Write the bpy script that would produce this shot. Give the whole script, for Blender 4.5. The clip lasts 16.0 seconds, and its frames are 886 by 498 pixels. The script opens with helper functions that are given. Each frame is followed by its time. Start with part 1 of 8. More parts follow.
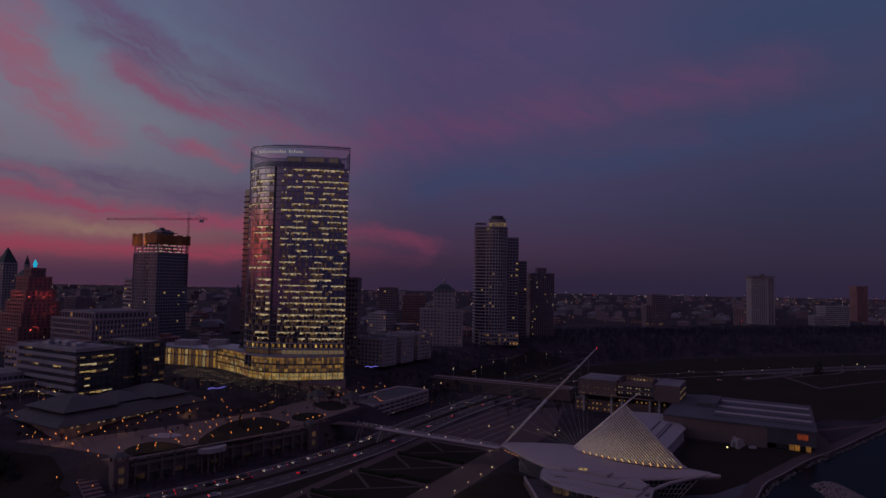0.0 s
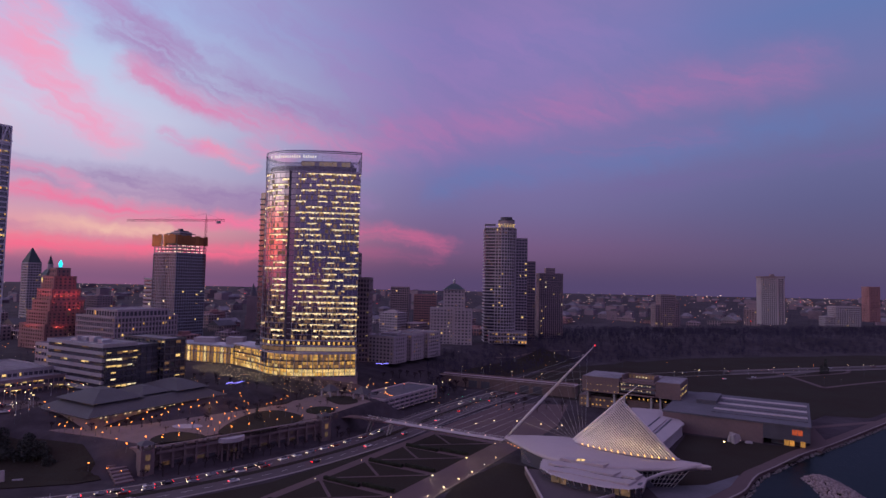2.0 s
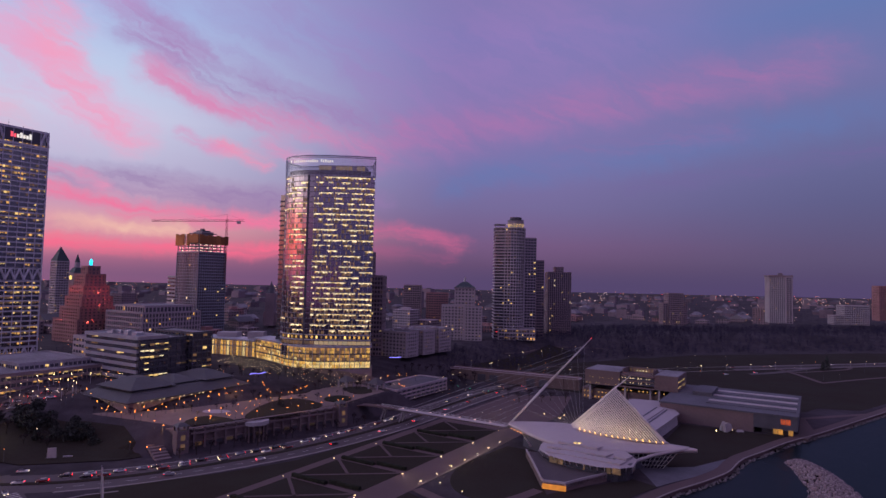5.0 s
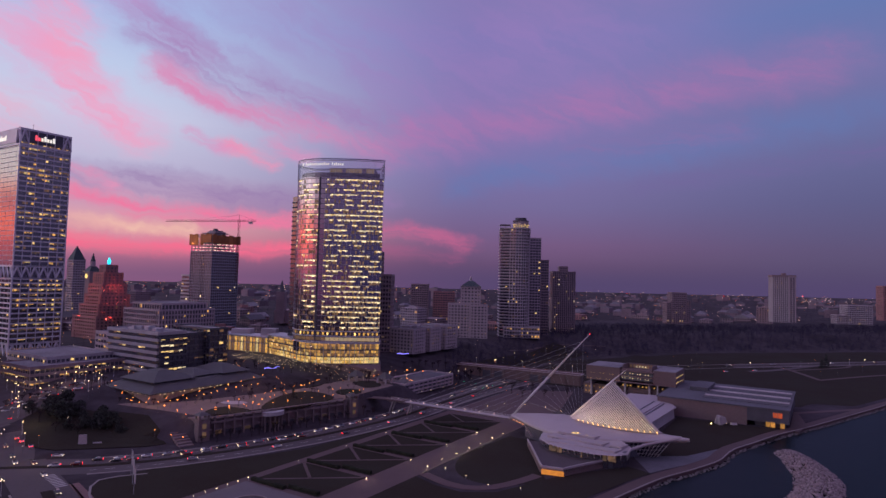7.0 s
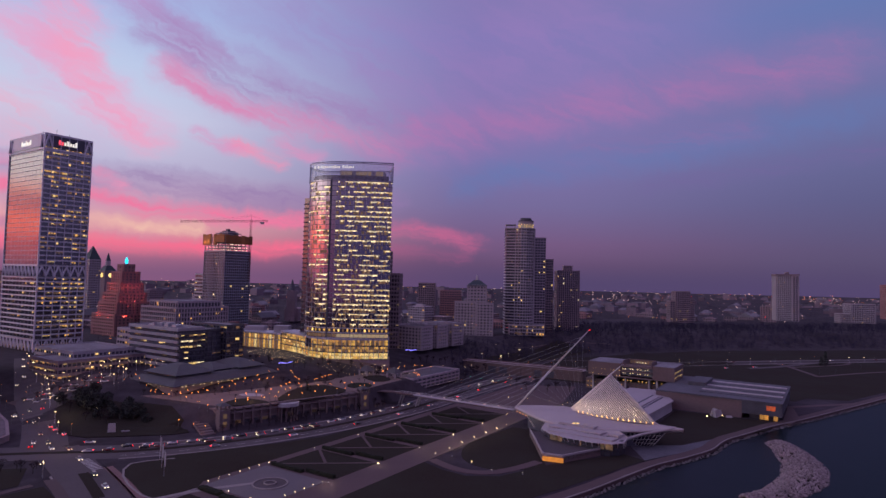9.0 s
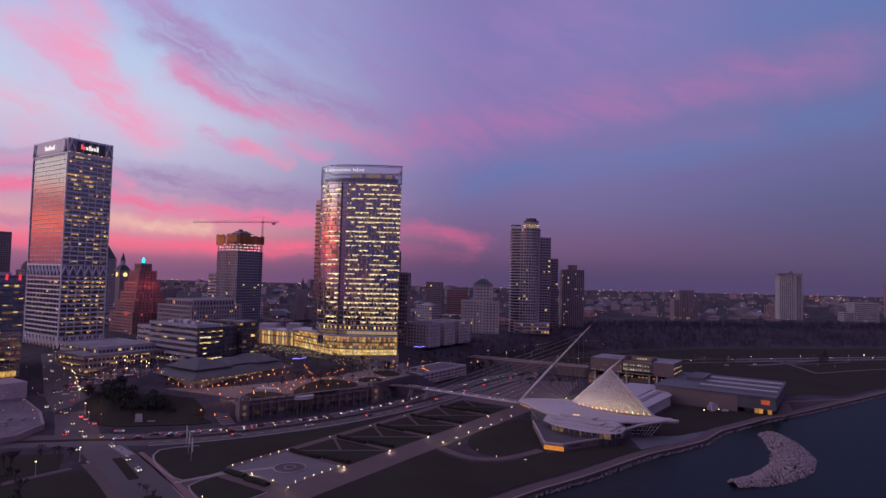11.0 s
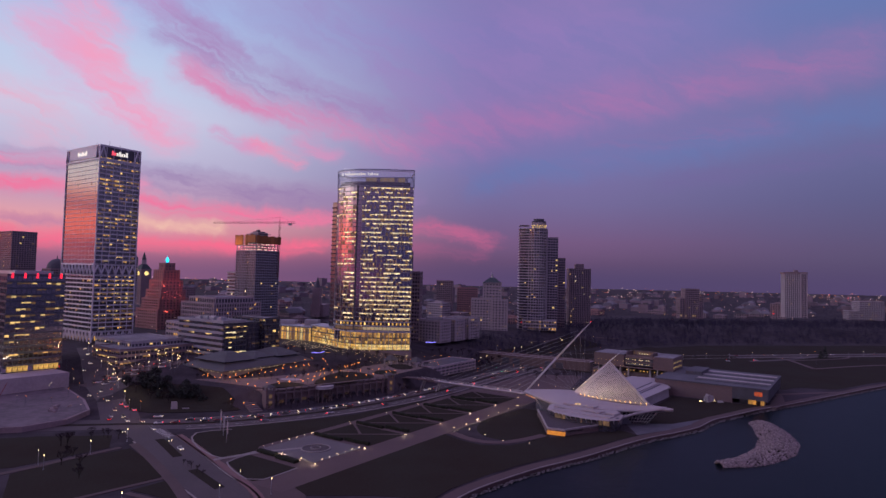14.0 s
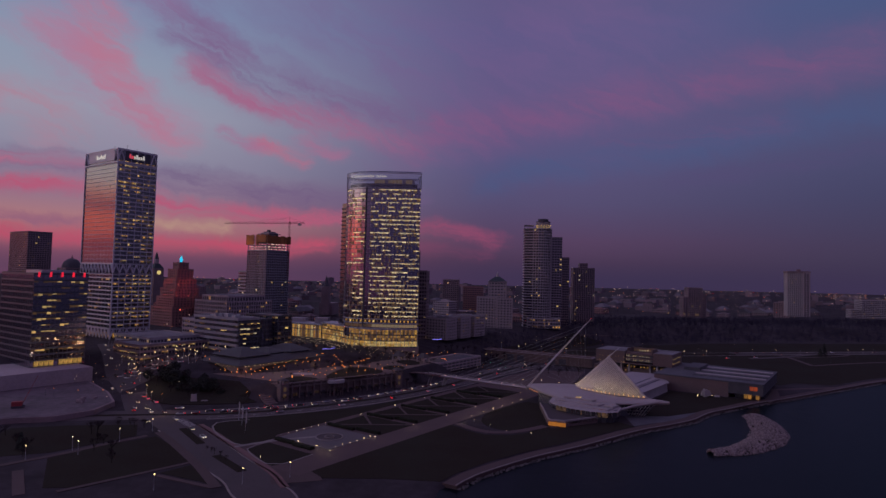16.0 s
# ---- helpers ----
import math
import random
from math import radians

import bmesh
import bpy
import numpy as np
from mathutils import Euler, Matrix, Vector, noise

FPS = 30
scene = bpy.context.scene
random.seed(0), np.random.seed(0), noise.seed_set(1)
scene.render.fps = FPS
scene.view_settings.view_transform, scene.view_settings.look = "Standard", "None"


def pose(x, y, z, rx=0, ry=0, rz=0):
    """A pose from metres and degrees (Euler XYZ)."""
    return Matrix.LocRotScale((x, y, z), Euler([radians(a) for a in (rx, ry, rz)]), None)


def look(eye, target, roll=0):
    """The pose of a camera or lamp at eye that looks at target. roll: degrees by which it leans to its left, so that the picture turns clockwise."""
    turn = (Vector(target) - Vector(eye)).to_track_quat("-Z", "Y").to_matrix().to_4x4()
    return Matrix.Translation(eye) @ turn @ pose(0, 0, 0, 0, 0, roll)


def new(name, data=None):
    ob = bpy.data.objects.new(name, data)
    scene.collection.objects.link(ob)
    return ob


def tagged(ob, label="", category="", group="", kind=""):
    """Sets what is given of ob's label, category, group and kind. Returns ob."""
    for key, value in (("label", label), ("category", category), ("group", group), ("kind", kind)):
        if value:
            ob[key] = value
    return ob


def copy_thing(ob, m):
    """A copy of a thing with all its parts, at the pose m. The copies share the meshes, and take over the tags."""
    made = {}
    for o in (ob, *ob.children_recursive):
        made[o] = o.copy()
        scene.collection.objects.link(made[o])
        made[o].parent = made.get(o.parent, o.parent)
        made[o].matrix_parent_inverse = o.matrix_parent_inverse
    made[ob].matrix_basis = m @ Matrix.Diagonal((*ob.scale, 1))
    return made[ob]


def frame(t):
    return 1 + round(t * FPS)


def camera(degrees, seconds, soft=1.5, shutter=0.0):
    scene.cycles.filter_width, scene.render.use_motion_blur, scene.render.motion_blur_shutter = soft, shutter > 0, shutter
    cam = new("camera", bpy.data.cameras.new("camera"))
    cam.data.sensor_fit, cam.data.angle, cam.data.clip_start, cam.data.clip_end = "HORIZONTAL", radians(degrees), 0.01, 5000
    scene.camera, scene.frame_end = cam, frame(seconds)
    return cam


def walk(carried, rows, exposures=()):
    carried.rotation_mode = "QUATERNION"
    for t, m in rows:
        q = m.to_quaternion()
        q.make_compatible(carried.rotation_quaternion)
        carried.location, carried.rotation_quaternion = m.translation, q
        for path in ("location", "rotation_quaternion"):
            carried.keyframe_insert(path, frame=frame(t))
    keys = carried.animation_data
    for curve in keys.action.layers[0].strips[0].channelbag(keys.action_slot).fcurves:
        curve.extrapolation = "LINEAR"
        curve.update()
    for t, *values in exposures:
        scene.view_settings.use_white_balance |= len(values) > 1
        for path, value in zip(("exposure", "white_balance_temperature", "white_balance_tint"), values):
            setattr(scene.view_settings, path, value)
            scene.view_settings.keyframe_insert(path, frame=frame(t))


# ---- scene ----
cam = camera(72.4, 16.0)
PATH = [
    (0, (-2.978, 10.519, 86.669), (-2.928, 12.515, 86.781), 1.1),
    (1, (-1.211, 2.975, 86.952), (-1.184, 4.972, 87.063), 1.2),
    (2, (0.216, -4.781, 86.983), (0.223, -2.784, 87.093), 1.2),
    (3, (1.348, -12.744, 86.837), (1.339, -10.747, 86.945), 1.3),
    (4, (2.229, -20.902, 86.579), (2.205, -18.905, 86.686), 1.3),
    (5, (2.9, -29.244, 86.264), (2.863, -27.248, 86.369), 1.3),
    (6, (3.401, -37.754, 85.937), (3.352, -35.757, 86.04), 1.4),
    (7, (3.771, -46.412, 85.631), (3.711, -44.416, 85.734), 1.4),
    (8, (4.046, -55.197, 85.373), (3.975, -53.201, 85.474), 1.4),
    (9, (4.261, -64.083, 85.176), (4.179, -62.087, 85.276), 1.4),
    (10, (4.449, -73.042, 85.044), (4.356, -71.047, 85.143), 1.4),
    (11, (4.642, -82.044, 84.973), (4.538, -80.049, 85.07), 1.4),
    (12, (4.869, -91.053, 84.945), (4.753, -89.058, 85.04), 1.4),
    (13, (5.158, -100.032, 84.935), (5.032, -98.038, 85.029), 1.4),
    (14, (5.536, -108.942, 84.907), (5.399, -106.948, 84.999), 1.4),
    (15, (6.028, -117.737, 84.814), (5.88, -115.745, 84.905), 1.4),
    (16, (6.655, -126.373, 84.601), (6.498, -124.381, 84.69), 1.4),
]
# The film fades in over the first second and out over the last one.
FADE = [(0, -1.78), (0.2, -1.4), (0.5, -0.7), (0.8, -0.3), (1.1, 0.0), (15.0, 0.0), (15.4, -0.28), (15.7, -0.62), (16.0, -0.98)]
walk(cam, [(t, look(eye, target, roll)) for t, eye, target, roll in PATH], FADE)


# ---- sky and light: dusk, the sun has set far to the left ----
def lin(r, g, b):
    return tuple((c / 255 / 12.92 if c < 10.3 else ((c / 255 + 0.055) / 1.055) ** 2.4) for c in (r, g, b)) + (1.0,)


class Nodes:
    """Short ways to add shader nodes to a tree."""

    def __init__(self, tree):
        self.t = tree
        tree.nodes.clear()

    def add(self, kind, **props):
        n = self.t.nodes.new(kind)
        for k, v in props.items():
            if k == "operation":
                n.operation = v
            elif k == "data_type":
                n.data_type = v
            elif k == "blend_type":
                n.blend_type = v
        return n

    def put(self, socket, v):
        if isinstance(v, bpy.types.NodeSocket):
            self.t.links.new(v, socket)
        else:
            socket.default_value = v

    def m(self, op, a, b=0.0, c=None):
        n = self.add("ShaderNodeMath", operation=op)
        self.put(n.inputs[0], a)
        self.put(n.inputs[1], b)
        if c is not None:
            self.put(n.inputs[2], c)
        return n.outputs[0]

    def step(self, v, lo, hi):
        n = self.add("ShaderNodeMapRange")
        n.interpolation_type = "SMOOTHSTEP"
        for k, x in (("Value", v), ("From Min", lo), ("From Max", hi)):
            self.put(n.inputs[k], x)
        return n.outputs[0]

    def mix(self, f, a, b):
        n = self.add("ShaderNodeMix", data_type="RGBA")
        for k, x in ((0, f), (6, a), (7, b)):
            self.put(n.inputs[k], x)
        return n.outputs[2]

    def ramp(self, v, stops):
        n = self.add("ShaderNodeValToRGB")
        e = n.color_ramp.elements
        while len(e) < len(stops):
            e.new(0.5)
        for s, (at, col) in zip(e, stops):
            s.position, s.color = at, col
        self.put(n.inputs[0], v)
        return n.outputs[0]

    def noise(self, vec, scale, detail=3.0, rough=0.55, distort=0.0):
        n = self.add("ShaderNodeTexNoise")
        self.put(n.inputs["Vector"], vec)
        for k, x in (("Scale", scale), ("Detail", detail), ("Roughness", rough), ("Distortion", distort)):
            n.inputs[k].default_value = x
        return n.outputs[0]

    def vec(self, x, y, z=0.0):
        n = self.add("ShaderNodeCombineXYZ")
        for s, v in zip(n.inputs, (x, y, z)):
            self.put(s, v)
        return n.outputs[0]


def build_sky():
    world = bpy.data.worlds.new("dusk_sky")
    world.use_nodes = True
    N = Nodes(world.node_tree)
    co = N.add("ShaderNodeTexCoord").outputs["Generated"]
    xyz = N.add("ShaderNodeSeparateXYZ")
    N.put(xyz.inputs[0], co)
    x, y, z = xyz.outputs
    az0 = N.m("MULTIPLY", N.m("ARCTAN2", x, y), 57.2958)
    el0 = N.m("MULTIPLY", N.m("ARCSINE", z), 57.2958)
    # slow swirls bend the streaks
    p0 = N.vec(az0, el0)
    wob = N.m("SUBTRACT", N.noise(p0, 0.09, 4, 0.6), 0.5)
    wob2 = N.m("SUBTRACT", N.noise(N.vec(el0, az0, 7.0), 0.13, 4, 0.6), 0.5)
    curl = N.m("SUBTRACT", N.noise(N.vec(az0, N.m("MULTIPLY", el0, 1.6), 4.0), 0.42, 5, 0.62), 0.5)
    curl2 = N.m("SUBTRACT", N.noise(N.vec(el0, az0, 11.0), 0.5, 5, 0.62), 0.5)
    az = N.m("MULTIPLY_ADD", curl, 3.4, N.m("MULTIPLY_ADD", wob, 4.0, az0))
    el = N.m("MULTIPLY_ADD", curl2, 1.5, N.m("MULTIPLY_ADD", wob2, 2.0, el0))
    e = N.m("DIVIDE", N.m("MULTIPLY_ADD", wob2, 0.6, el0), 40.0)

    def column(*rows):
        return N.ramp(e, [(deg / 40.0, lin(*c)) for deg, c in rows])

    glow = column((0, (150, 92, 112)), (2, (232, 108, 104)), (4.2, (255, 118, 100)), (6.2, (238, 156, 142)), (7.4, (216, 196, 196)), (13, (206, 200, 206)), (22, (178, 186, 216)), (32, (140, 134, 182)), (40, (134, 116, 160)))
    left = column((0, (122, 100, 125)), (1.2, (170, 108, 137)), (2.6, (226, 132, 154)), (4.2, (226, 160, 170)), (6, (196, 156, 186)), (9, (190, 184, 214)), (13, (202, 204, 230)), (17, (190, 204, 234)), (22, (170, 190, 232)), (32, (166, 166, 212)))
    mid = column((0, (90, 75, 108)), (1.5, (104, 79, 114)), (3.5, (118, 90, 130)), (7, (118, 107, 154)), (11, (124, 116, 170)), (16, (132, 120, 176)), (22, (130, 122, 182)), (32, (128, 120, 172)), (40, (134, 116, 160)))
    right = column((0, (86, 75, 106)), (3, (94, 83, 119)), (7, (96, 95, 138)), (12, (106, 109, 157)), (17, (116, 116, 168)), (22, (102, 121, 176)), (32, (128, 120, 172)), (40, (134, 116, 160)))
    back = column((0, (66, 68, 106)), (3, (86, 80, 124)), (9, (128, 108, 152)), (18, (152, 128, 178)), (40, (140, 126, 180)))
    # near the sunken sun, out of view, the sky is brighter still
    bright = N.add("ShaderNodeVectorMath", operation="SCALE")
    N.put(bright.inputs[0], glow)
    bright.inputs["Scale"].default_value = 2.9
    col = N.mix(N.step(az0, -80, -42), bright.outputs[0], left)
    col = N.mix(N.step(az0, -32, 2), col, mid)
    col = N.mix(N.step(az0, 4, 36), col, right)
    col = N.mix(N.step(az0, 60, 130), col, back)
    col = N.mix(N.step(N.m("MULTIPLY", az0, -1.0), 112, 165), col, back)

    # towards the zenith the sky is still a light blue violet
    col = N.mix(N.step(el0, 34, 78), col, lin(174, 152, 208))

    # thin cirrus: streaks along set lines, broken by stretched noise at three scales
    along_, across = N.m("MULTIPLY_ADD", az, 0.9, N.m("MULTIPLY", el, -0.42)), N.m("MULTIPLY_ADD", el, 0.9, N.m("MULTIPLY", az, 0.42))
    streak = N.noise(N.vec(N.m("MULTIPLY", along_, 0.10), N.m("MULTIPLY", across, 0.42), 3.0), 1.0, 6, 0.6, 0.6)
    hair = N.noise(N.vec(N.m("MULTIPLY", along_, 0.22), N.m("MULTIPLY", across, 1.5), 5.0), 1.0, 6, 0.65, 0.4)
    wisp = N.step(N.m("MULTIPLY_ADD", hair, 0.3, N.m("MULTIPLY", streak, 0.7)), 0.34, 0.66)
    broad = N.step(streak, 0.3, 0.75)
    flat_ = N.noise(N.vec(N.m("MULTIPLY", az, 0.12), N.m("MULTIPLY_ADD", el, 0.95, N.m("MULTIPLY", az, 0.07)), 9.0), 1.0, 6, 0.62, 0.5)
    fine = N.step(flat_, 0.34, 0.66)

    def line(a, b, w):
        ax, ay, bx, by = *a, *b
        dx, dy = bx - ax, by - ay
        k = 1.0 / (dx * dx + dy * dy)
        t = N.m("ADD", N.m("MULTIPLY", N.m("SUBTRACT", az, ax), dx * k), N.m("MULTIPLY", N.m("SUBTRACT", el, ay), dy * k))
        n = N.add("ShaderNodeClamp")
        N.put(n.inputs[0], t)
        t = n.outputs[0]
        ox = N.m("SUBTRACT", N.m("SUBTRACT", az, ax), N.m("MULTIPLY", t, dx))
        oy = N.m("SUBTRACT", N.m("SUBTRACT", el, ay), N.m("MULTIPLY", t, dy))
        d = N.m("SQRT", N.m("ADD", N.m("MULTIPLY", N.m("MULTIPLY", ox, ox), 0.35), N.m("MULTIPLY", oy, oy)))
        return N.m("SUBTRACT", 1.0, N.step(d, 0.0, w))

    def lines(points, w):
        out = None
        for a, b in zip(points, points[1:]):
            s = line(a, b, w)
            out = s if out is None else N.m("MAXIMUM", out, s)
        return out

    def layer(col, mask, amount, low, tint, tex):
        f = N.m("MULTIPLY", mask, N.m("MULTIPLY_ADD", tex, amount - low, low))
        return N.mix(f, col, lin(*tint))

    # high mauve veil, then the steep pink fan, the long bands below it and the low glowing bars
    col = layer(col, lines([(-24, 25), (-14, 20), (-4, 18), (9, 22)], 10.40), 0.5, 0.10, (160, 126, 188), broad)
    col = layer(col, lines([(-36, 21.5), (-35.6, 17.2), (-34, 14.8), (-31.4, 12.4)], 3.38), 0.72, 0.12, (228, 164, 206), wisp)
    col = layer(col, lines([(-39.5, 18.4), (-35.5, 17.2)], 2.34), 0.65, 0.12, (234, 164, 202), wisp)
    col = layer(col, lines([(-35.2, 21), (-34.4, 18.6), (-33.5, 15.8), (-31.8, 13.2), (-29.2, 10.9)], 1.95), 0.85, 0.16, (244, 160, 194), wisp)
    col = layer(col, lines([(-60, 14), (-39, 13), (-37.2, 10.3)], 2.34), 0.75, 0.12, (238, 168, 196), wisp)
    col = layer(col, lines([(-32, 23.2), (-27.3, 20.2), (-24.6, 18.6)], 2.21), 0.8, 0.12, (186, 138, 192), wisp)
    col = layer(col, lines([(-27.5, 20), (-25, 18.9), (-21.6, 17.2), (-16.5, 15.9), (-10.2, 14.6), (-3, 14)], 2.47), 0.85, 0.16, (160, 124, 180), wisp)
    col = layer(col, lines([(-26.4, 16.8), (-22.4, 15.0), (-17.5, 14.2), (-13.4, 13.5), (-8.5, 12.4)], 1.95), 0.9, 0.16, (220, 132, 180), wisp)
    col = layer(col, lines([(-21.4, 11.3), (-17.7, 10.3)], 1.10), 0.95, 0.20, (240, 146, 182), fine)
    col = layer(col, lines([(-24.8, 11.9), (-22.2, 11.0)], 1.04), 0.7, 0.12, (216, 152, 196), fine)
    col = layer(col, lines([(-17.4, 12.1), (-15, 11.0)], 1.30), 0.8, 0.14, (222, 144, 188), fine)
    col = layer(col, lines([(-44, 8.4), (-33, 8.0), (-26.8, 8.0), (-21, 7.2), (-14, 7.0), (-8, 7.4)], 1.65), 0.85, 0.34, (150, 122, 172), fine)
    col = layer(col, lines([(-48, 8.6), (-33.1, 8.2), (-31, 7.5)], 0.88), 0.9, 0.30, (236, 150, 186), fine)
    col = layer(col, lines([(-100, 5.0), (-60, 6.0), (-36, 6.6), (-29, 5.9), (-24, 5.4), (-15, 5.3), (-9, 5.6)], 1.21), 1.0, 0.34, (240, 122, 162), fine)
    col = layer(col, lines([(-33, 4.1), (-24.5, 4.0)], 1.04), 0.95, 0.38, (240, 192, 176), fine)
    col = layer(col, lines([(-60, 3.9), (-33.5, 3.8), (-29, 3.3), (-26, 2.8)], 0.83), 0.9, 0.22, (196, 132, 166), fine)
    col = layer(col, lines([(-90, 2.0), (-60, 2.2), (-33, 2.5), (-25, 2.3), (-16, 2.6)], 1.21), 1.0, 0.38, (246, 110, 144), fine)
    col = layer(col, lines([(-12, 4.9), (-7, 4.7), (-3.4, 4.3), (0, 3.6)], 1.3), 0.62, 0.2, (216, 104, 148), fine)
    col = layer(col, lines([(-10, 2.9), (-1, 2.2)], 1.1), 0.4, 0.1, (176, 92, 136), fine)
    col = layer(col, lines([(-9, 11.6), (-1.6, 13.7), (6.4, 15.3), (14.1, 16.4), (21.3, 17.4), (30, 18)], 3.25), 0.6, 0.12, (180, 116, 172), broad)
    col = layer(col, lines([(-7.2, 10.8), (-5.6, 14.4)], 1.43), 0.6, 0.12, (190, 122, 176), broad)
    col = layer(col, lines([(0, 9.0), (9, 10.8), (16.6, 11.2), (23.6, 12.8), (36, 14)], 2.42), 0.6, 0.26, (98, 122, 178), broad)
    col = layer(col, lines([(10, 11.6), (17, 12.6), (24, 13.4)], 1.69), 0.5, 0.06, (140, 112, 166), fine)
    col = layer(col, lines([(16, 8.8), (31.7, 10.6), (40, 11)], 1.21), 0.55, 0.15, (116, 102, 156), fine)
    # violet haze along the horizon
    haze = N.m("SUBTRACT", 1.0, N.step(el0, -0.5, 2.6))
    col = N.mix(N.m("MULTIPLY", haze, 0.7), col, N.mix(N.step(az0, -40, 10), lin(140, 86, 128), lin(82, 68, 110)))
    bg = N.add("ShaderNodeBackground")
    N.put(bg.inputs[0], col)
    bg.inputs[1].default_value = 1.0
    N.put(N.add("ShaderNodeOutputWorld").inputs[0], bg.outputs[0])
    scene.world = world


build_sky()


# ---- materials ----
MATS = {}


def mat(name, rgb, rough=0.8, metal=0.0, vary=0.25, scale=1.5, big=0.08, bump=0.15, rgb2=None, spec=0.5, tint=0.0, ior=1.5):
    """A surface with grain at two scales, slight relief and, with tint, a change from piece to piece."""
    if name in MATS:
        return MATS[name]
    m = bpy.data.materials.new(name)
    m.use_nodes = True
    N = Nodes(m.node_tree)
    co = N.add("ShaderNodeTexCoord").outputs["Object"]
    a, b = N.noise(co, scale, 5, 0.65), N.noise(co, big, 4, 0.6)
    v = N.m("ADD", N.m("MULTIPLY", a, 0.5), N.m("MULTIPLY", b, 0.5))
    if tint:
        r = N.m("FRACT", N.m("ADD", N.add("ShaderNodeObjectInfo").outputs["Random"], N.add("ShaderNodeNewGeometry").outputs["Random Per Island"]))
        v = N.m("ADD", v, N.m("MULTIPLY", N.m("SUBTRACT", r, 0.5), tint))
    lo = tuple(c * (1 - vary) for c in rgb) + (1,)
    hi = tuple(min(1, c * (1 + vary)) for c in (rgb2 or rgb)) + (1,)
    col = N.mix(N.step(v, 0.3, 0.7), lo, hi)
    p = N.add("ShaderNodeBsdfPrincipled")
    N.put(p.inputs["Base Color"], col)
    N.put(p.inputs["Roughness"], N.m("MULTIPLY_ADD", a, 0.16, rough - 0.08))
    p.inputs["Metallic"].default_value = metal
    p.inputs["Specular IOR Level"].default_value = spec
    p.inputs["IOR"].default_value = ior
    if bump:
        bn = N.add("ShaderNodeBump")
        bn.inputs["Strength"].default_value, bn.inputs["Distance"].default_value = bump, 0.1
        N.put(bn.inputs["Height"], a)
        N.put(p.inputs["Normal"], bn.outputs[0])
    N.put(N.add("ShaderNodeOutputMaterial").inputs[0], p.outputs[0])
    MATS[name] = m
    return m


def lit(name, rgb, power, spread=0.8, grain=0.7, scale=0.6):
    """A lit room or lamp behind glass: brightness differs from pane to pane and within a pane."""
    if name in MATS:
        return MATS[name]
    m = bpy.data.materials.new(name)
    m.use_nodes = True
    N = Nodes(m.node_tree)
    co = N.add("ShaderNodeTexCoord").outputs["Object"]
    r = N.m("FRACT", N.m("ADD", N.add("ShaderNodeObjectInfo").outputs["Random"], N.add("ShaderNodeNewGeometry").outputs["Random Per Island"]))
    g = N.noise(N.vec(N.m("MULTIPLY", r, 50.0), 0.0, 0.0) if not grain else co, scale, 3, 0.6)
    k = N.m("MULTIPLY", N.m("MULTIPLY_ADD", r, spread, 1 - spread / 2), N.m("MULTIPLY_ADD", N.m("SUBTRACT", g, 0.5), grain * 4, 1.0))
    p = N.add("ShaderNodeBsdfPrincipled")
    p.inputs["Base Color"].default_value = (0.05, 0.05, 0.05, 1)
    p.inputs["Roughness"].default_value = 0.15
    N.put(p.inputs["Emission Color"], N.mix(r, lin(*rgb), lin(min(255, rgb[0] + 6), rgb[1] * 0.94, rgb[2] * 0.86)))
    N.put(p.inputs["Emission Strength"], N.m("MAXIMUM", N.m("MULTIPLY", k, power), 0.03 * power))
    N.put(N.add("ShaderNodeOutputMaterial").inputs[0], p.outputs[0])
    MATS[name] = m
    return m


GLASS = mat("coated_glass", (0.47, 0.43, 0.48), 0.1, 1.0, 0.14, 0.25, 0.03, 0.03, tint=0.4)
GLASS_DARK = mat("dark_glass", (0.06, 0.06, 0.078), 0.16, 0.0, 0.3, 0.3, 0.03, 0.03, tint=0.4, ior=2.1)
WHITE = mat("white_concrete", (0.34, 0.3, 0.31), 0.55, 0, 0.06, 0.8, 0.06, 0.05)
WHITE_STEEL = mat("white_steel", (0.5, 0.47, 0.48), 0.4, 0, 0.05, 2.0, 0.2, 0.03)
CONCRETE = mat("concrete", (0.34, 0.32, 0.34), 0.85, 0, 0.2, 1.2, 0.07, 0.2)
PALE = mat("pale_stone", (0.37, 0.335, 0.35), 0.85, 0, 0.15, 0.8, 0.05, 0.15)
CREAM = mat("cream_brick", (0.36, 0.31, 0.32), 0.85, 0, 0.15, 1.0, 0.05, 0.15)
TAN = mat("tan_concrete", (0.38, 0.32, 0.345), 0.85, 0, 0.15, 0.8, 0.05, 0.15)
BROWN = mat("brown_brick", (0.235, 0.175, 0.19), 0.85, 0, 0.25, 1.0, 0.05, 0.15)
REDBRICK = mat("red_brick", (0.27, 0.14, 0.14), 0.85, 0, 0.25, 1.0, 0.05, 0.15)
ALU = mat("grey_aluminium", (0.42, 0.42, 0.46), 0.45, 0.5, 0.1, 1.0, 0.05, 0.05)
DARKMETAL = mat("dark_metal", (0.075, 0.075, 0.095), 0.5, 0.3, 0.3, 2.0, 0.1, 0.05)
ROOF = mat("grey_roofing", (0.19, 0.18, 0.2), 0.9, 0, 0.35, 0.5, 0.05, 0.3)
ROOF_DARK = mat("dark_roofing", (0.085, 0.083, 0.1), 0.85, 0, 0.3, 0.5, 0.05, 0.3)
SLATE = mat("slate_roof", (0.06, 0.056, 0.062), 0.6, 0, 0.25, 1.2, 0.06, 0.4)
GREENROOF = mat("green_copper_roof", (0.03, 0.05, 0.055), 0.7, 0, 0.3, 1.0, 0.1, 0.3)
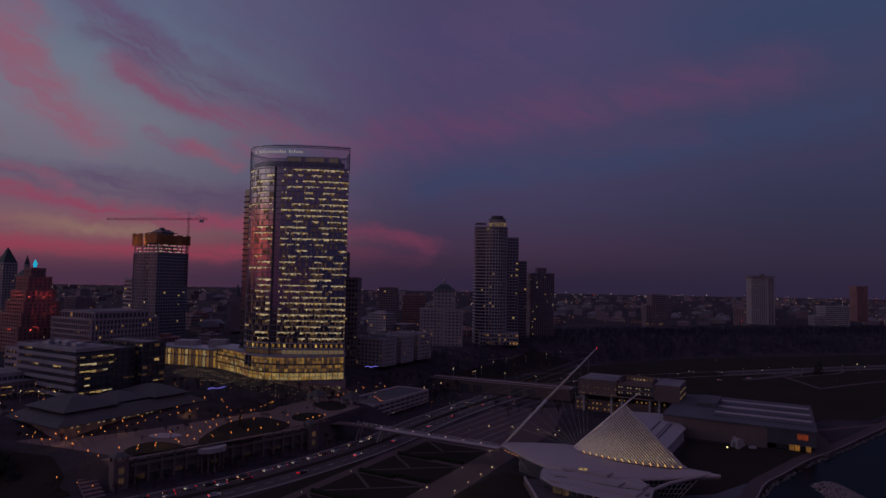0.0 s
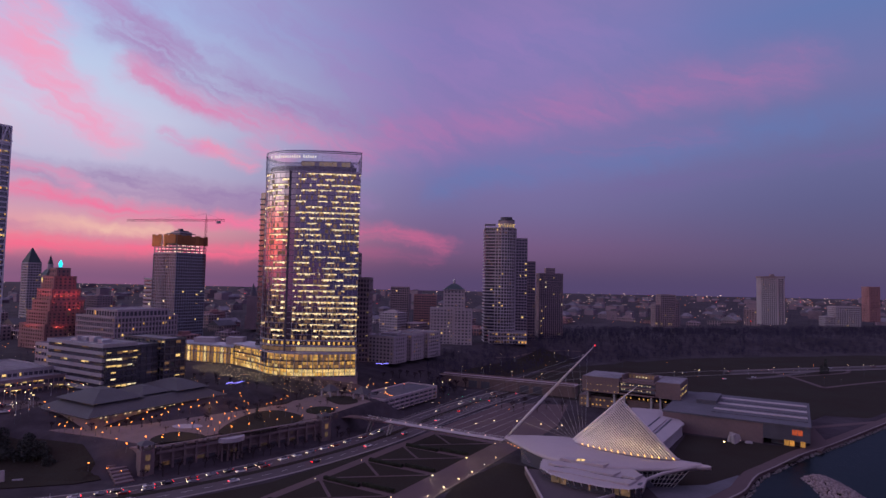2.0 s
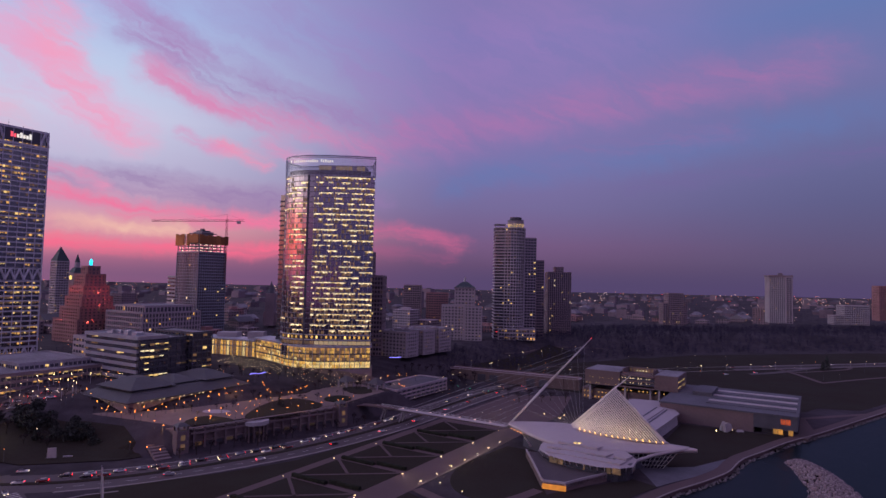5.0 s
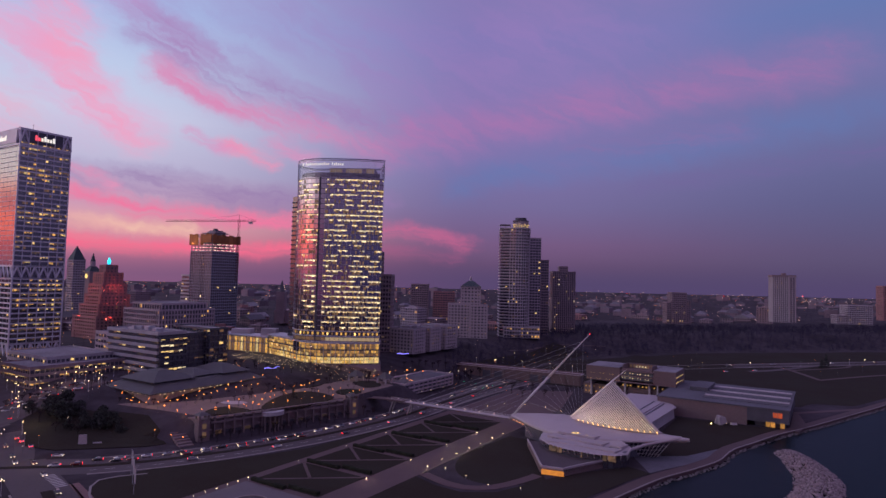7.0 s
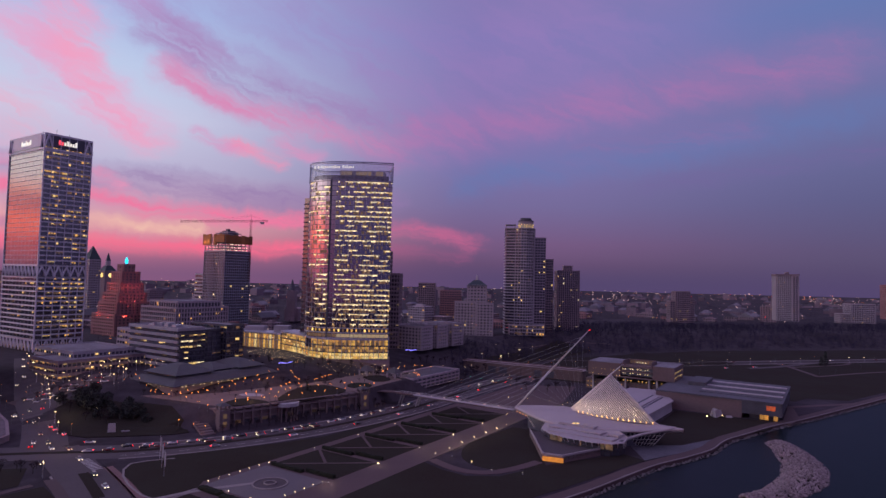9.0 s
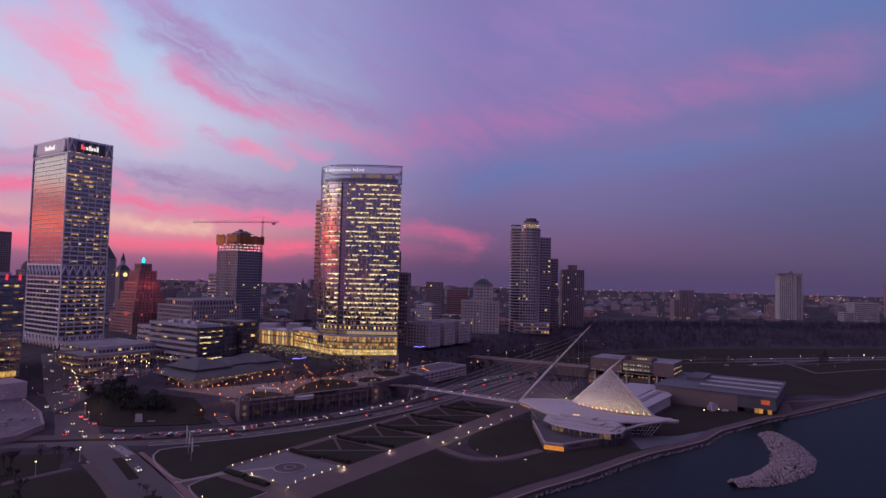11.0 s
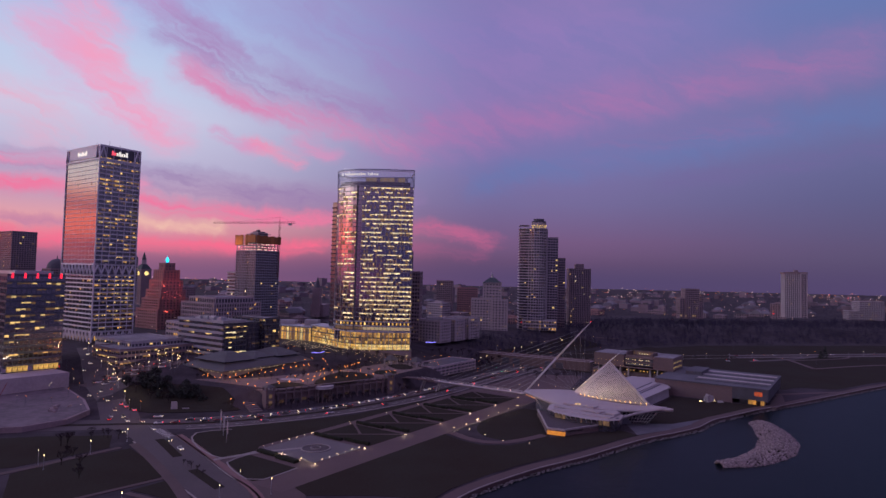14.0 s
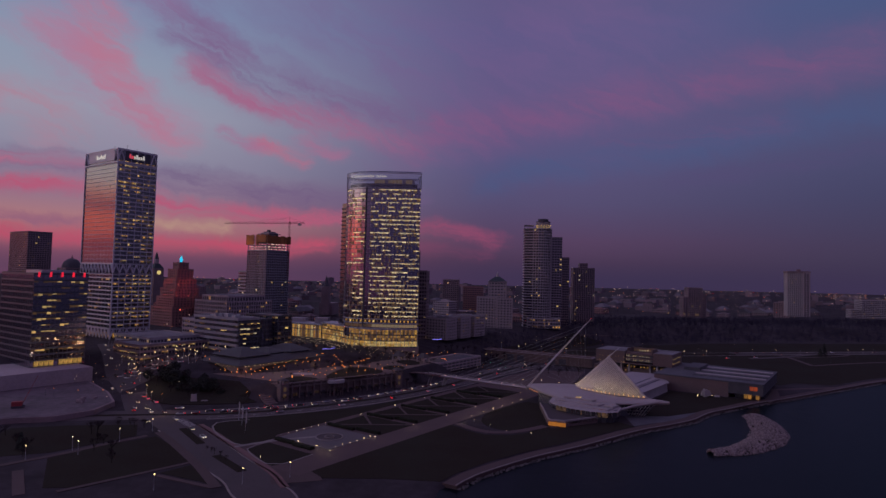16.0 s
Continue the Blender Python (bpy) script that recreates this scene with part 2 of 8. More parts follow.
ASPHALT = mat("asphalt", (0.066, 0.05, 0.056), 0.85, 0, 0.25, 0.8, 0.03, 0.2)
PAVING = mat("paving", (0.076, 0.046, 0.048), 0.85, 0, 0.18, 0.7, 0.05, 0.15, tint=0.2)
REDPAVE = mat("red_paving", (0.16, 0.085, 0.085), 0.85, 0, 0.2, 0.7, 0.05, 0.15)
KERB = mat("kerb_stone", (0.23, 0.2, 0.195), 0.85, 0, 0.15, 1.0, 0.05, 0.1)
GRASS = mat("winter_lawn", (0.04, 0.027, 0.022), 1.0, 0, 0.35, 0.9, 0.025, 0.5, rgb2=(0.024, 0.023, 0.018), spec=0.1)
EARTH = mat("city_ground", (0.048, 0.04, 0.047), 0.95, 0, 0.5, 0.09, 0.012, 0.2, spec=0.1)
HEDGE = mat("hedge_leaves", (0.018, 0.02, 0.014), 0.9, 0, 0.5, 3.0, 0.3, 0.5, spec=0.1)
BARK = mat("bark", (0.03, 0.024, 0.022), 0.95, 0, 0.3, 3.0, 0.3, 0.5, spec=0.1)
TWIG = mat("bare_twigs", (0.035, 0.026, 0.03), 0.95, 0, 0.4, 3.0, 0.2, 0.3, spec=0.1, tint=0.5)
CONIFER = mat("conifer_needles", (0.05, 0.055, 0.05), 0.95, 0, 0.4, 2.0, 0.2, 0.4, spec=0.1, tint=0.4)
ROCK = mat("quarry_rock", (0.21, 0.165, 0.17), 0.9, 0, 0.25, 1.0, 0.2, 0.5, tint=0.7)
PAINT = mat("road_paint", (0.45, 0.43, 0.42), 0.8, 0, 0.2, 2.0, 0.3, 0.1)
WARM = lit("warm_window", (255, 218, 144), 0.85)
AMBER = lit("amber_window", (255, 196, 112), 0.7)
COOL = lit("pale_window", (255, 236, 192), 1.15)
DIM = lit("dim_window", (196, 156, 122), 0.2)
LOBBY = lit("lobby_glow", (255, 202, 108), 0.62, 0.6, 1.0, 0.5)
LAMP_WARM = lit("warm_lamp", (255, 226, 160), 9.0, 0.3, 0.0)
LAMP_AMBER = lit("sodium_lamp", (255, 140, 58), 9.0, 0.4, 0.0)
LAMP_RED = lit("red_lamp", (255, 30, 36), 5.0, 0.4, 0.0)
LAMP_GREEN = lit("green_lamp", (60, 255, 180), 4.0, 0.2, 0.0)
LAMP_BLUE = lit("blue_lamp", (120, 120, 255), 2.5, 0.2, 0.0)
CYAN = lit("cyan_flame", (30, 205, 255), 2.2, 0.1, 0.0)
SIGN = lit("sign_white", (255, 250, 250), 0.9, 0.1, 0.0)
SIGN_RED = lit("sign_red", (255, 90, 120), 1.0, 0.1, 0.0)


def water_material():
    m = bpy.data.materials.new("lake_water")
    m.use_nodes = True
    N = Nodes(m.node_tree)
    co = N.add("ShaderNodeTexCoord").outputs["Object"]
    p, g = N.add("ShaderNodeBsdfDiffuse"), N.add("ShaderNodeBsdfGlossy")
    p.inputs["Color"].default_value = (0.004, 0.008, 0.01, 1)
    g.inputs["Roughness"].default_value = 0.18
    g.inputs["Color"].default_value = (0.62, 0.66, 0.72, 1)
    fr, mx = N.add("ShaderNodeFresnel"), N.add("ShaderNodeMixShader")
    fr.inputs["IOR"].default_value = 1.33
    b = N.add("ShaderNodeBump")
    b.inputs["Strength"].default_value, b.inputs["Distance"].default_value = 0.9, 0.25
    N.put(b.inputs["Height"], N.m("ADD", N.noise(co, 0.5, 4, 0.6), N.m("MULTIPLY", N.noise(co, 0.07, 3, 0.5), 2.0)))
    for q in (p, g, fr):
        N.put(q.inputs["Normal"], b.outputs[0])
    N.put(mx.inputs[0], N.m("MULTIPLY", fr.outputs[0], 0.5))
    N.put(mx.inputs[1], p.outputs[0])
    N.put(mx.inputs[2], g.outputs[0])
    N.put(N.add("ShaderNodeOutputMaterial").inputs[0], mx.outputs[0])
    return m


WATER = water_material()


# ---- ways to build ----
TURN = -30.5
GRID = pose(31.5, 326.4, 0, 0, 0, TURN)  # the street grid: x towards the lake, y up the shore


def at(v, u, z=0.0, turn=0.0):
    return GRID @ pose(v, u, z, 0, 0, turn)


def vu(x, y):
    p = GRID.inverted() @ Vector((x, y, 0))
    return p.x, p.y


def wpt(v, u):
    p = GRID @ Vector((v, u, 0))
    return p.x, p.y


def box(bm, x0, x1, y0, y1, z0, z1, m=None, taper=0.0):
    t = taper
    c = [(x0, y0, z0), (x1, y0, z0), (x1, y1, z0), (x0, y1, z0), (x0 + t, y0 + t, z1), (x1 - t, y0 + t, z1), (x1 - t, y1 - t, z1), (x0 + t, y1 - t, z1)]
    vs = [bm.verts.new(m @ Vector(p) if m else p) for p in c]
    for f in ((3, 2, 1, 0), (4, 5, 6, 7), (0, 1, 5, 4), (1, 2, 6, 5), (2, 3, 7, 6), (3, 0, 4, 7)):
        bm.faces.new([vs[i] for i in f])


def prism(bm, pts, z0, z1, top=None):
    """A closed outline, pulled from z0 to z1 (numbers, or one for each point)."""
    n = len(pts)
    h0 = [z0] * n if isinstance(z0, (int, float)) else z0
    h1 = [z1] * n if isinstance(z1, (int, float)) else z1
    a = [bm.verts.new((p[0], p[1], h)) for p, h in zip(pts, h0)]
    b = [bm.verts.new((p[0], p[1], h)) for p, h in zip(top or pts, h1)]
    bm.faces.new(a[::-1])
    bm.faces.new(b)
    for i in range(n):
        j = (i + 1) % n
        bm.faces.new((a[i], a[j], b[j], b[i]))


def tube(bm, a, b, r0, r1=None, n=6):
    a, b = Vector(a), Vector(b)
    r1 = r0 if r1 is None else r1
    q = (b - a).to_track_quat("Z", "Y")
    rings = []
    for p, r in ((a, r0), (b, r1)):
        rings.append([bm.verts.new(p + q @ Vector((r * math.cos(6.28319 * i / n), r * math.sin(6.28319 * i / n), 0))) for i in range(n)])
    for i in range(n):
        j = (i + 1) % n
        bm.faces.new((rings[0][i], rings[0][j], rings[1][j], rings[1][i]))
    bm.faces.new(rings[0][::-1])
    bm.faces.new(rings[1])


def mesh_of(bm, name, material, smooth=False):
    bmesh.ops.recalc_face_normals(bm, faces=bm.faces)
    me = bpy.data.meshes.new(name)
    bm.to_mesh(me)
    bm.free()
    me.materials.append(material)
    if smooth:
        me.polygons.foreach_set("use_smooth", [True] * len(me.polygons))
    return me


def part(name, bm, material, parent, label="", m=None, smooth=False):
    ob = new(name, mesh_of(bm, name, material, smooth) if isinstance(bm, bmesh.types.BMesh) else bm)
    ob.parent = parent
    if m is not None:
        ob.matrix_basis = m
    return tagged(ob, label)


def thing(name, label, category, m, group="", kind=""):
    ob = new(name)
    ob.matrix_world = m
    ob.empty_display_size = 0.5
    return tagged(ob, label, category, group, kind)


def drape(name, pts, material, dz, label, category, step=7.0):
    """A sheet cut to an outline and laid on the ground."""
    bm = bmesh.new()
    bm.faces.new([bm.verts.new((x, y, 0)) for x, y in pts])
    for axis in (0, 1):
        lo, hi = min(p[axis] for p in pts), max(p[axis] for p in pts)
        for k in range(1, int((hi - lo) / step)):
            co = [0, 0, 0]
            co[axis] = lo + k * step
            no = [0, 0, 0]
            no[axis] = 1
            bmesh.ops.bisect_plane(bm, geom=bm.verts[:] + bm.edges[:] + bm.faces[:], plane_co=co, plane_no=no)
    for v in bm.verts:
        v.co.z = height(v.co.x, v.co.y) + dz
    ext = bmesh.ops.extrude_face_region(bm, geom=bm.faces[:])
    for g in ext["geom"]:
        if isinstance(g, bmesh.types.BMVert):
            g.co.z += 0.25
    for v in bm.verts:
        v.co.z -= 0.2
    return solid(name, bm, material, label, category, kind="structure")


def solid(name, bm, material, label, category, m=None, group="", kind="", smooth=False):
    ob = new(name, mesh_of(bm, name, material, smooth))
    if m is not None:
        ob.matrix_world = m
    return tagged(ob, label, category, group, kind)


SHARED = {}


def shared_box(name, w, d, h, material):
    """One mesh for all alike pieces: centred across, standing on z = 0."""
    key = (name, round(w, 2), round(d, 2), round(h, 2), material.name)
    if key not in SHARED:
        bm = bmesh.new()
        box(bm, -w / 2, w / 2, -d / 2, d / 2, 0, h)
        SHARED[key] = mesh_of(bm, name, material)
    return SHARED[key]


# ---- ground, lake, roads ----
BLUFF = [(-900, -500), (-330, 110), (-226, 232), (-150, 260), (-126, 268), (-62, 331), (-34, 378), (15, 490), (110, 640), (300, 752), (640, 850), (1300, 1060), (5200, 2300)]
SHORE = [(-60, -2500), (-34, -160), (-10, 60), (-5, 121), (2, 134), (14, 149), (31.2, 167.7), (44.9, 179.7), (60, 193.7), (77, 211.2), (96, 229.6), (115, 244), (132.5, 259), (141.7, 271), (150.8, 282.3), (166, 295.2), (194, 319.3), (222.7, 340.2), (297, 399), (352, 442), (430, 492), (560, 560), (800, 700), (1300, 930), (5200, 2050)]
LOT_EDGE = [(-372, 180), (-300, 150), (-246, 183), (-229, 190), (-218, 208), (-221, 232), (-242, 258), (-276, 294), (-316, 262)]
PLAZA = [(-216, 305), (-186, 291), (-160, 283), (-128, 270), (-62, 333), (-36, 384), (-56, 414), (-120, 424), (-216, 344)]


def side(pts, x, y):
    """Signed distance of many places from a line; positive on its left."""
    best, sign = np.full(np.shape(x), 1e9), np.ones(np.shape(x))
    for (ax, ay), (bx, by) in zip(pts, pts[1:]):
        dx, dy = bx - ax, by - ay
        t = np.clip(((x - ax) * dx + (y - ay) * dy) / (dx * dx + dy * dy), 0, 1)
        ex, ey = x - ax - t * dx, y - ay - t * dy
        d = np.hypot(ex, ey)
        s = np.where(dx * ey - dy * ex >= 0, 1.0, -1.0)
        near = d < best
        best, sign = np.where(near, d, best), np.where(near, s, sign)
    return best * sign


def smooth01(t):
    t = np.clip(t, 0, 1)
    return t * t * (3 - 2 * t)


def heights(x, y):
    d = side(BLUFF, x, y)
    h = 17 * smooth01(d / 85) + 44 * smooth01((d - 250) / 4600)
    h = np.maximum(h, 10.6 * smooth01((side(PLAZA + PLAZA[:1], x, y) + 26) / 27) * np.clip(d / 3, 0, 1))
    h = np.minimum(h, 2.6 + 14.4 * smooth01(-side(LOT_EDGE + LOT_EDGE[:1], x, y) / 60))
    s = side(SHORE, x, y)
    return h - 6 * (1 - np.clip((s - 1.5) / 5, 0, 1))


def side1(pts, x, y):
    """The same for one place, in plain arithmetic."""
    best, sign = 1e18, 1.0
    for (ax, ay), (bx, by) in zip(pts, pts[1:]):
        dx, dy = bx - ax, by - ay
        t = min(1.0, max(0.0, ((x - ax) * dx + (y - ay) * dy) / (dx * dx + dy * dy)))
        ex, ey = x - ax - t * dx, y - ay - t * dy
        d = ex * ex + ey * ey
        if d < best:
            best, sign = d, 1.0 if dx * ey - dy * ex >= 0 else -1.0
    return math.sqrt(best) * sign


def ease(t):
    t = min(1.0, max(0.0, t))
    return t * t * (3 - 2 * t)


def height(x, y):
    d = side1(BLUFF, x, y)
    h = 17 * ease(d / 85) + 44 * ease((d - 250) / 4600)
    h = max(h, 10.6 * ease((side1(PLAZA + PLAZA[:1], x, y) + 26) / 27) * min(1.0, max(0.0, d / 3)))
    h = min(h, 2.6 + 14.4 * ease(-side1(LOT_EDGE + LOT_EDGE[:1], x, y) / 60))
    return h - 6 * (1 - min(1.0, max(0.0, (side1(SHORE, x, y) - 1.5) / 5)))


def build_ground():
    def axis(fine, lo, hi, end_lo, end_hi, grow=1.13):
        a = list(np.arange(lo, hi + 0.1, fine))
        for sign, end in ((-1, end_lo), (1, end_hi)):
            s, p = fine, a[0] if sign < 0 else a[-1]
            out = []
            while abs(p) < abs(end):
                s *= grow
                p += sign * s
                out.append(p)
            a = out[::-1] + a if sign < 0 else a + out
        return np.array(a)

    xs, ys = axis(5, -420, 440, -4700, 4700), axis(5, 60, 620, -900, 4800)
    X, Y = np.meshgrid(xs, ys)
    Z = heights(X, Y)
    nx, ny = len(xs), len(ys)
    me = bpy.data.meshes.new("ground")
    i = np.arange(nx * ny).reshape(ny, nx)
    quads = np.stack([i[:-1, :-1], i[:-1, 1:], i[1:, 1:], i[1:, :-1]], -1).reshape(-1, 4)
    me.from_pydata(np.stack([X, Y, Z], -1).reshape(-1, 3).tolist(), [], quads.tolist())
    me.materials.append(EARTH)
    me.polygons.foreach_set("use_smooth", [True] * len(me.polygons))
    tagged(new("ground", me), "dark winter ground of the lakefront and city", "ground", kind="structure")


build_ground()

bm = bmesh.new()
prism(bm, [(-400, -1200), (4900, -1200), (4900, 2200), (-400, 2200)], -1.6, -1.2)
solid("water", bm, WATER, "dark rippled lake water at dusk", "lake", kind="structure")


def resample(pts, step, closed=False):
    """A smooth curve through the points, at even steps."""
    P = [Vector((*p, 0)) for p in pts]
    n, out = len(P), []
    for i in range(n if closed else n - 1):
        a, b = P[i], P[(i + 1) % n]
        before = P[i - 1] if (i or closed) else a
        after = P[(i + 2) % n] if (closed or i + 2 < n) else b
        k = max(1, int((b - a).length / step))
        for j in range(k):
            t = j / k
            out.append(0.5 * (2 * a + (b - before) * t + (2 * before - 5 * a + 4 * b - after) * t * t + (3 * a - before - 3 * b + after) * t**3))
    if not closed:
        out.append(P[-1])
    return [(p.x, p.y) for p in out]


def ribbon_mesh(bm, pts, width, dz, step=6.0, thick=0.5, shift=0.0, ground=True):
    """A strip along a curve, laid on the ground, with edges that reach into it."""
    pts = resample(pts, step)
    rows = []
    for i, p in enumerate(pts):
        a, b = Vector(pts[max(0, i - 1)]), Vector(pts[min(len(pts) - 1, i + 1)])
        t = (b - a).normalized()
        n = Vector((-t.y, t.x))
        row = []
        for s in (shift - width / 2, shift + width / 2):
            q = Vector(p) + n * s
            z = (max(0, height(q.x, q.y)) if ground else 0) + dz
            row.append((q.x, q.y, z))
        rows.append(row)
    vs = [[bm.verts.new((x, y, z - d)) for x, y, z in r for d in (0, thick)] for r in rows]
    for r, q in zip(vs, vs[1:]):
        for a, b in ((0, 2), (1, 0), (2, 3)):
            bm.faces.new((r[a], r[b], q[b], q[a]))
    bm.faces.new((vs[0][0], vs[0][1], vs[0][3], vs[0][2]))
    bm.faces.new((vs[-1][0], vs[-1][2], vs[-1][3], vs[-1][1]))


def ribbon(name, pts, width, material, dz, label, category, **kw):
    bm = bmesh.new()
    ribbon_mesh(bm, pts, width, dz, **kw)
    return solid(name, bm, material, label, category, kind="structure")


DRIVE = [(-235, 202), (-190, 214), (-157, 221), (-131, 233), (-103, 253), (-75, 279), (-48, 312), (-25, 347), (3, 400), (42, 462), (95, 522), (160, 566), (228, 600), (338, 638), (512, 694), (760, 770), (1100, 880)]
HARBOR = [(-190, 222), (-158, 190), (-134, 165), (-109, 137), (-84, 110), (-66, 60), (-62, -160)]
HILL = [(-196, 222), (-222, 258), (-258, 300), (-298, 350), (-330, 392)]
ribbon("road", DRIVE, 23, ASPHALT, 0.06, "grey asphalt shore drive with queues of cars", "road")
ribbon("road", HARBOR, 19, ASPHALT, 0.1, "grey asphalt harbour road", "road")
ribbon("road", HILL, 20, ASPHALT, 0.08, "grey asphalt street climbing the bluff", "road")
bm = bmesh.new()
ribbon_mesh(bm, DRIVE, 3.4, 0.2)
ribbon_mesh(bm, [(-155, 188.5), (-143, 175), (-132, 162.5)], 4.0, 0.22)
ribbon_mesh(bm, [(-116.5, 145.7), (-96, 126)], 4.0, 0.22)
solid("road_median", bm, GRASS, "narrow planted median of the drive", "median", kind="structure")
bm = bmesh.new()
for s in (-12.2, 12.2):
    ribbon_mesh(bm, DRIVE[2:], 1.0, 0.2, shift=s)
for s in (-10.2, 10.2):
    ribbon_mesh(bm, HARBOR[1:], 0.8, 0.22, shift=s)
solid("kerb", bm, KERB, "pale concrete kerbs along the roads", "kerb", kind="structure")
bm = bmesh.new()
for s in (-6.4, 6.4):
    pts = resample(DRIVE[2:12], 4.0)
    for a, b in list(zip(pts, pts[1:]))[::2]:
        ribbon_mesh(bm, [a, b], 0.25, 0.085, step=9, thick=0.02, shift=s)
for k in range(9):
    ribbon_mesh(bm, [(-168 + k * 1.7, 205 - k * 1.5), (-165 + k * 1.7, 208.2 - k * 1.5)], 0.8, 0.13, thick=0.02)
solid("lane_marking", bm, PAINT, "worn white lane dashes and crossing bars", "marking", kind="structure")
ribbon("road", [(150, 533), (230, 560), (330, 600), (420, 660), (520, 700)], 8, ASPHALT, 0.09, "grey park road on the flat shore", "road")
bm = bmesh.new()
ribbon_mesh(bm, [(343, 539), (400, 570), (447, 591), (540, 620)], 4, 0.12)
ribbon_mesh(bm, [(353, 604), (430, 640), (451, 668)], 4, 0.12)
ribbon_mesh(bm, [(345, 540), (352, 604), (350, 650)], 5, 0.12)
ribbon_mesh(bm, [(215, 375), (262, 392), (300, 405)], 5, 0.12)
ribbon_mesh(bm, [(60, 640), (120, 700), (190, 730)], 3, 0.12)
ribbon_mesh(bm, [(30, 560), (90, 600), (150, 610)], 3, 0.12)
solid("park_path", bm, PAVING, "pale concrete park paths", "path", kind="structure")

# lakeside walk: a paved strip with a sea wall
bm = bmesh.new()
ribbon_mesh(bm, SHORE[3:21], 6.6, 0.3, step=5, thick=3.2, shift=3.3, ground=False)
solid("pavement", bm, PAVING, "paved lakeside walk on a concrete sea wall", "promenade", kind="structure")
bm = bmesh.new()
ribbon_mesh(bm, SHORE[3:21], 0.6, 0.62, step=5, thick=0.5, shift=0.45, ground=False)
solid("sea_wall_coping", bm, KERB, "pale concrete coping along the sea wall", "coping", kind="structure")

# ---- the gardens along the great walk, in the street grid ----


def flat(name, pts, z, material, label, category, thick=0.4):
    bm = bmesh.new()
    prism(bm, pts, z - thick, z)
    return solid(name, bm, material, label, category, GRID, kind="structure")


def arc(cx, cy, rx, ry, a0, a1, n=24):
    return [(cx + rx * math.cos(radians(a0 + (a1 - a0) * i / n)), cy + ry * math.sin(radians(a0 + (a1 - a0) * i / n))) for i in range(n + 1)]


flat("pavement", [(-44, -203), (-14, -226), (14, -226), (14, -110), (13, 62), (-3, 130), (-44, 108)], 0.125, PAVING, "pale paved great walk between lawns", "pavement")
flat("lawn", [(14, -219), (14, -113), (26, -117.5), (40, -118.5), (52, -110), (60, -88), (66, -74), (76, -58), (86, -42)] + [vu(x, y) for x, y in ((90, 240), (91.8, 236.5), (79, 225), (62, 208), (46.5, 193.5), (32, 180.5), (22, 171.5), (8, 156), (-5, 139), (-12, 126), (-36, 126))] + [(24, -222)], 0.14, GRASS, "wide dark winter lawn beside the sea wall", "lawn")
flat("pavement", [vu(x, y) for x, y in ((92, 237), (99, 242), (116, 253.5), (130, 266), (137, 276), (142, 282), (118, 276), (92, 270))], 0.12, ROOF_DARK, "grey paved terrace below the prow", "pavement")
flat("lawn", arc(40, -64, 26, 40, 172, 330) + [(48, -60), (33, -26), (17, -26)], 0.16, GRASS, "oval lawn, dark, in front of the museum", "lawn")
flat("lawn", [vu(x, y) for x, y in ((-143, 203), (-141.5, 195), (-137, 187), (-129.7, 177.6), (-112.1, 163.4), (-100.8, 175.7))] + [(-43, -190), (-44, -60), (-46, -30), (-49, -60), (-54, -110), (-66, -140), (-84, -172)], 0.14, GRASS, "long dark lawn beside the drive", "lawn")
flat("lawn", [vu(x, y) for x, y in ((-106.7, 157.5), (-101.4, 170.2), (-74, 154.1), (-83, 138), (-86.5, 135.2), (-90, 137.5))], 0.17, GRASS, "square dark lawn at the end of the gardens", "lawn")
flat("lawn", [(84, -2), (84, 86), (146, 90), (140, 60), (118, 20), (106, -6), (96, -14)], 0.14, GRASS, "dark lawn between the museum and the shore", "lawn")
flat("lawn", [vu(x, y) for x, y in ((40, 500), (120, 630), (305, 742), (645, 840), (1290, 1045), (1290, 948), (800, 716), (560, 576), (430, 508), (352, 458), (297, 415), (240, 424), (160, 470), (90, 500))], 0.035, GRASS, "dark flat lawns along the park shore", "lawn", 0.3)
flat("lawn", [(-68, 150), (-30, 420), (60, 420), (120, 330), (170, 240), (150, 180), (60, 178), (0, 150)], 0.1, GRASS, "dark lawn of the lake park", "lawn")
flat("lawn", [vu(x, y) for x, y in ((-186, 130), (-173.5, 154), (-160.2, 171.7), (-146.4, 159.4), (-124.7, 135.5), (-133.2, 121.9), (-147, 99), (-162, 96))], 0.14, GRASS, "dark lawn below the cleared lot", "lawn")
flat("lawn", [vu(x, y) for x, y in ((-121, 131), (-102, 110), (-128, 119))], 0.14, GRASS, "triangular dark lawn beside the harbour road", "lawn")
flat("lawn", [vu(x, y) for x, y in ((-226, 120), (-191, 138), (-170, 171), (-182, 192), (-216, 184), (-240, 174))], 0.12, GRASS, "dark verge below the cleared lot", "lawn")
bm = bmesh.new()
ribbon_mesh(bm, [(-240, 60), (-188, 132), (-178, 150), (-165, 172)], 3.4, 0.2)
ribbon_mesh(bm, [(-154, 93), (-132.6, 121), (-123, 134)], 2.4, 0.22)
ribbon_mesh(bm, [(-165, 88), (-186, 113)], 4, 0.2)
ribbon_mesh(bm, [(-128, 116), (-100, 106)], 2.4, 0.22)
ribbon_mesh(bm, [(-163, 179), (-147.5, 163.5), (-119.6, 132.8), (-98, 106)], 4.2, 0.24)
solid("park_path", bm, PAVING, "pale paths round the corner lawns", "path", kind="structure")

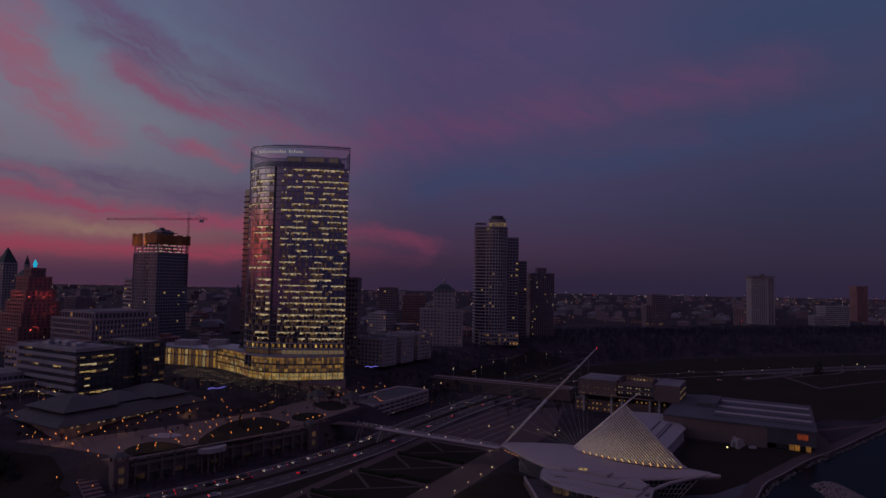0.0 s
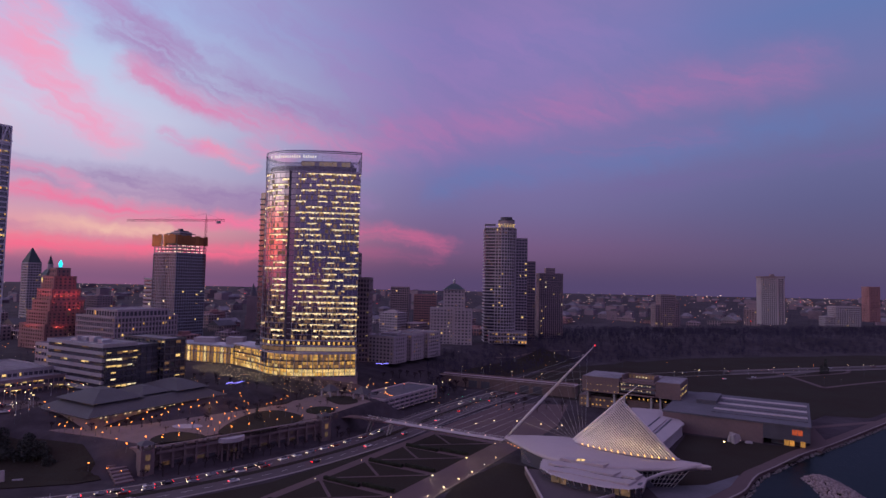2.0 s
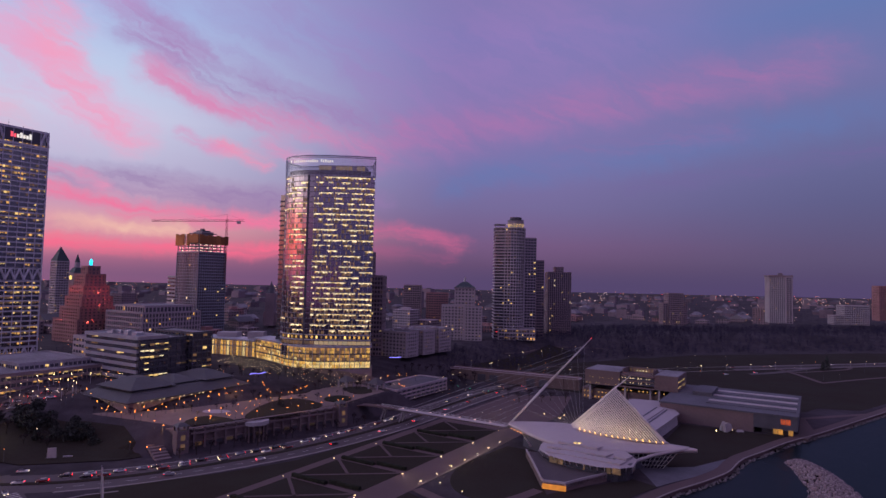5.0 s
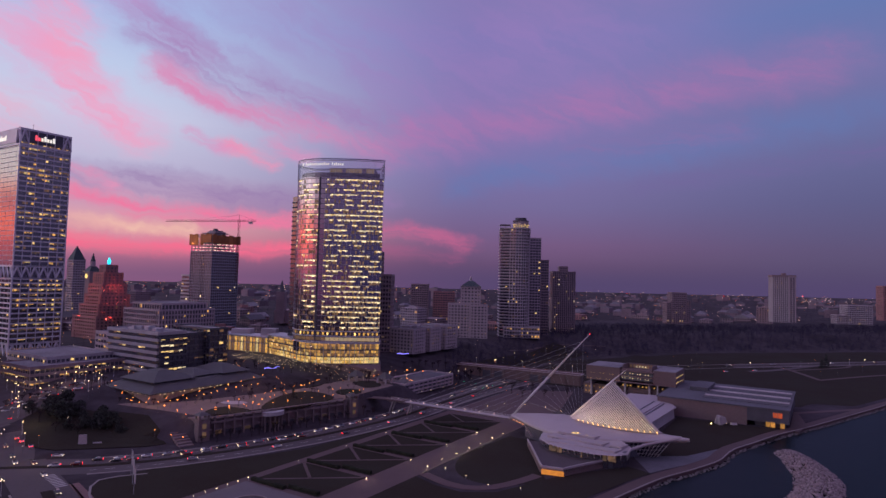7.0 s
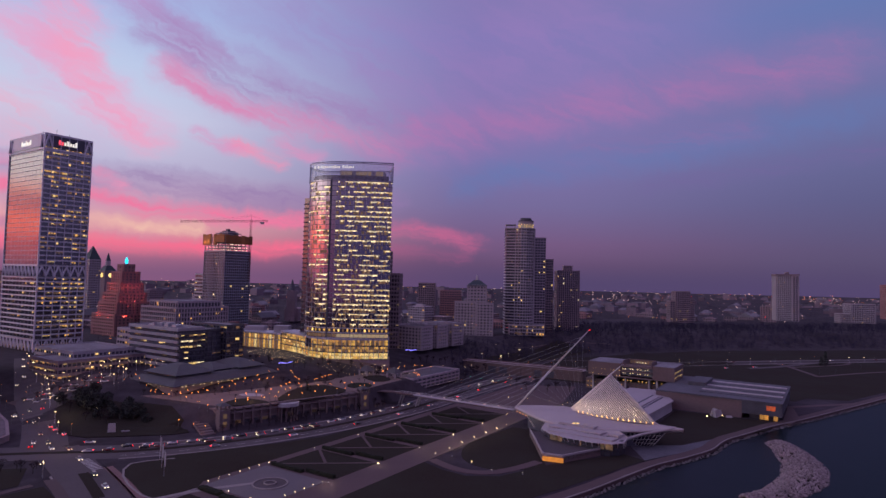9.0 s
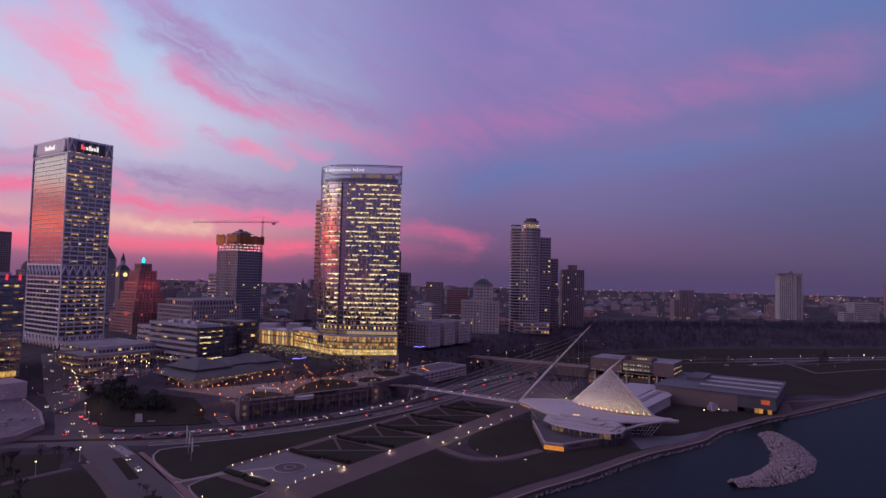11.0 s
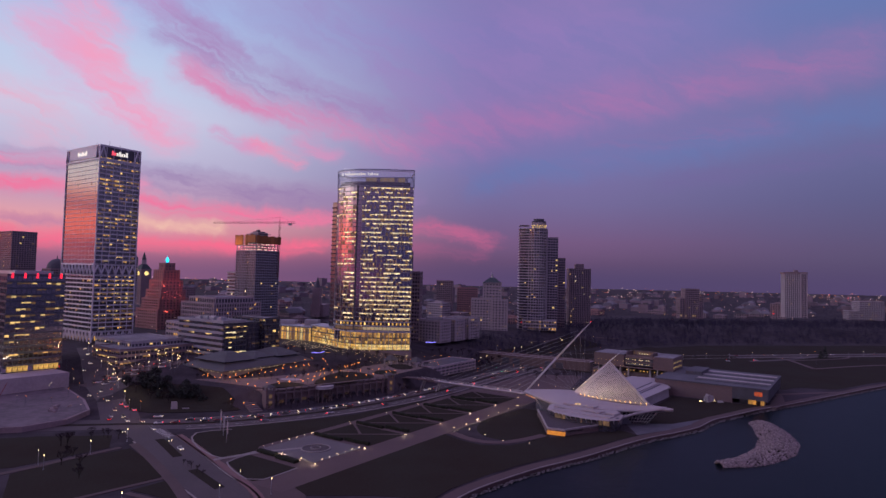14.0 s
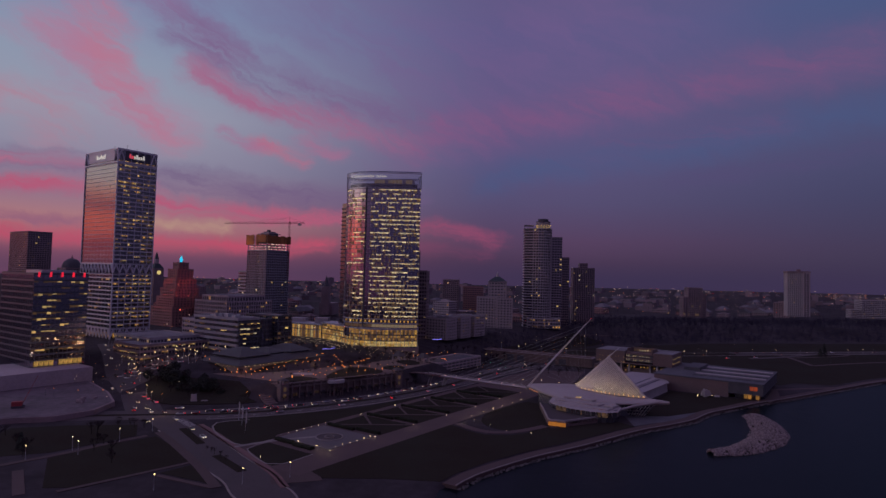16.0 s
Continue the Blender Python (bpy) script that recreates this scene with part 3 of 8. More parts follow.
# four squares with crossing hedges, a hedge between them, then the fountain court
for k in range(5):
    u0 = -158.6 + 32.4 * k
    flat("lawn", [(-38.5, u0 + 1.6), (-1.8, u0 + 1.6), (-1.8, u0 + 30.8), (-38.5, u0 + 30.8)], 0.16, GRASS, "square garden lawn crossed by paths", "lawn")
    bm = bmesh.new()
    for a, b in (((-38, u0 + 2), (-3, u0 + 30.4)), ((-38, u0 + 30.4), (-20, u0 + 16))):
        d = Vector((b[0] - a[0], b[1] - a[1]))
        n = Vector((-d.y, d.x)).normalized() * 0.7
        prism(bm, [(a[0] - n.x, a[1] - n.y), (b[0] - n.x, b[1] - n.y), (b[0] + n.x, b[1] + n.y), (a[0] + n.x, a[1] + n.y)], 0.05, 0.2)
    solid("garden_path", bm, PAVING, "narrow pale diagonal garden paths", "path", GRID, kind="structure")


def hedge(v0, u0, v1, u1, w=1.6, h=1.5):
    """A clipped hedge with an uneven leafy skin."""
    L = math.hypot(v1 - v0, u1 - u0)
    bm = bmesh.new()
    n = max(3, int(L / 1.2))
    rng = random.Random(int(v0 * 7 + u0 * 13))
    rings = []
    for i in range(n + 1):
        x = L * i / n
        j = lambda s=0.16: rng.uniform(-s, s)  # noqa: E731
        rings.append([bm.verts.new(p) for p in ((x, -w / 2 + j(), 0), (x, -w / 2 + j(), h * 0.7), (x + j(), -w / 3 + j(), h + j()), (x + j(), w / 3 + j(), h + j()), (x, w / 2 + j(), h * 0.7), (x, w / 2 + j(), 0))])
    for a, b in zip(rings, rings[1:]):
        for i in range(5):
            bm.faces.new((a[i], b[i], b[i + 1], a[i + 1]))
    bm.faces.new(rings[0])
    bm.faces.new(rings[-1][::-1])
    return solid("hedge", bm, HEDGE, "dark clipped garden hedge", "hedge", GRID @ pose(v0, u0, 0.1, 0, 0, math.degrees(math.atan2(u1 - u0, v1 - v0))), "garden hedges")


for k in range(6):
    u0 = -158.6 + 32.4 * k
    if k < 5:
        hedge(-38, u0 + 0.6, -19, u0 + 0.6, 2.0)
        hedge(-19, u0 + 3.4, -3, u0 + 3.4, 1.6)
hedge(-36, -196, -24, -196, 3.0)
hedge(-22, -197, -9, -197, 3.0)

flat("pavement", [(-39, -192), (-3, -192), (-3, -160.5), (-39, -160.5)], 0.2, mat("grey_slab", (0.1, 0.084, 0.094), 0.7, 0, 0.15, 0.7, 0.05, 0.1), "grey slab court round the fountain", "court")
fountain = thing("fountain", "round stone fountain basin, dry, in the paved court", "fountain", at(-19, -176, 0.2))
for nm, r0, r1, h, mm in (("outer_ring", 7.2, 6.6, 0.35, KERB), ("inner_ring", 2.6, 2.2, 0.6, KERB)):
    bm = bmesh.new()
    o, i2 = arc(0, 0, r0, r0, 0, 360, 32)[:-1], arc(0, 0, r1, r1, 0, 360, 32)[:-1]
    for j in range(32):
        k = (j + 1) % 32
        prism(bm, [o[j], o[k], i2[k], i2[j]], 0, h)
    part(nm, bm, mm, fountain)
bm = bmesh.new()
prism(bm, arc(0, 0, 6.6, 6.6, 0, 360, 32)[:-1], 0, 0.12)
part("basin_floor", bm, ASPHALT, fountain)
flat("pavement", [vu(-114, 165), vu(-106, 154), vu(-86, 130), (14, -240), (26, -224), (14, -215), (14, -198), (-44, -198)], 0.112, PAVING, "pale paving at the head of the great walk", "pavement")
bm = bmesh.new()
ribbon_mesh(bm, [wpt(v, u) for v, u in [(15, -108), (26, -112), (38, -113), (48, -106), (54, -92), (57, -80)]], 5.0, 0.22)
solid("park_path", bm, PAVING, "pale curved path round the oval lawn", "path", kind="structure")
bm = bmesh.new()
edge = [(-100.8, 175.7), (-112.1, 163.4), (-129.7, 177.6), (-137, 187), (-141.5, 195), (-143, 203), (-138, 208), (-128, 213)]
ribbon_mesh(bm, edge, 0.9, 0.26)
ribbon_mesh(bm, [(-101.4, 170.2), (-106.7, 157.5), (-90, 137.5), (-83, 138), (-74, 154.1)], 0.7, 0.26)
ribbon_mesh(bm, [(-114, 160), (-98, 174.5), (-70, 190)], 2.4, 0.24)
solid("kerb", bm, KERB, "pale stone edging round the corner lawns", "kerb", kind="structure")
ribbon("cycle_path", [(-150, 197.8), (-136.1, 184), (-110.1, 156.2), (-84.1, 127.8), (-72, 110)], 3.6, REDPAVE, 0.22, "reddish paved path beside the lawns", "path")
drape("lawn", [(-206, 246), (-188, 241), (-150, 252), (-142, 258), (-162, 278), (-188, 286), (-222, 290), (-226, 272)], GRASS, 0.35, "dark sloping lawn round the trees on the corner", "lawn")
drape("parking_lot", [(-276, 300), (-252, 286), (-218, 312), (-212, 330), (-240, 336)], PAVING, 0.12, "pale paved parking lot between the offices", "parking lot")
drape("pavement", [(-100, 424), (-60, 414), (-34, 392), (-36, 440), (-70, 448), (-120, 440)], PAVING, 0.1, "paved street before the glass tower", "pavement")
drape("lawn", [(20, 560), (60, 560), (160, 690), (120, 710)], GRASS, 0.12, "dark sloping park lawn on the bluff", "lawn")


# ---- tall buildings ----


def windows(parent, slots, material, singles=40, name="window"):
    """Lit panes at (matrix, width, height); the first ones are parts of their own, the rest one part."""
    for m, w, h in slots[:singles]:
        part(name, shared_box(name, w, 0.08, h, material), None, parent, m=m)
    rest = slots[singles:]
    if rest:
        bm = bmesh.new()
        for m, w, h in rest:
            box(bm, -w / 2, w / 2, -0.04, 0.04, 0, h, m)
        tagged(part("far_" + name, bm, material, parent), kind="stuff")


def sides(x0, x1, y0, y1, which="SE"):
    """The faces of a block: a start, the way along it, its outward turn and its length."""
    all4 = {"S": (Vector((x0, y0, 0)), 0, x1 - x0), "E": (Vector((x1, y0, 0)), 90, y1 - y0), "N": (Vector((x1, y1, 0)), 180, x1 - x0), "W": (Vector((x0, y1, 0)), 270, y1 - y0)}
    return [all4[c] for c in which]


def block(parent, x0, x1, y0, y1, z0, z1, floors, bay=3.2, wall=CONCRETE, glass=GLASS_DARK, band=0.4, pier=0.5, depth=0.35, share=0.3, mats=None, seed=1, singles=20, split=True, parapet=1.0, roof=ROOF, which="SE", runs=1, skip=None, strip=False):
    """A storeyed block: glass core, a proud band for each floor, piers, lit panes and a roof with a parapet."""
    rng = random.Random(seed)
    mats = mats or [WARM, AMBER]
    d, fh = depth, (z1 - z0) / floors
    bm = bmesh.new()
    box(bm, x0 + d, x1 - d, y0 + d, y1 - d, z0, z1)
    part("glazing", bm, glass, parent)
    joined = bmesh.new()
    for k in range(floors + 1):
        b = fh * band
        lo, hi = (z0 + k * fh - b * 0.6, z0 + k * fh + b * 0.4) if k else (z0, z0 + b * 0.4)
        if k == floors:
            hi = z1 + parapet
        q = bmesh.new() if split else joined
        box(q, x0, x1, y0, y0 + d, lo, hi)
        box(q, x0, x1, y1 - d, y1, lo, hi)
        box(q, x0, x0 + d, y0 + d, y1 - d, lo, hi)
        box(q, x1 - d, x1, y0 + d, y1 - d, lo, hi)
        if split:
            part("floor_band", q, wall, parent)
    slots = {m.name: [] for m in mats}
    for start, turn, length in sides(x0, x1, y0, y1, "SENW"):
        r = Matrix.Translation(start) @ pose(0, 0, 0, 0, 0, turn)
        n = max(1, round(length / bay))
        w = length / n
        seen = turn in [t for _, t, _ in sides(x0, x1, y0, y1, which)]
        if pier:
            for i in range(n + 1):
                px = min(max(i * w, pier / 2), length - pier / 2)
                if split and seen:
                    part("pier", shared_box("pier", pier, d, z1 - z0, wall), None, parent, m=r @ pose(px, d / 2 - 0.02, z0))
                else:
                    box(joined, px - pier / 2, px + pier / 2, 0.01, d, z0, z1, r)
        if not seen:
            continue
        for k in range(floors):
            if skip and k in skip:
                continue
            busy = share * rng.choice((0.35, 0.8, 1.0, 1.3, 1.9))
            on = False
            for i in range(n):
                if runs > 1 and i % runs:
                    pass
                else:
                    on = rng.random() < busy
                if on and rng.random() < 0.88:
                    hh = fh * (1 - band) * rng.choice((0.35, 0.5, 0.7, 0.9))
                    top = z0 + (k + 1) * fh - fh * band * 0.6
                    ww = (w - pier) * rng.choice((0.35, 0.6, 0.85, 0.96))
                    if strip:
                        hh, ww = fh * (1 - band) * rng.choice((0.25, 0.32, 0.5)), (w - pier) * 0.98
                    slots[rng.choice(mats).name].append((r @ pose(i * w + w / 2 + rng.uniform(-1, 1) * (w - pier - ww) / 2, d - 0.05, top - hh), ww, hh))
    if len(joined.verts):
        tagged(part("facade", joined, wall, parent), kind="stuff")
    else:
        joined.free()
    for m in mats:
        rng.shuffle(slots[m.name])
        windows(parent, slots[m.name], m, singles)
    bm = bmesh.new()
    box(bm, x0 + d, x1 - d, y0 + d, y1 - d, z1, z1 + 0.25)
    part("roof", bm, roof, parent)


def roof_units(parent, x0, x1, y0, y1, z, n, seed, material=ALU, top=2.6):
    rng = random.Random(seed)
    for _ in range(n):
        w, l, h = rng.uniform(2, 6), rng.uniform(2, 6), rng.uniform(1.0, top)
        cx, cy = rng.uniform(x0 + w, x1 - w), rng.uniform(y0 + l, y1 - l)
        bm = bmesh.new()
        box(bm, -w / 2, w / 2, -l / 2, l / 2, 0, h)
        box(bm, -w / 2 + 0.3, w / 2 - 0.3, -l / 2 + 0.3, l / 2 - 0.3, h, h + 0.3)
        part("roof_unit", bm, material, parent, m=pose(cx, cy, z))


# -- the curved glass tower with its lit lobby --
def curve3(a, c, b, n):
    return [((1 - t) ** 2 * a[0] + 2 * t * (1 - t) * c[0] + t * t * b[0], (1 - t) ** 2 * a[1] + 2 * t * (1 - t) * c[1] + t * t * b[1]) for t in (i / n for i in range(n + 1))]


def glass_tower():
    T = thing("glass_tower", "tall curved glass office tower, lit floors, mirror sky", "skyscraper", pose(-100, 450, 17))
    rng = random.Random(5)
    front = [(-35, 34), (-37.5, 28)] + curve3((-38.5, 24), (-37.5, -8), (-8, -9), 12) + curve3((-8, -9), (17, -10.6), (39.6, -4.6), 13)[1:]
    rear = [(37.2, 10), (31.5, 34), (-30, 40)]
    plan = front + rear
    Z = 166.5
    nfl, z_lo, z_hi = 30, 25.5, 149.5
    fh = (z_hi - z_lo) / nfl

    def shrink(pts, s):
        return [(x * s, 5 + (y - 5) * s) for x, y in pts]

    bm = bmesh.new()
    prism(bm, shrink(plan, 0.98), 8, z_hi + 1)
    part("core", bm, GLASS, T)
    # floor edges: slab with a proud spandrel
    for k in range(nfl + 1):
        z = z_lo + k * fh
        bm = bmesh.new()
        prism(bm, shrink(plan, 0.986), z - 0.42, z + 0.12)
        part("floor_band", bm, SPANDREL, T)
        bm = bmesh.new()
        prism(bm, shrink(plan, 0.994), z + 0.1, z + 0.22)
        part("sunshade", bm, ALU, T)
    # glass skin with mullions, pane by pane
    slots = {m: [] for m in (WARM, COOL, DIM)}
    inner = shrink(front, 0.984)
    for k in range(nfl):
        z = z_lo + k * fh
        level = rng.choice((0.72, 0.85, 0.93, 0.98))
        on = False
        for i in range(2, len(inner) - 1):
            a, b = Vector(inner[i]), Vector(inner[i + 1])
            d = b - a
            ang = math.degrees(math.atan2(d.y, d.x))
            if i == 13:
                continue
            n_ = 3 if i > 13 else 2
            for h in range(n_):
                c = a + d * ((h + 0.5) / n_)
                if rng.random() < 0.34:
                    on = rng.random() < level * (0.8 if i > 13 else 0.74 if i > 9 else 0.3 if i > 7 else 0.1)
                # the bright ceiling strip of a storey, with its dimmer room below
                if on:
                    hh = rng.choice((0.5, 0.7, 0.9, 1.1, 1.5))
                    slots[rng.choice((WARM, COOL, COOL, COOL))].append((pose(c.x, c.y, z + fh - 0.62 - hh, 0, 0, ang) @ pose(0, -0.04, 0), d.length / n_ * rng.choice((0.7, 0.97, 0.99)), hh))
                    if rng.random() < 0.4:
                        slots[DIM].append((pose(c.x, c.y, z + 0.4, 0, 0, ang) @ pose(0, -0.02, 0), d.length / n_ * 0.97, fh - 1.1 - hh))
                elif rng.random() < 0.22 and i > 7:
                    slots[DIM].append((pose(c.x, c.y, z + 0.5, 0, 0, ang) @ pose(0, -0.02, 0), d.length / n_ * 0.97, 2.6))
    for m, s in slots.items():
        rng.shuffle(s)
        windows(T, s, m, 100)
    for i in range(2, len(front)):
        x, y = shrink(front, 0.987)[i]
        bm = bmesh.new()
        w = 0.05 if i != 13 else 0.75
        box(bm, x - w, x + w, y - (0.06 if i != 13 else 0.3), y + 0.25, 8, z_hi + (14 if i != 13 else 1))
        part("mullion", bm, ALU if i != 13 else DARKMETAL, T)
    # crown: a glass screen above the roof, with its rails
    bm = bmesh.new()
    prism(bm, shrink(plan, 0.9), z_hi, z_hi + 5)
    part("roof_deck", bm, ROOF, T)
    bm = bmesh.new()
    box(bm, -8, 30, 4, 22, z_hi + 3, z_hi + 11)
    part("plant_room", bm, PALE, T)
    windows(T, [(pose(-6 + 3.4 * i, 3.9, z_hi + 5.4), 3.1, 4.8) for i in range(11) if i not in (3, 8)], PLANT_GLOW, 20, "plant_room_window")
    crown = shrink(plan, 1.0)
    bm = bmesh.new()
    n = len(crown)
    lo = [bm.verts.new((x, y, z_hi + 0.6)) for x, y in crown]
    hi = [bm.verts.new((x, y, Z)) for x, y in crown]
    for i in range(n):
        j = (i + 1) % n
        bm.faces.new((lo[i], lo[j], hi[j], hi[i]))
    part("glass_screen", bm, VEIL, T, "half-clear glass screen round the roof")
    for z in [z_hi + 1.2 * i for i in range(1, 14)]:
        bm = bmesh.new()
        o, q = shrink(plan, 1.002), shrink(plan, 0.994)
        for i in range(n):
            j = (i + 1) % n
            prism(bm, [o[i], o[j], q[j], q[i]], z, z + (0.06 if z < Z - 2.6 else 0.7))
        part("screen_rail", bm, ALU_BLUE if z > Z - 2.6 else ALU, T)
    # the lower rear wing that shows beside the front
    bm = bmesh.new()
    prism(bm, [(-45.5, 31), (-39, 28), (-30, 42), (-44, 50)], 0, 139)
    part("rear_wing", bm, GLASS_DARK, T)
    for k in range(32):
        bm = bmesh.new()
        prism(bm, [(-46, 30.6), (-38.8, 27.4), (-29.8, 42.4), (-44.4, 50.4)], 5 + k * 4.13, 6.1 + k * 4.13)
        part("floor_band", bm, DARKMETAL, T)
    # sign at the top: a bar for each letter
    px = -28.5
    for word in (1, 12, 6):
        for j in range(word):
            k = next(i for i in range(4, len(front)) if front[i + 1][0] > px)
            (ax, ay), (bx, by) = front[k], front[k + 1]
            py = ay + (by - ay) * (px - ax) / (bx - ax)
            bm = bmesh.new()
            box(bm, px - 0.36, px + 0.36, py - 0.9, py - 0.6, z_hi + 10.6, z_hi + (12.9 if j == 0 or (j * 5) % 7 == 3 else 12.2))
            part("sign_letter", bm, SIGN, T, "white letter bar")
            px += 1.72
        px += 1.7
    # the lobby: two tall glazed storeys that run on to the left as a lower hall
    lob = [(-131, 64), (-112, 60), (-66, 40), (-45, 19)] + curve3((-37, 10), (-22, -16), (2, -14), 8) + curve3((2, -14), (20, -12), (39.6, -4.6), 10)[1:] + [(37, 16), (32, 30), (-30, 40), (-60, 60)]
    lob2 = lob[2:]
    bm = bmesh.new()
    prism(bm, [(x * 0.97, 5 + (y - 5) * 0.97) for x, y in lob2], 0, 16)
    part("lobby_core", bm, GLASS_DARK, T)
    bm = bmesh.new()
    prism(bm, [(x * 1.03, 5 + (y - 5) * 1.03) for x, y in lob2], -12, -0.5)
    part("podium", bm, BROWN, T)
    for z, h in ((-0.6, 0.9), (5.2, 0.8), (10.5, 0.9), (15.8, 1.3), (21, 1.0), (25, 0.8)):
        bm = bmesh.new()
        prism(bm, [(x * 1.012, 5 + (y - 5) * 1.012) for x, y in lob2] if z < 16 else plan, z, z + h)
        part("lobby_slab", bm, ALU if z > 15 else DARKMETAL, T)
    body = [(x * 0.98, 5 + (y - 5) * 0.98) for x, y in lob2]
    count = 0
    for i in range(0, 21):
        a, b = Vector(body[i]), Vector(body[i + 1])
        d = b - a
        n = max(1, round(d.length / 2.3))
        ang = math.degrees(math.atan2(d.y, d.x))
        for j in range(n):
            c = a + d * ((j + 0.5) / n)
            for z, h in ((0.4, 2.3), (2.85, 2.3), (6.0, 2.1), (8.3, 2.2), (11.5, 1.9), (13.6, 2.1)):
                if i > 19 and z > 1:
                    continue
                if c.x > -14:
                    glow = rng.choice((LOBBY_PALE, LOBBY_PALE, LOBBY)) if z < 5 else rng.choice((LOBBY_DIM, LOBBY_DIM, DIM, DIM, LOBBY)) if z < 14 else DIM
                else:
                    glow = rng.choice((LOBBY, LOBBY_DIM, LOBBY_PALE, LOBBY_DIM) if z < 5 else (LOBBY, LOBBY_DIM, LOBBY_DIM, LOBBY_PALE, DIM) if z < 11 else (LOBBY_DIM, LOBBY_DIM, DIM, LOBBY))
                part("lobby_window", shared_box("lobby_window", d.length / n * 0.93, 0.1, h, glow), None, T, m=pose(c.x, c.y, z, 0, 0, ang))
        bm = bmesh.new()
        tube(bm, (a.x * 1.015, a.y - 0.5, -0.5), (a.x * 1.015, a.y - 0.5, 16), 0.25)
        part("lobby_column", bm, ALU, T)
    for i in range(7, len(inner) - 1):
        a, b = Vector(inner[i]), Vector(inner[min(i + 1, len(inner) - 1)])
        d = b - a
        if d.length < 0.1:
            continue
        c = (a + b) / 2
        ang = math.degrees(math.atan2(d.y, d.x))
        part("lobby_window", shared_box("lobby_window", d.length * 0.9, 0.1, 2.8, DIM if i < 15 else COOL_SOFT), None, T, m=pose(c.x, c.y - 0.25, 17.8, 0, 0, ang))
        part("lobby_window", shared_box("lobby_window", d.length * 0.4, 0.1, 2.2, LOBBY if rng.random() < 0.7 else SIGN_SOFT if i % 3 == 0 else DIM), None, T, m=pose(c.x, c.y - 0.25, 22.4, 0, 0, ang))
    # the hall to the left
    hall = thing("glazed_hall", "long low glazed hall, brightly lit, joined to the tower", "hall", pose(-100, 450, 17))
    p = [(-131, 72), (-118, 62), (-66, 41), (-58, 60), (-120, 88)]
    bm = bmesh.new()
    prism(bm, [(x, y + 1) for x, y in p], 0, 13.5)
    part("hall_body", bm, PALE, hall)
    bm = bmesh.new()
    prism(bm, [(x, y - 0.8) for x, y in p], 13.5, 14.6)
    part("hall_roof", bm, ALU, hall)
    for a, b, n in ((p[0], p[1], 5), (p[1], p[2], 16)):
        a, b = Vector(a), Vector(b)
        d = b - a
        ang = math.degrees(math.atan2(d.y, d.x))
        for j in range(n):
            c = a + d * ((j + 0.5) / n)
            for z, h in ((0.4, 7.4), (9.0, 3.9)):
                part("hall_window", shared_box("hall_window", d.length / n * 0.8, 0.3, h, (LOBBY, LOBBY_DIM, LOBBY_PALE, LOBBY_DIM, DIM)[j % 5]), None, hall, m=pose(c.x, c.y + 0.6, z, 0, 0, ang))
            q = a + d * (j / n)
            part("hall_pier", shared_box("hall_pier", 0.5, 0.9, 13.5, PALE), None, hall, m=pose(q.x, q.y + 0.3, 0, 0, 0, ang))
    for x, y, w, l, h in ((-100, 72, 18, 12, 4), (-70, 58, 14, 10, 6)):
        bm = bmesh.new()
        box(bm, x - w / 2, x + w / 2, y - l / 2, y + l / 2, 13.5, 14.6 + h)
        part("roof_house", bm, PALE, hall)


ALU_BLUE = mat("blue_grey_metal", (0.1, 0.11, 0.15), 0.4, 0.6, 0.2, 1.0, 0.05, 0.05)
PLANT_GLOW = lit("plant_room_glow", (206, 178, 148), 0.3, 0.5, 0.3)
SPANDREL = mat("spandrel_glass", (0.2, 0.19, 0.23), 0.25, 0.6, 0.15, 0.5, 0.05, 0.03)
COOL_SOFT = lit("blind_glow", (200, 180, 150), 0.55, 0.2, 0.2)
LOBBY_PALE = lit("lobby_pale", (255, 222, 150), 0.8, 0.6, 1.1, 0.8)
LOBBY_DIM = lit("lobby_dim", (240, 186, 112), 0.42, 0.6, 1.0, 0.5)
SIGN_SOFT = lit("hall_lamp_glow", (255, 215, 130), 1.6, 0.4, 0.3)


def veil_material():
    m = bpy.data.materials.new("glass_veil")
    m.use_nodes = True
    N = Nodes(m.node_tree)
    a, b = N.add("ShaderNodeBsdfTransparent"), N.add("ShaderNodeBsdfGlossy")
    a.inputs[0].default_value = (0.87, 0.88, 0.92, 1)
    b.inputs[0].default_value = (0.6, 0.62, 0.7, 1)
    b.inputs["Roughness"].default_value = 0.08
    s = N.add("ShaderNodeMixShader")
    s.inputs[0].default_value = 0.14
    N.put(s.inputs[1], a.outputs[0])
    N.put(s.inputs[2], b.outputs[0])
    N.put(N.add("ShaderNodeOutputMaterial").inputs[0], s.outputs[0])
    return m


VEIL = veil_material()
glass_tower()


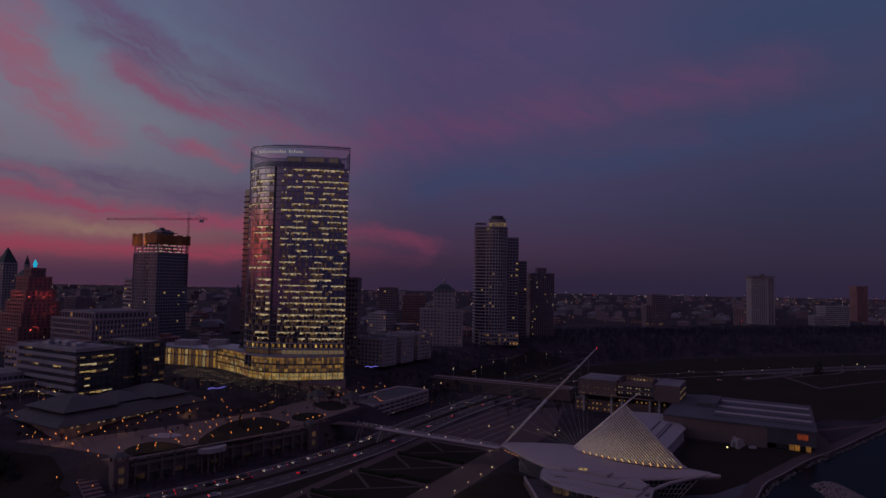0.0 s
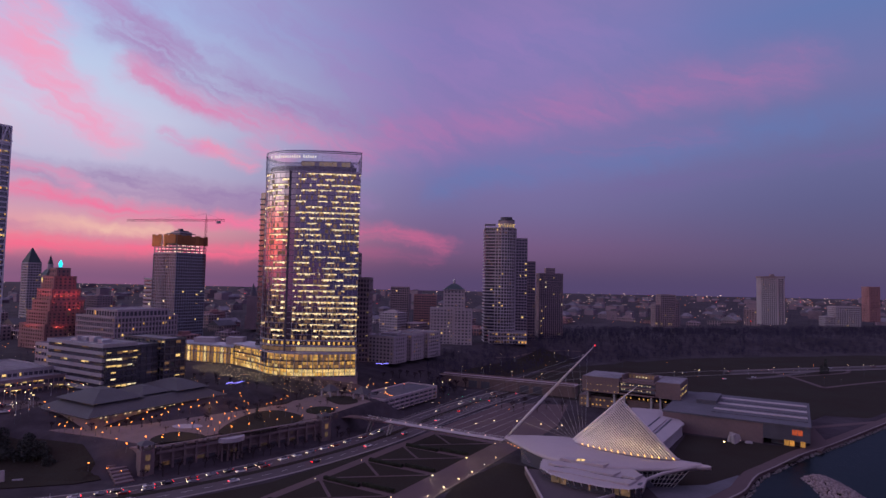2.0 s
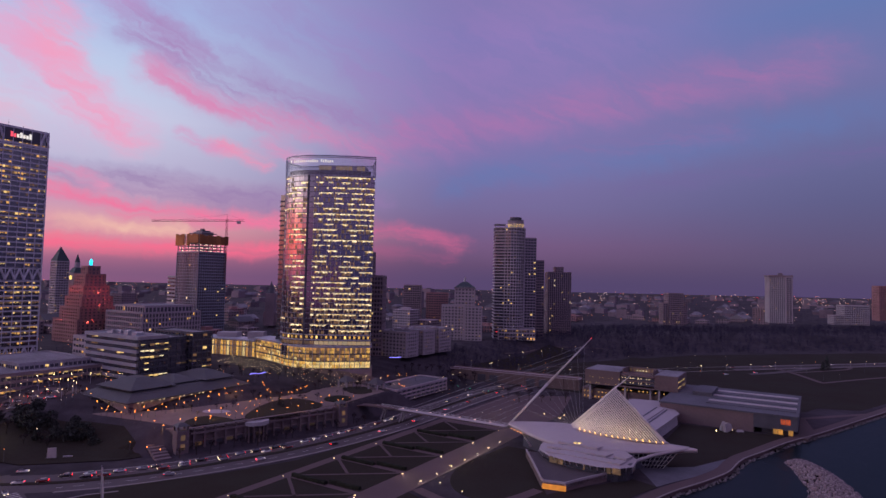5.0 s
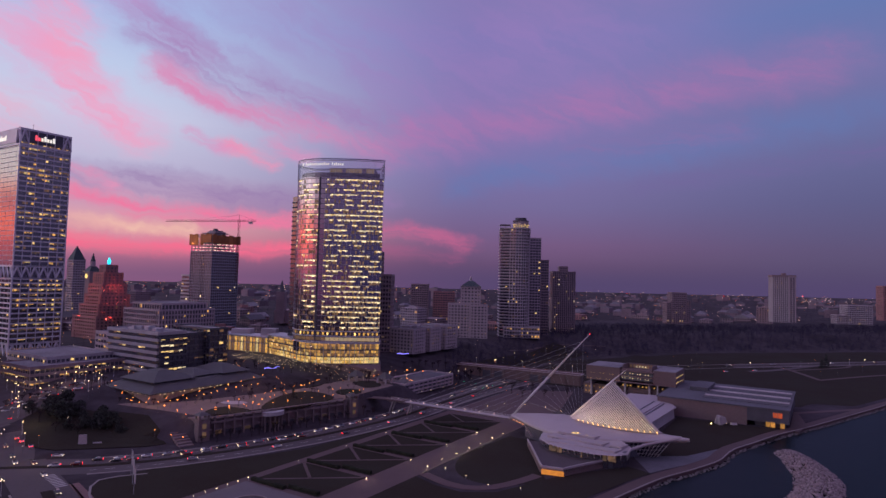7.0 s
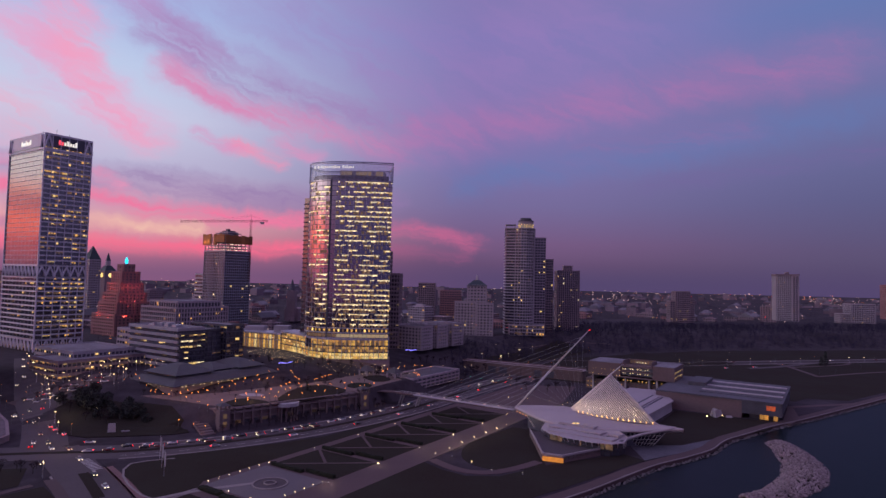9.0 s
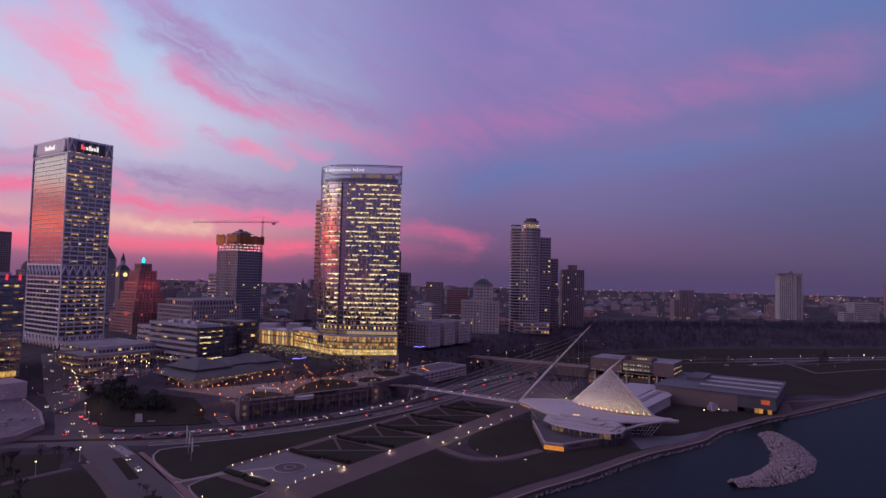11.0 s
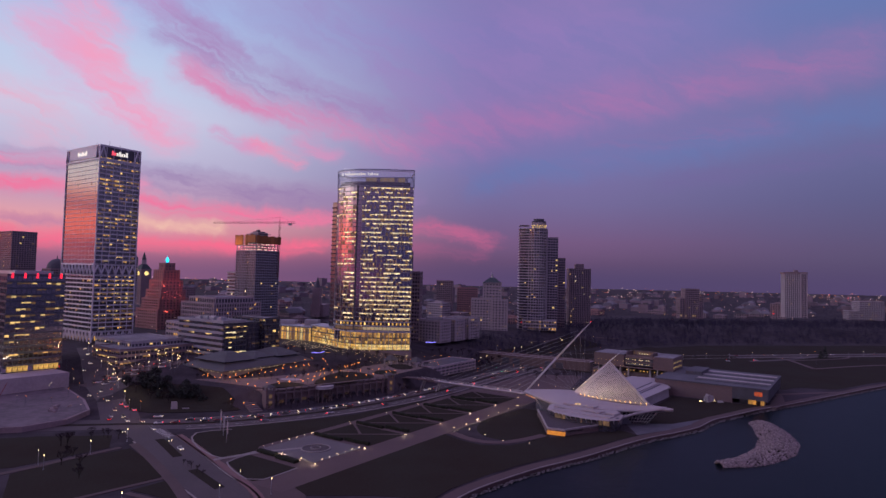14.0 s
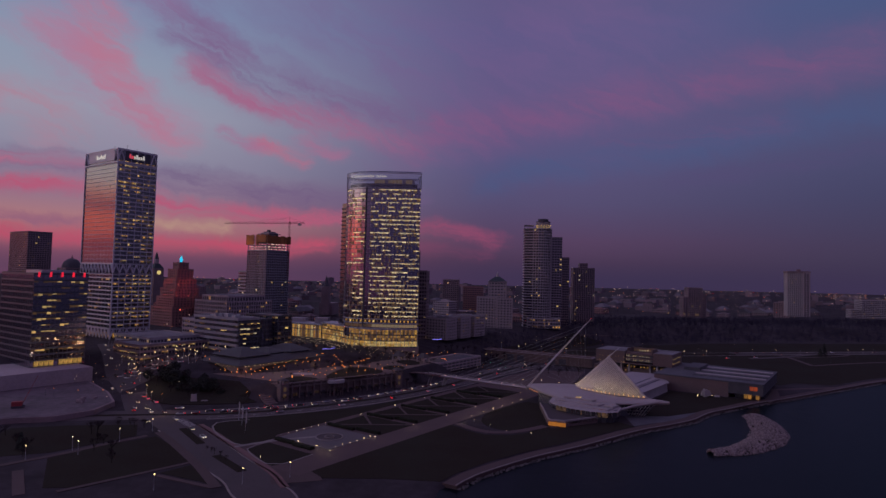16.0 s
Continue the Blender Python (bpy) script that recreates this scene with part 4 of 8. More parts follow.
# -- the white-ribbed bank tower --
def bank_tower():
    T = thing("bank_tower", "tall pale steel-framed bank tower with braced belts, lit offices", "skyscraper", at(-377.9, -111.2, 17))
    X0, Y1, H = -65, 39, 182.5
    d = 0.7
    belts = [(0, 10), (62, 72), (170, 182.5)]
    bm = bmesh.new()
    box(bm, X0 + d, -d, d, Y1 - d, 6, H - 0.5)
    part("glazing", bm, GLASS_BANK, T)
    fh = 4.0
    rows = [10 + fh * k for k in range(14)] + [72 + fh * k for k in range(25)]
    for z in rows[:]:
        bm = bmesh.new()
        for b in ((X0, 0, 0, d), (X0, 0, Y1 - d, Y1), (X0, X0 + d, d, Y1 - d), (-d, 0, d, Y1 - d)):
            if b == (X0, 0, 0, d) and z > 62:
                box(bm, X0, 0, 0.45, d, z - 0.24, z + 0.24)
            else:
                box(bm, *b, z - 0.55, z + 0.55)
        part("floor_band", bm, FRAME, T)
    for z0, z1 in belts:
        for z in (z0 + 0.0, z1):
            bm = bmesh.new()
            for b in ((X0, 0, 0, d), (X0, 0, Y1 - d, Y1), (X0, X0 + d, d, Y1 - d), (-d, 0, d, Y1 - d)):
                box(bm, *b, z - (0 if z == 0 else 1.1), z + 0.5)
            if z != 0:
                part("belt_beam", bm, FRAME, T)
            else:
                bm.free()
    for start, turn, length in sides(X0, 0, 0, Y1, "SE"):
        r = Matrix.Translation(start) @ pose(0, 0, 0, 0, 0, turn)
        n = 10 if turn == 0 else 6
        w = length / n
        for i in range(n + 1):
            px = min(max(i * w, 0.45), length - 0.45)
            cw = 0.9 if i in (0, n) else 0.52 if turn else 0.12
            part("column", shared_box("column", cw, cw, H - 0.1, FRAME), None, T, m=r @ pose(px, 0.35 if cw > 0.5 else 0.66, 0))
        for z0, z1 in belts:
            if z0 > 100:
                ends = [0, n - 1]
            else:
                ends = range(n)
            for i in ends:
                bm = bmesh.new()
                a, b, c = (i * w, 0.15, z0 + 0.5), (i * w + w / 2, 0.15, z1 - 1), ((i + 1) * w, 0.15, z0 + 0.5)
                if z0 == 0:
                    a, b, c = (i * w, 0.15, z1 - 1), (i * w + w / 2, 0.15, z0 + 0.5), ((i + 1) * w, 0.15, z1 - 1)
                    a, b, c = (i * w, 0.15, z0 + 0.5), (i * w + w / 2, 0.15, z1 - 1), ((i + 1) * w, 0.15, z0 + 0.5)
                tube(bm, a, b, 0.8, n=4)
                tube(bm, b, c, 0.8, n=4)
                part("brace", bm, FRAME, T, m=r)
        rng = random.Random(turn + 3)
        slots = {m: [] for m in (AMBER, WARM, DIM)}
        for k, z in enumerate(rows):
            if z in (58 + 8, 62, 66) or z > 168:
                continue
            busy = rng.choice((0.15, 0.25, 0.4, 0.6, 0.8)) * (1.15 if turn == 90 else 0.03 if z > 62 else 0.22)
            on = False
            for i in range(n * 3):
                if i % 3 == 0 or rng.random() < 0.4:
                    on = rng.random() < busy
                if on:
                    hh = rng.choice((0.8, 1.2, 1.7))
                    slots[rng.choice((AMBER, WARM, DIM, DIM))].append((r @ pose((i + 0.5) * w / 3, d - 0.08, z + fh - 0.6 - hh), w / 3 * rng.choice((0.6, 0.94)), hh))
        for m, s in slots.items():
            rng.shuffle(s)
            windows(T, s, m, 90)
        # the sign panel at the top: a dark panel with bars for the lettering
        bm = bmesh.new()
        a, b = (w, length - w)
        box(bm, a, b, 0.1, 0.6, 171.5, 181.5)
        panel = part("sign_panel", bm, DARKMETAL if turn else FRAME, T, m=r)
        k = 0
        for j in range(7):
            bm = bmesh.new()
            c = a + (b - a) * (0.2 + 0.085 * j) if turn else a + (b - a) * (0.34 + 0.05 * j)
            box(bm, c - 0.8, c + 0.8, -0.25, 0.08, 174.4, 177.2 if j % 3 else 178.6)
            part("sign_letter", bm, SIGN_RED if j < 2 and turn else SIGN, panel, "glowing letter bar")
    bm = bmesh.new()
    box(bm, X0 + 1, -1, 1, Y1 - 1, H - 0.4, H)
    part("roof", bm, ROOF, T)
    roof_units(T, X0 + 4, -4, 4, Y1 - 4, H, 14, 8)
    for i in range(7):
        bm = bmesh.new()
        tube(bm, (-55 + i * 8, 12 + (i % 3) * 7, H), (-55 + i * 8, 12 + (i % 3) * 7, H + 4 + i % 4), 0.12)
        part("antenna", bm, DARKMETAL, T)
    bm = bmesh.new()
    box(bm, X0 + 6, -6, 6, Y1 - 6, 0, 6)
    part("lobby", bm, GLASS_DARK, T)
    rng = random.Random(2)
    slots = [(Matrix.Translation((-5.9, 0, 0)) @ pose(0, 7 + i * 2.5, 1.2, 0, 0, 90), 2.0, 4.0) for i in range(10)] + [(pose(X0 + 8 + i * 3, 5.9, 1.2), 2.4, 4) for i in range(16)]
    windows(T, slots, AMBER, 60, "lobby_window")


FRAME = mat("pale_frame_steel", (0.58, 0.57, 0.62), 0.5, 0.1, 0.08, 0.8, 0.05, 0.05)
GLASS_BANK = mat("bank_glass", (0.02, 0.021, 0.034), 0.08, 0.0, 0.2, 0.3, 0.03, 0.015, ior=2.7)
bank_tower()


def tower(name, label, m, blocks, category="building", extra=None, group=""):
    T = thing(name, label, category, m, group)
    for b in blocks:
        kw = dict(b)
        ex = kw.pop("box")
        block(T, *ex, **kw)
    if extra:
        extra(T)
    return T


def office_tower_extra(T):
    for i in range(5):
        bm = bmesh.new()
        box(bm, 0.1, 0.5, 2.5 + i * 7.6, 3.7 + i * 7.6, 69, 72.5)
        part("red_lamp_panel", bm, RED_PANEL, T, "glowing red panel")
    bm = bmesh.new()
    box(bm, -30, -4, 6, 30, 71, 74)
    part("plant_room", bm, ALU, T)
    bm = bmesh.new()
    box(bm, -70, 23, -40, 32, -8, 4.9)
    part("podium", bm, TAN, T)
    windows(T, [(Matrix.Translation((0.55, 0, 0)) @ pose(0, 4 + i * 3.2, 5.6, 0, 0, 90), 2.8, 3.6) for i in range(10) if i != 4], LOBBY, 20, "shop_window")


PALE_BLUE = mat("pale_blue_panel", (0.27, 0.29, 0.36), 0.4, 0.3, 0.15, 1.0, 0.05, 0.05)
RED_PANEL = lit("red_panel", (255, 40, 70), 1.6, 0.1, 0.0)
tower("office_tower", "blue glass office tower with red lamps on its roof edge", at(-273.5, -217.2, 8), [
    dict(box=(-57, 0, 0, 36.5, 5, 71), floors=15, bay=3.0, wall=ALU_BLUE, glass=GLASS, band=0.28, pier=0.14, depth=0.25, share=0.5, mats=[WARM, DIM, DIM], seed=11, singles=40, runs=2, which="E", strip=True),
], extra=office_tower_extra)

tower("office_block", "banded six-storey office block with lit windows and plant roof", at(-213.7, -90.4, 15), [
    dict(box=(-62, 0, 0, 22, 0, 30), floors=7, bay=4.0, wall=CONCRETE, band=0.46, pier=0.0, depth=0.8, share=0.16, mats=[WARM, DIM, DIM, DIM], seed=4, singles=60, runs=2, strip=True, which="S"),
    dict(box=(-9, 1.6, 1.2, 21.6, 3, 27), floors=6, bay=3.4, wall=DARKMETAL, glass=GLASS_DARK, band=0.3, pier=0.14, depth=0.4, share=0.62, mats=[WARM, COOL, DIM], seed=44, singles=60, runs=2, strip=True, which="E"),
    dict(box=(-50, -2, 22, 38, 0, 28), floors=7, bay=4.0, wall=DARKMETAL, glass=GLASS_DARK, band=0.3, pier=0.2, depth=0.5, share=0.4, mats=[WARM, DIM, DIM], seed=14, singles=30, runs=2, strip=True),
    dict(box=(-40, 4, 38, 54, 0, 31), floors=7, bay=4.0, wall=DARKMETAL, glass=GLASS_DARK, band=0.2, pier=0.3, depth=0.5, share=0.3, mats=[WARM, DIM, DIM], seed=24, singles=30, strip=True),
    dict(box=(-92, -62, 8, 34, 0, 25), floors=6, bay=4.0, wall=TAN, band=0.5, pier=0.3, depth=0.6, share=0.35, mats=[WARM, AMBER], seed=34, singles=20),
], extra=lambda T: roof_units(T, -56, -4, 3, 20, 30.2, 9, 3))

tower("stone_office_block", "broad grey colonnaded stone office block", at(-385.4, 20.9, 17), [
    dict(box=(-62, 0, 0, 64, 0, 32), floors=7, bay=3.4, wall=TAN, band=0.3, pier=1.2, depth=0.9, share=0.04, seed=5, singles=10),
    dict(box=(-56, -6, 6, 58, 32, 38), floors=1, bay=4, wall=TAN, band=0.3, pier=1.0, depth=0.6, share=0.05, seed=6, singles=4),
])


# ---- the white winged museum ----
MUSEUM = at(0, -15)  # x runs down its axis to the prow over the lake


def loft(bm, rings):
    vs = [[bm.verts.new(p) for p in r] for r in rings]
    for a, b in zip(vs, vs[1:]):
        for i in range(len(a) - 1):
            bm.faces.new((a[i], b[i], b[i + 1], a[i + 1]))
    return vs


def museum():
    T = thing("museum_pavilion", "white winged concrete museum pavilion with a prow", "museum", MUSEUM)
    # hull roof: sections across the axis, edge rolled under
    sec = [(13, -1.2, 1.2, 9.2, 10.2), (18, -4, 3.5, 8.6, 10.8), (25, -8.5, 6.5, 8.1, 11.2), (34, -15, 10, 7.8, 11.6), (42, -20, 13, 7.8, 12.0), (50, -22, 15, 8.0, 12.4), (60, -22, 16, 8.2, 12.6), (72, -20, 16, 8.3, 12.4), (82, -15, 14, 8.2, 12.0), (90, -9.5, 9.5, 8.4, 11.7), (97, -5.4, 5.4, 9.2, 11.4), (103, -2.4, 2.4, 10.0, 11.2), (109, -0.3, 0.3, 10.7, 11.0)]
    bm = bmesh.new()
    rings = []
    for x, y0, y1, ze, zc in sec:
        top = []
        for i in range(13):
            s = -1 + i / 6
            y = (y1 + y0) / 2 + s * (y1 - y0) / 2
            top.append((x, y, ze + (zc - ze) * (1 - abs(s) ** 1.6)))
        rings.append([(x, y0 * 0.72, ze - 1.4 - 0.02 * abs(y0))] + [(x, y0 * 0.94, ze - 0.55)] + top + [(x, y1 * 0.94, ze - 0.55), (x, y1 * 0.72, ze - 1.4)])
    vs = loft(bm, rings)
    for a, b in zip(vs, vs[1:]):
        bm.faces.new((a[0], a[-1], b[-1], b[0]))
    part("hull_roof", bm, WHITE, T, smooth=True)
    bm = bmesh.new()
    prism(bm, [(24, -6), (46, -17), (80, -15), (88, -5), (88, 5), (80, 12), (46, 12), (24, 5)], -0.5, 8)
    part("body", bm, GLASS_DARK, T)
    # ridge fairing that runs from the mast to the spine
    bm = bmesh.new()
    loft(bm, [[(14, -1, 10), (14, 0, 10.6), (14, 1, 10)], [(30, -3.4, 11), (30, 0, 12.6), (30, 3.4, 11)], [(44, -5.5, 11.6), (44, 0, 14.0), (44, 5.5, 11.6)], [(52, -7, 12), (52, 0, 13.2), (52, 7, 12)]])
    part("ridge_fairing", bm, WHITE, T, smooth=True)
    # lower south roof in stepped plates over a glazed wall
    low = [(40, -19), (43, -30), (50, -36), (61, -39.5), (74, -40), (83, -37), (87.5, -31), (87, -22), (80, -15), (56, -19)]
    bm = bmesh.new()
    prism(bm, low, 6.5, [7.4, 7.0, 6.9, 6.9, 6.9, 6.9, 7.0, 7.6, 8.6, 9.0], [(x * 0.995 + 0.3, y * 0.97 - 0.6) for x, y in low])
    part("south_roof", bm, WHITE, T)
    bm = bmesh.new()
    prism(bm, [(x * 0.93 + 4.5, y * 0.86 - 3.2) for x, y in low], 0, 6.4)
    part("south_glazing", bm, GLASS_DARK, T)
    inner = [(x * 0.95 + 3.2, y * 0.9 - 2.2) for x, y in low]
    for a, b in zip(inner[:8], inner[1:8]):
        n = max(2, int(math.dist(a, b) / 2.6))
        for j in range(n):
            x, y = a[0] + (b[0] - a[0]) * j / n, a[1] + (b[1] - a[1]) * j / n
            bm = bmesh.new()
            tube(bm, (x, y + 1.8, 3.0), (x + (x - 65) * 0.05, y - 1.4, 6.6), 0.13, 0.26, 5)
            part("wall_rib", bm, WHITE_STEEL, T)
    for x0, x1, y0, y1, z0, z1 in ((48, 80, -33.6, -28.2, 6.8, 7.7), (46, 76, -27.6, -21.6, 6.9, 8.5), (49, 70, -21, -16.5, 7.4, 9.7), (77, 84, -34, -28, 6.8, 7.9), (78, 85, -27.4, -21, 6.9, 8.8)):
        bm = bmesh.new()
        prism(bm, [(x0, y0), (x1 - 1.5, y0 - 0.4), (x1, y1), (x0 + 2, y1)], z0, z1)
        part("roof_plate", bm, WHITE, T)
    for x0, x1, y0, y1, z in ((49, 77, -28.2, -27.7, 7.8), (77.5, 83, -28.0, -27.5, 8.0), (85, 86.4, -31, -25, 7.3), (51, 59, -21.6, -21.1, 8.6)):
        bm = bmesh.new()
        box(bm, x0, x1, y0, y1, z - 1.2, z)
        part("roof_slot", bm, DARKMETAL, T)
    for x, y in ((57, -18.2), (58.8, -18.2), (57, -19.8), (58.8, -19.8)):
        bm = bmesh.new()
        box(bm, x - 0.7, x + 0.7, y - 0.6, y + 0.6, 9.6, 9.85)
        part("skylight", bm, WARM, T, "lit square skylight")
    # south terrace with a white parapet; the tip wall emits its orange floodlight itself
    ter = [(33, -23), (45, -42), (56, -60), (58, -62), (67, -60), (72, -48), (78, -35), (81, -27), (74, -14)]
    bm = bmesh.new()
    prism(bm, ter, -0.6, 2.9, [(x, y) for x, y in ter])
    part("terrace", bm, TERRACE_BRICK, T)
    bm = bmesh.new()
    prism(bm, [(x * 0.97 + 1.9, y * 0.95 - 1.7) for x, y in ter], 2.85, 3.0)
    part("terrace_floor", bm, ASPHALT, T)
    for a, b in zip(ter[:8], ter[1:8]):
        d = Vector((b[0] - a[0], b[1] - a[1])).normalized()
        q = Vector((-d.y, d.x)) * 0.6
        bm = bmesh.new()
        prism(bm, [(a[0] - d.x * 0.1, a[1] - d.y * 0.1), (b[0] + d.x * 0.1, b[1] + d.y * 0.1), (b[0] + q.x, b[1] + q.y), (a[0] + q.x, a[1] + q.y)], 1.5 if a[0] > 60 else 2.5, 3.8)
        part("parapet", bm, WHITE, T)
    bm = bmesh.new()
    prism(bm, [(57.6, -62.3), (67.4, -60.3), (67.2, -59.9), (57.8, -61.8)], 0.15, 2.3)
    part("lit_wall", bm, ORANGE, T, "wall panel that glows orange in place of floodlight")
    # sloping glass under the prow with white slats
    for s in (-1, 1):
        bm = bmesh.new()
        a, b, c, d = (75, s * 16, 7.4), (101, s * 2.5, 9.0), (94, s * 2.5, 0.0), (77, s * 11, 0.0)
        va = [bm.verts.new(p) for p in (a, b, c, d)]
        bm.faces.new(va)
        bmesh.ops.solidify(bm, geom=bm.faces[:], thickness=0.25)
        part("prow_glass", bm, GLASS_DARK, T)
        for i in range(14):
            t = i / 13
            p = Vector(a).lerp(Vector(b), t) + Vector((0, s * 0.3, 0))
            q = Vector(d).lerp(Vector(c), t) + Vector((0, s * 0.3, 0))
            bm = bmesh.new()
            tube(bm, p, q, 0.16, 0.1, 4)
            part("prow_rib", bm, WHITE_STEEL, T)
        for t in (0.3, 0.55, 0.8):
            bm = bmesh.new()
            tube(bm, Vector(a).lerp(Vector(d), t) + Vector((0, s * 0.3, 0)), Vector(b).lerp(Vector(c), t) + Vector((0, s * 0.3, 0)), 0.1, n=4)
            part("prow_rail", bm, WHITE_STEEL, T)
    # white buttresses that sweep from the prow down to the terrace
    for s in (-1, 1):
        bm = bmesh.new()
        path_ = [((105, s * 1.0, 10.4), 0.5), ((98, s * 5.6, 9.0), 0.8), ((91, s * 11.5, 7.6), 1.1), ((86, s * 17.5, 6.0), 1.2), ((82, s * 23.5, 4.4), 1.1), ((79, s * 30, 3.0), 0.8)]
        loft(bm, [[(x - w, y, z), (x, y + s * w * 0.5, z + 0.9), (x + w, y, z), (x, y, z - 0.9), (x - w, y, z)] for (x, y, z), w in path_])
        part("buttress", bm, WHITE, T, smooth=True)
    # strut below the mast
    bm = bmesh.new()
    loft(bm, [[(12, -1.6, 8.6), (14, 0, 7.4), (12, 1.6, 8.6)], [(24, -7, 6.5), (27, 0, 3), (24, 6, 6.5)], [(30, -11, 2), (33, 0, 0), (30, 8, 2)]])
    part("keel", bm, WHITE, T, smooth=True)
    for i in range(9):
        bm = bmesh.new()
        box(bm, 46 + i * 4.2, 49.6 + i * 4.2, -37.4 + abs(i - 5) * 0.5, -37.1 + abs(i - 5) * 0.5, 3.4, 6.0)
        part("gallery_window", bm, DIM, T) if i % 3 else bm.free()
    for i in range(6):
        bm = bmesh.new()
        box(bm, 15 + i * 2.2, 16 + i * 2.2, -2.6 - i * 0.8, -2.4 - i * 0.8, 7.2 - 0.3 * i, 7.6 - 0.3 * i)
        part("entrance_lamp", bm, LAMP_AMBER_SOFT, T)

    # the closed sun-screen wings: fins from an inclined spine down to the rim
    W = thing("sunscreen_wings", "folded white steel fin wings over the hall, lit at the rim", "sunscreen", MUSEUM)
    s0, s1, tip = Vector((47.5, 0, 12.5)), Vector((71, 0, 35.2)), Vector((78, 0, 41.6))
    bm = bmesh.new()
    tube(bm, s0, s1, 0.55, 0.4, 8)
    tube(bm, s1, tip, 0.4, 0.08, 8)
    part("spine", bm, WHITE_STEEL, W)
    nf = 34
    # dark glazing of the hall behind the fins
    bm = bmesh.new()
    ga, gb = s0 + Vector((2.5, 0, -0.4)), s1 + Vector((0.4, 0, -2.6))
    for side_ in (-1, 1):
        loft(bm, [[tuple(ga.lerp(gb, k / 10)), (53.5 + 40 * k / 10, side_ * (5.4 * math.sin(math.pi * min(1, 0.16 + 0.084 * k)) ** 0.8), 12.6 - 0.12 * k)] for k in range(11)])
    part("hall_glazing", bm, GLASS_DARK, W)
    for side_ in (-1, 1):
        for i in range(nf):
            t = (i + 0.5) / nf
            p = s0.lerp(s1, t)
            x = 52.5 + 43 * t
            y = side_ * (6.4 * math.sin(math.pi * min(1, 0.16 + 0.84 * t)) ** 0.8 + 0.3)
            q = Vector((x, y, 13.0 - 1.2 * t))
            bm = bmesh.new()
            d = (q - p).normalized()
            nrm = Vector((0.72, 0, 0.69)) * 0.24
            up = Vector((0, 0.32, 0))
            mid = p.lerp(q, 0.45) + nrm * side_ * 0.0
            ring = lambda c, k: [c + nrm * k + up, c - nrm * k + up, c - nrm * k - up, c + nrm * k - up]  # noqa: E731
            vs2 = loft(bm, [ring(c, k) + ring(c, k)[:1] for c, k in ((p, 1.0), (mid, 1.1), (q, 0.75))])
            bmesh.ops.remove_doubles(bm, verts=bm.verts[:], dist=0.001)
            part("fin", bm, WHITE_STEEL, W)
    for side_ in (-1, 1):
        bm = bmesh.new()
        pts = []
        for i in range(25):
            t = i / 24
            pts.append(Vector((52 + 44 * t, side_ * (6.9 * math.sin(math.pi * min(1, 0.16 + 0.84 * t)) ** 0.8 + 0.3), 12.9 - 1.2 * t)))
        for a, b in zip(pts, pts[1:]):
            tube(bm, a, b, 0.35, n=6)
        part("rim_beam", bm, WHITE, W)
        for t in (0.33, 0.62):
            bm = bmesh.new()
            prev = None
            for i in range(13):
                k = i / 12
                p = s0.lerp(s1, k)
                q = Vector((52.5 + 43 * k, side_ * (6.4 * math.sin(math.pi * min(1, 0.16 + 0.84 * k)) ** 0.8 + 0.3), 13 - 1.2 * k))
                c = p.lerp(q, t) + Vector((0, side_ * 0.25, 0.1))
                if prev is not None:
                    tube(bm, prev, c, 0.1, n=4)
                prev = c
            part("cross_rod", bm, WHITE_STEEL, W)
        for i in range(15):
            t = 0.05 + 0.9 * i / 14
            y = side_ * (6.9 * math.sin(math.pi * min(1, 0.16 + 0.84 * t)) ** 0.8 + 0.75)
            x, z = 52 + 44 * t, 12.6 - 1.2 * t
            # rim lamps drawn out up the fins; their glow imitates lit fin feet
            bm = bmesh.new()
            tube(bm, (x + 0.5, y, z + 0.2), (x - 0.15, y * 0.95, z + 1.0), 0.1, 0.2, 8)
            part("uplight", bm, LAMP_RIM, W, "warm rim lamp stretched into a glowing light streak")
    # the slender inclined mast and its stays
    M = thing("mast", "slender white inclined steel mast with stay cables", "mast", MUSEUM)
    bm = bmesh.new()
    tube(bm, (12.5, 0, 8.2), (35, 0, 33.2), 0.5, 0.66, 10)
    tube(bm, (35, 0, 33.2), (58.3, 0, 58.6), 0.66, 0.16, 10)
    part("shaft", bm, WHITE_STEEL, M, smooth=True)
    for i in range(12):
        bm = bmesh.new()
        t = 0.12 + i * 0.07
        p = Vector((12.5, 0, 8.2)).lerp(Vector((58.3, 0, 58.6)), t)
        tube(bm, p + Vector((-0.7, 0, 0.7)) * 0.5, p + Vector((-0.7, 0, 0.7)) * 1.1, 0.16, 0.12, 6)
        part("collar", bm, WHITE_STEEL, M)
    bm = bmesh.new()
    tube(bm, (58.2, 0, 58.4), (58.4, 0, 58.8), 0.2, 0.16, 6)
    part("beacon", bm, LAMP_RED, M, "small red beacon")
    for i in range(10):
        t = 0.2 + i * 0.08
        p = Vector((12.5, 0, 8.2)).lerp(Vector((58.3, 0, 58.6)), t)
        for s in (-1, 1):
            bm = bmesh.new()
            tube(bm, p, (4 - i * 6.6, s * 2.2, 8.3), 0.045, n=3)
            part("stay", bm, CABLE, M)
        bm = bmesh.new()
        tube(bm, p, (46 + i * 0.9, 0.0, 13.4), 0.05, n=3)
        part("stay", bm, CABLE, M)

    B = thing("footbridge", "slim white cable-stayed footbridge over the drive", "bridge", MUSEUM)
    bm = bmesh.new()
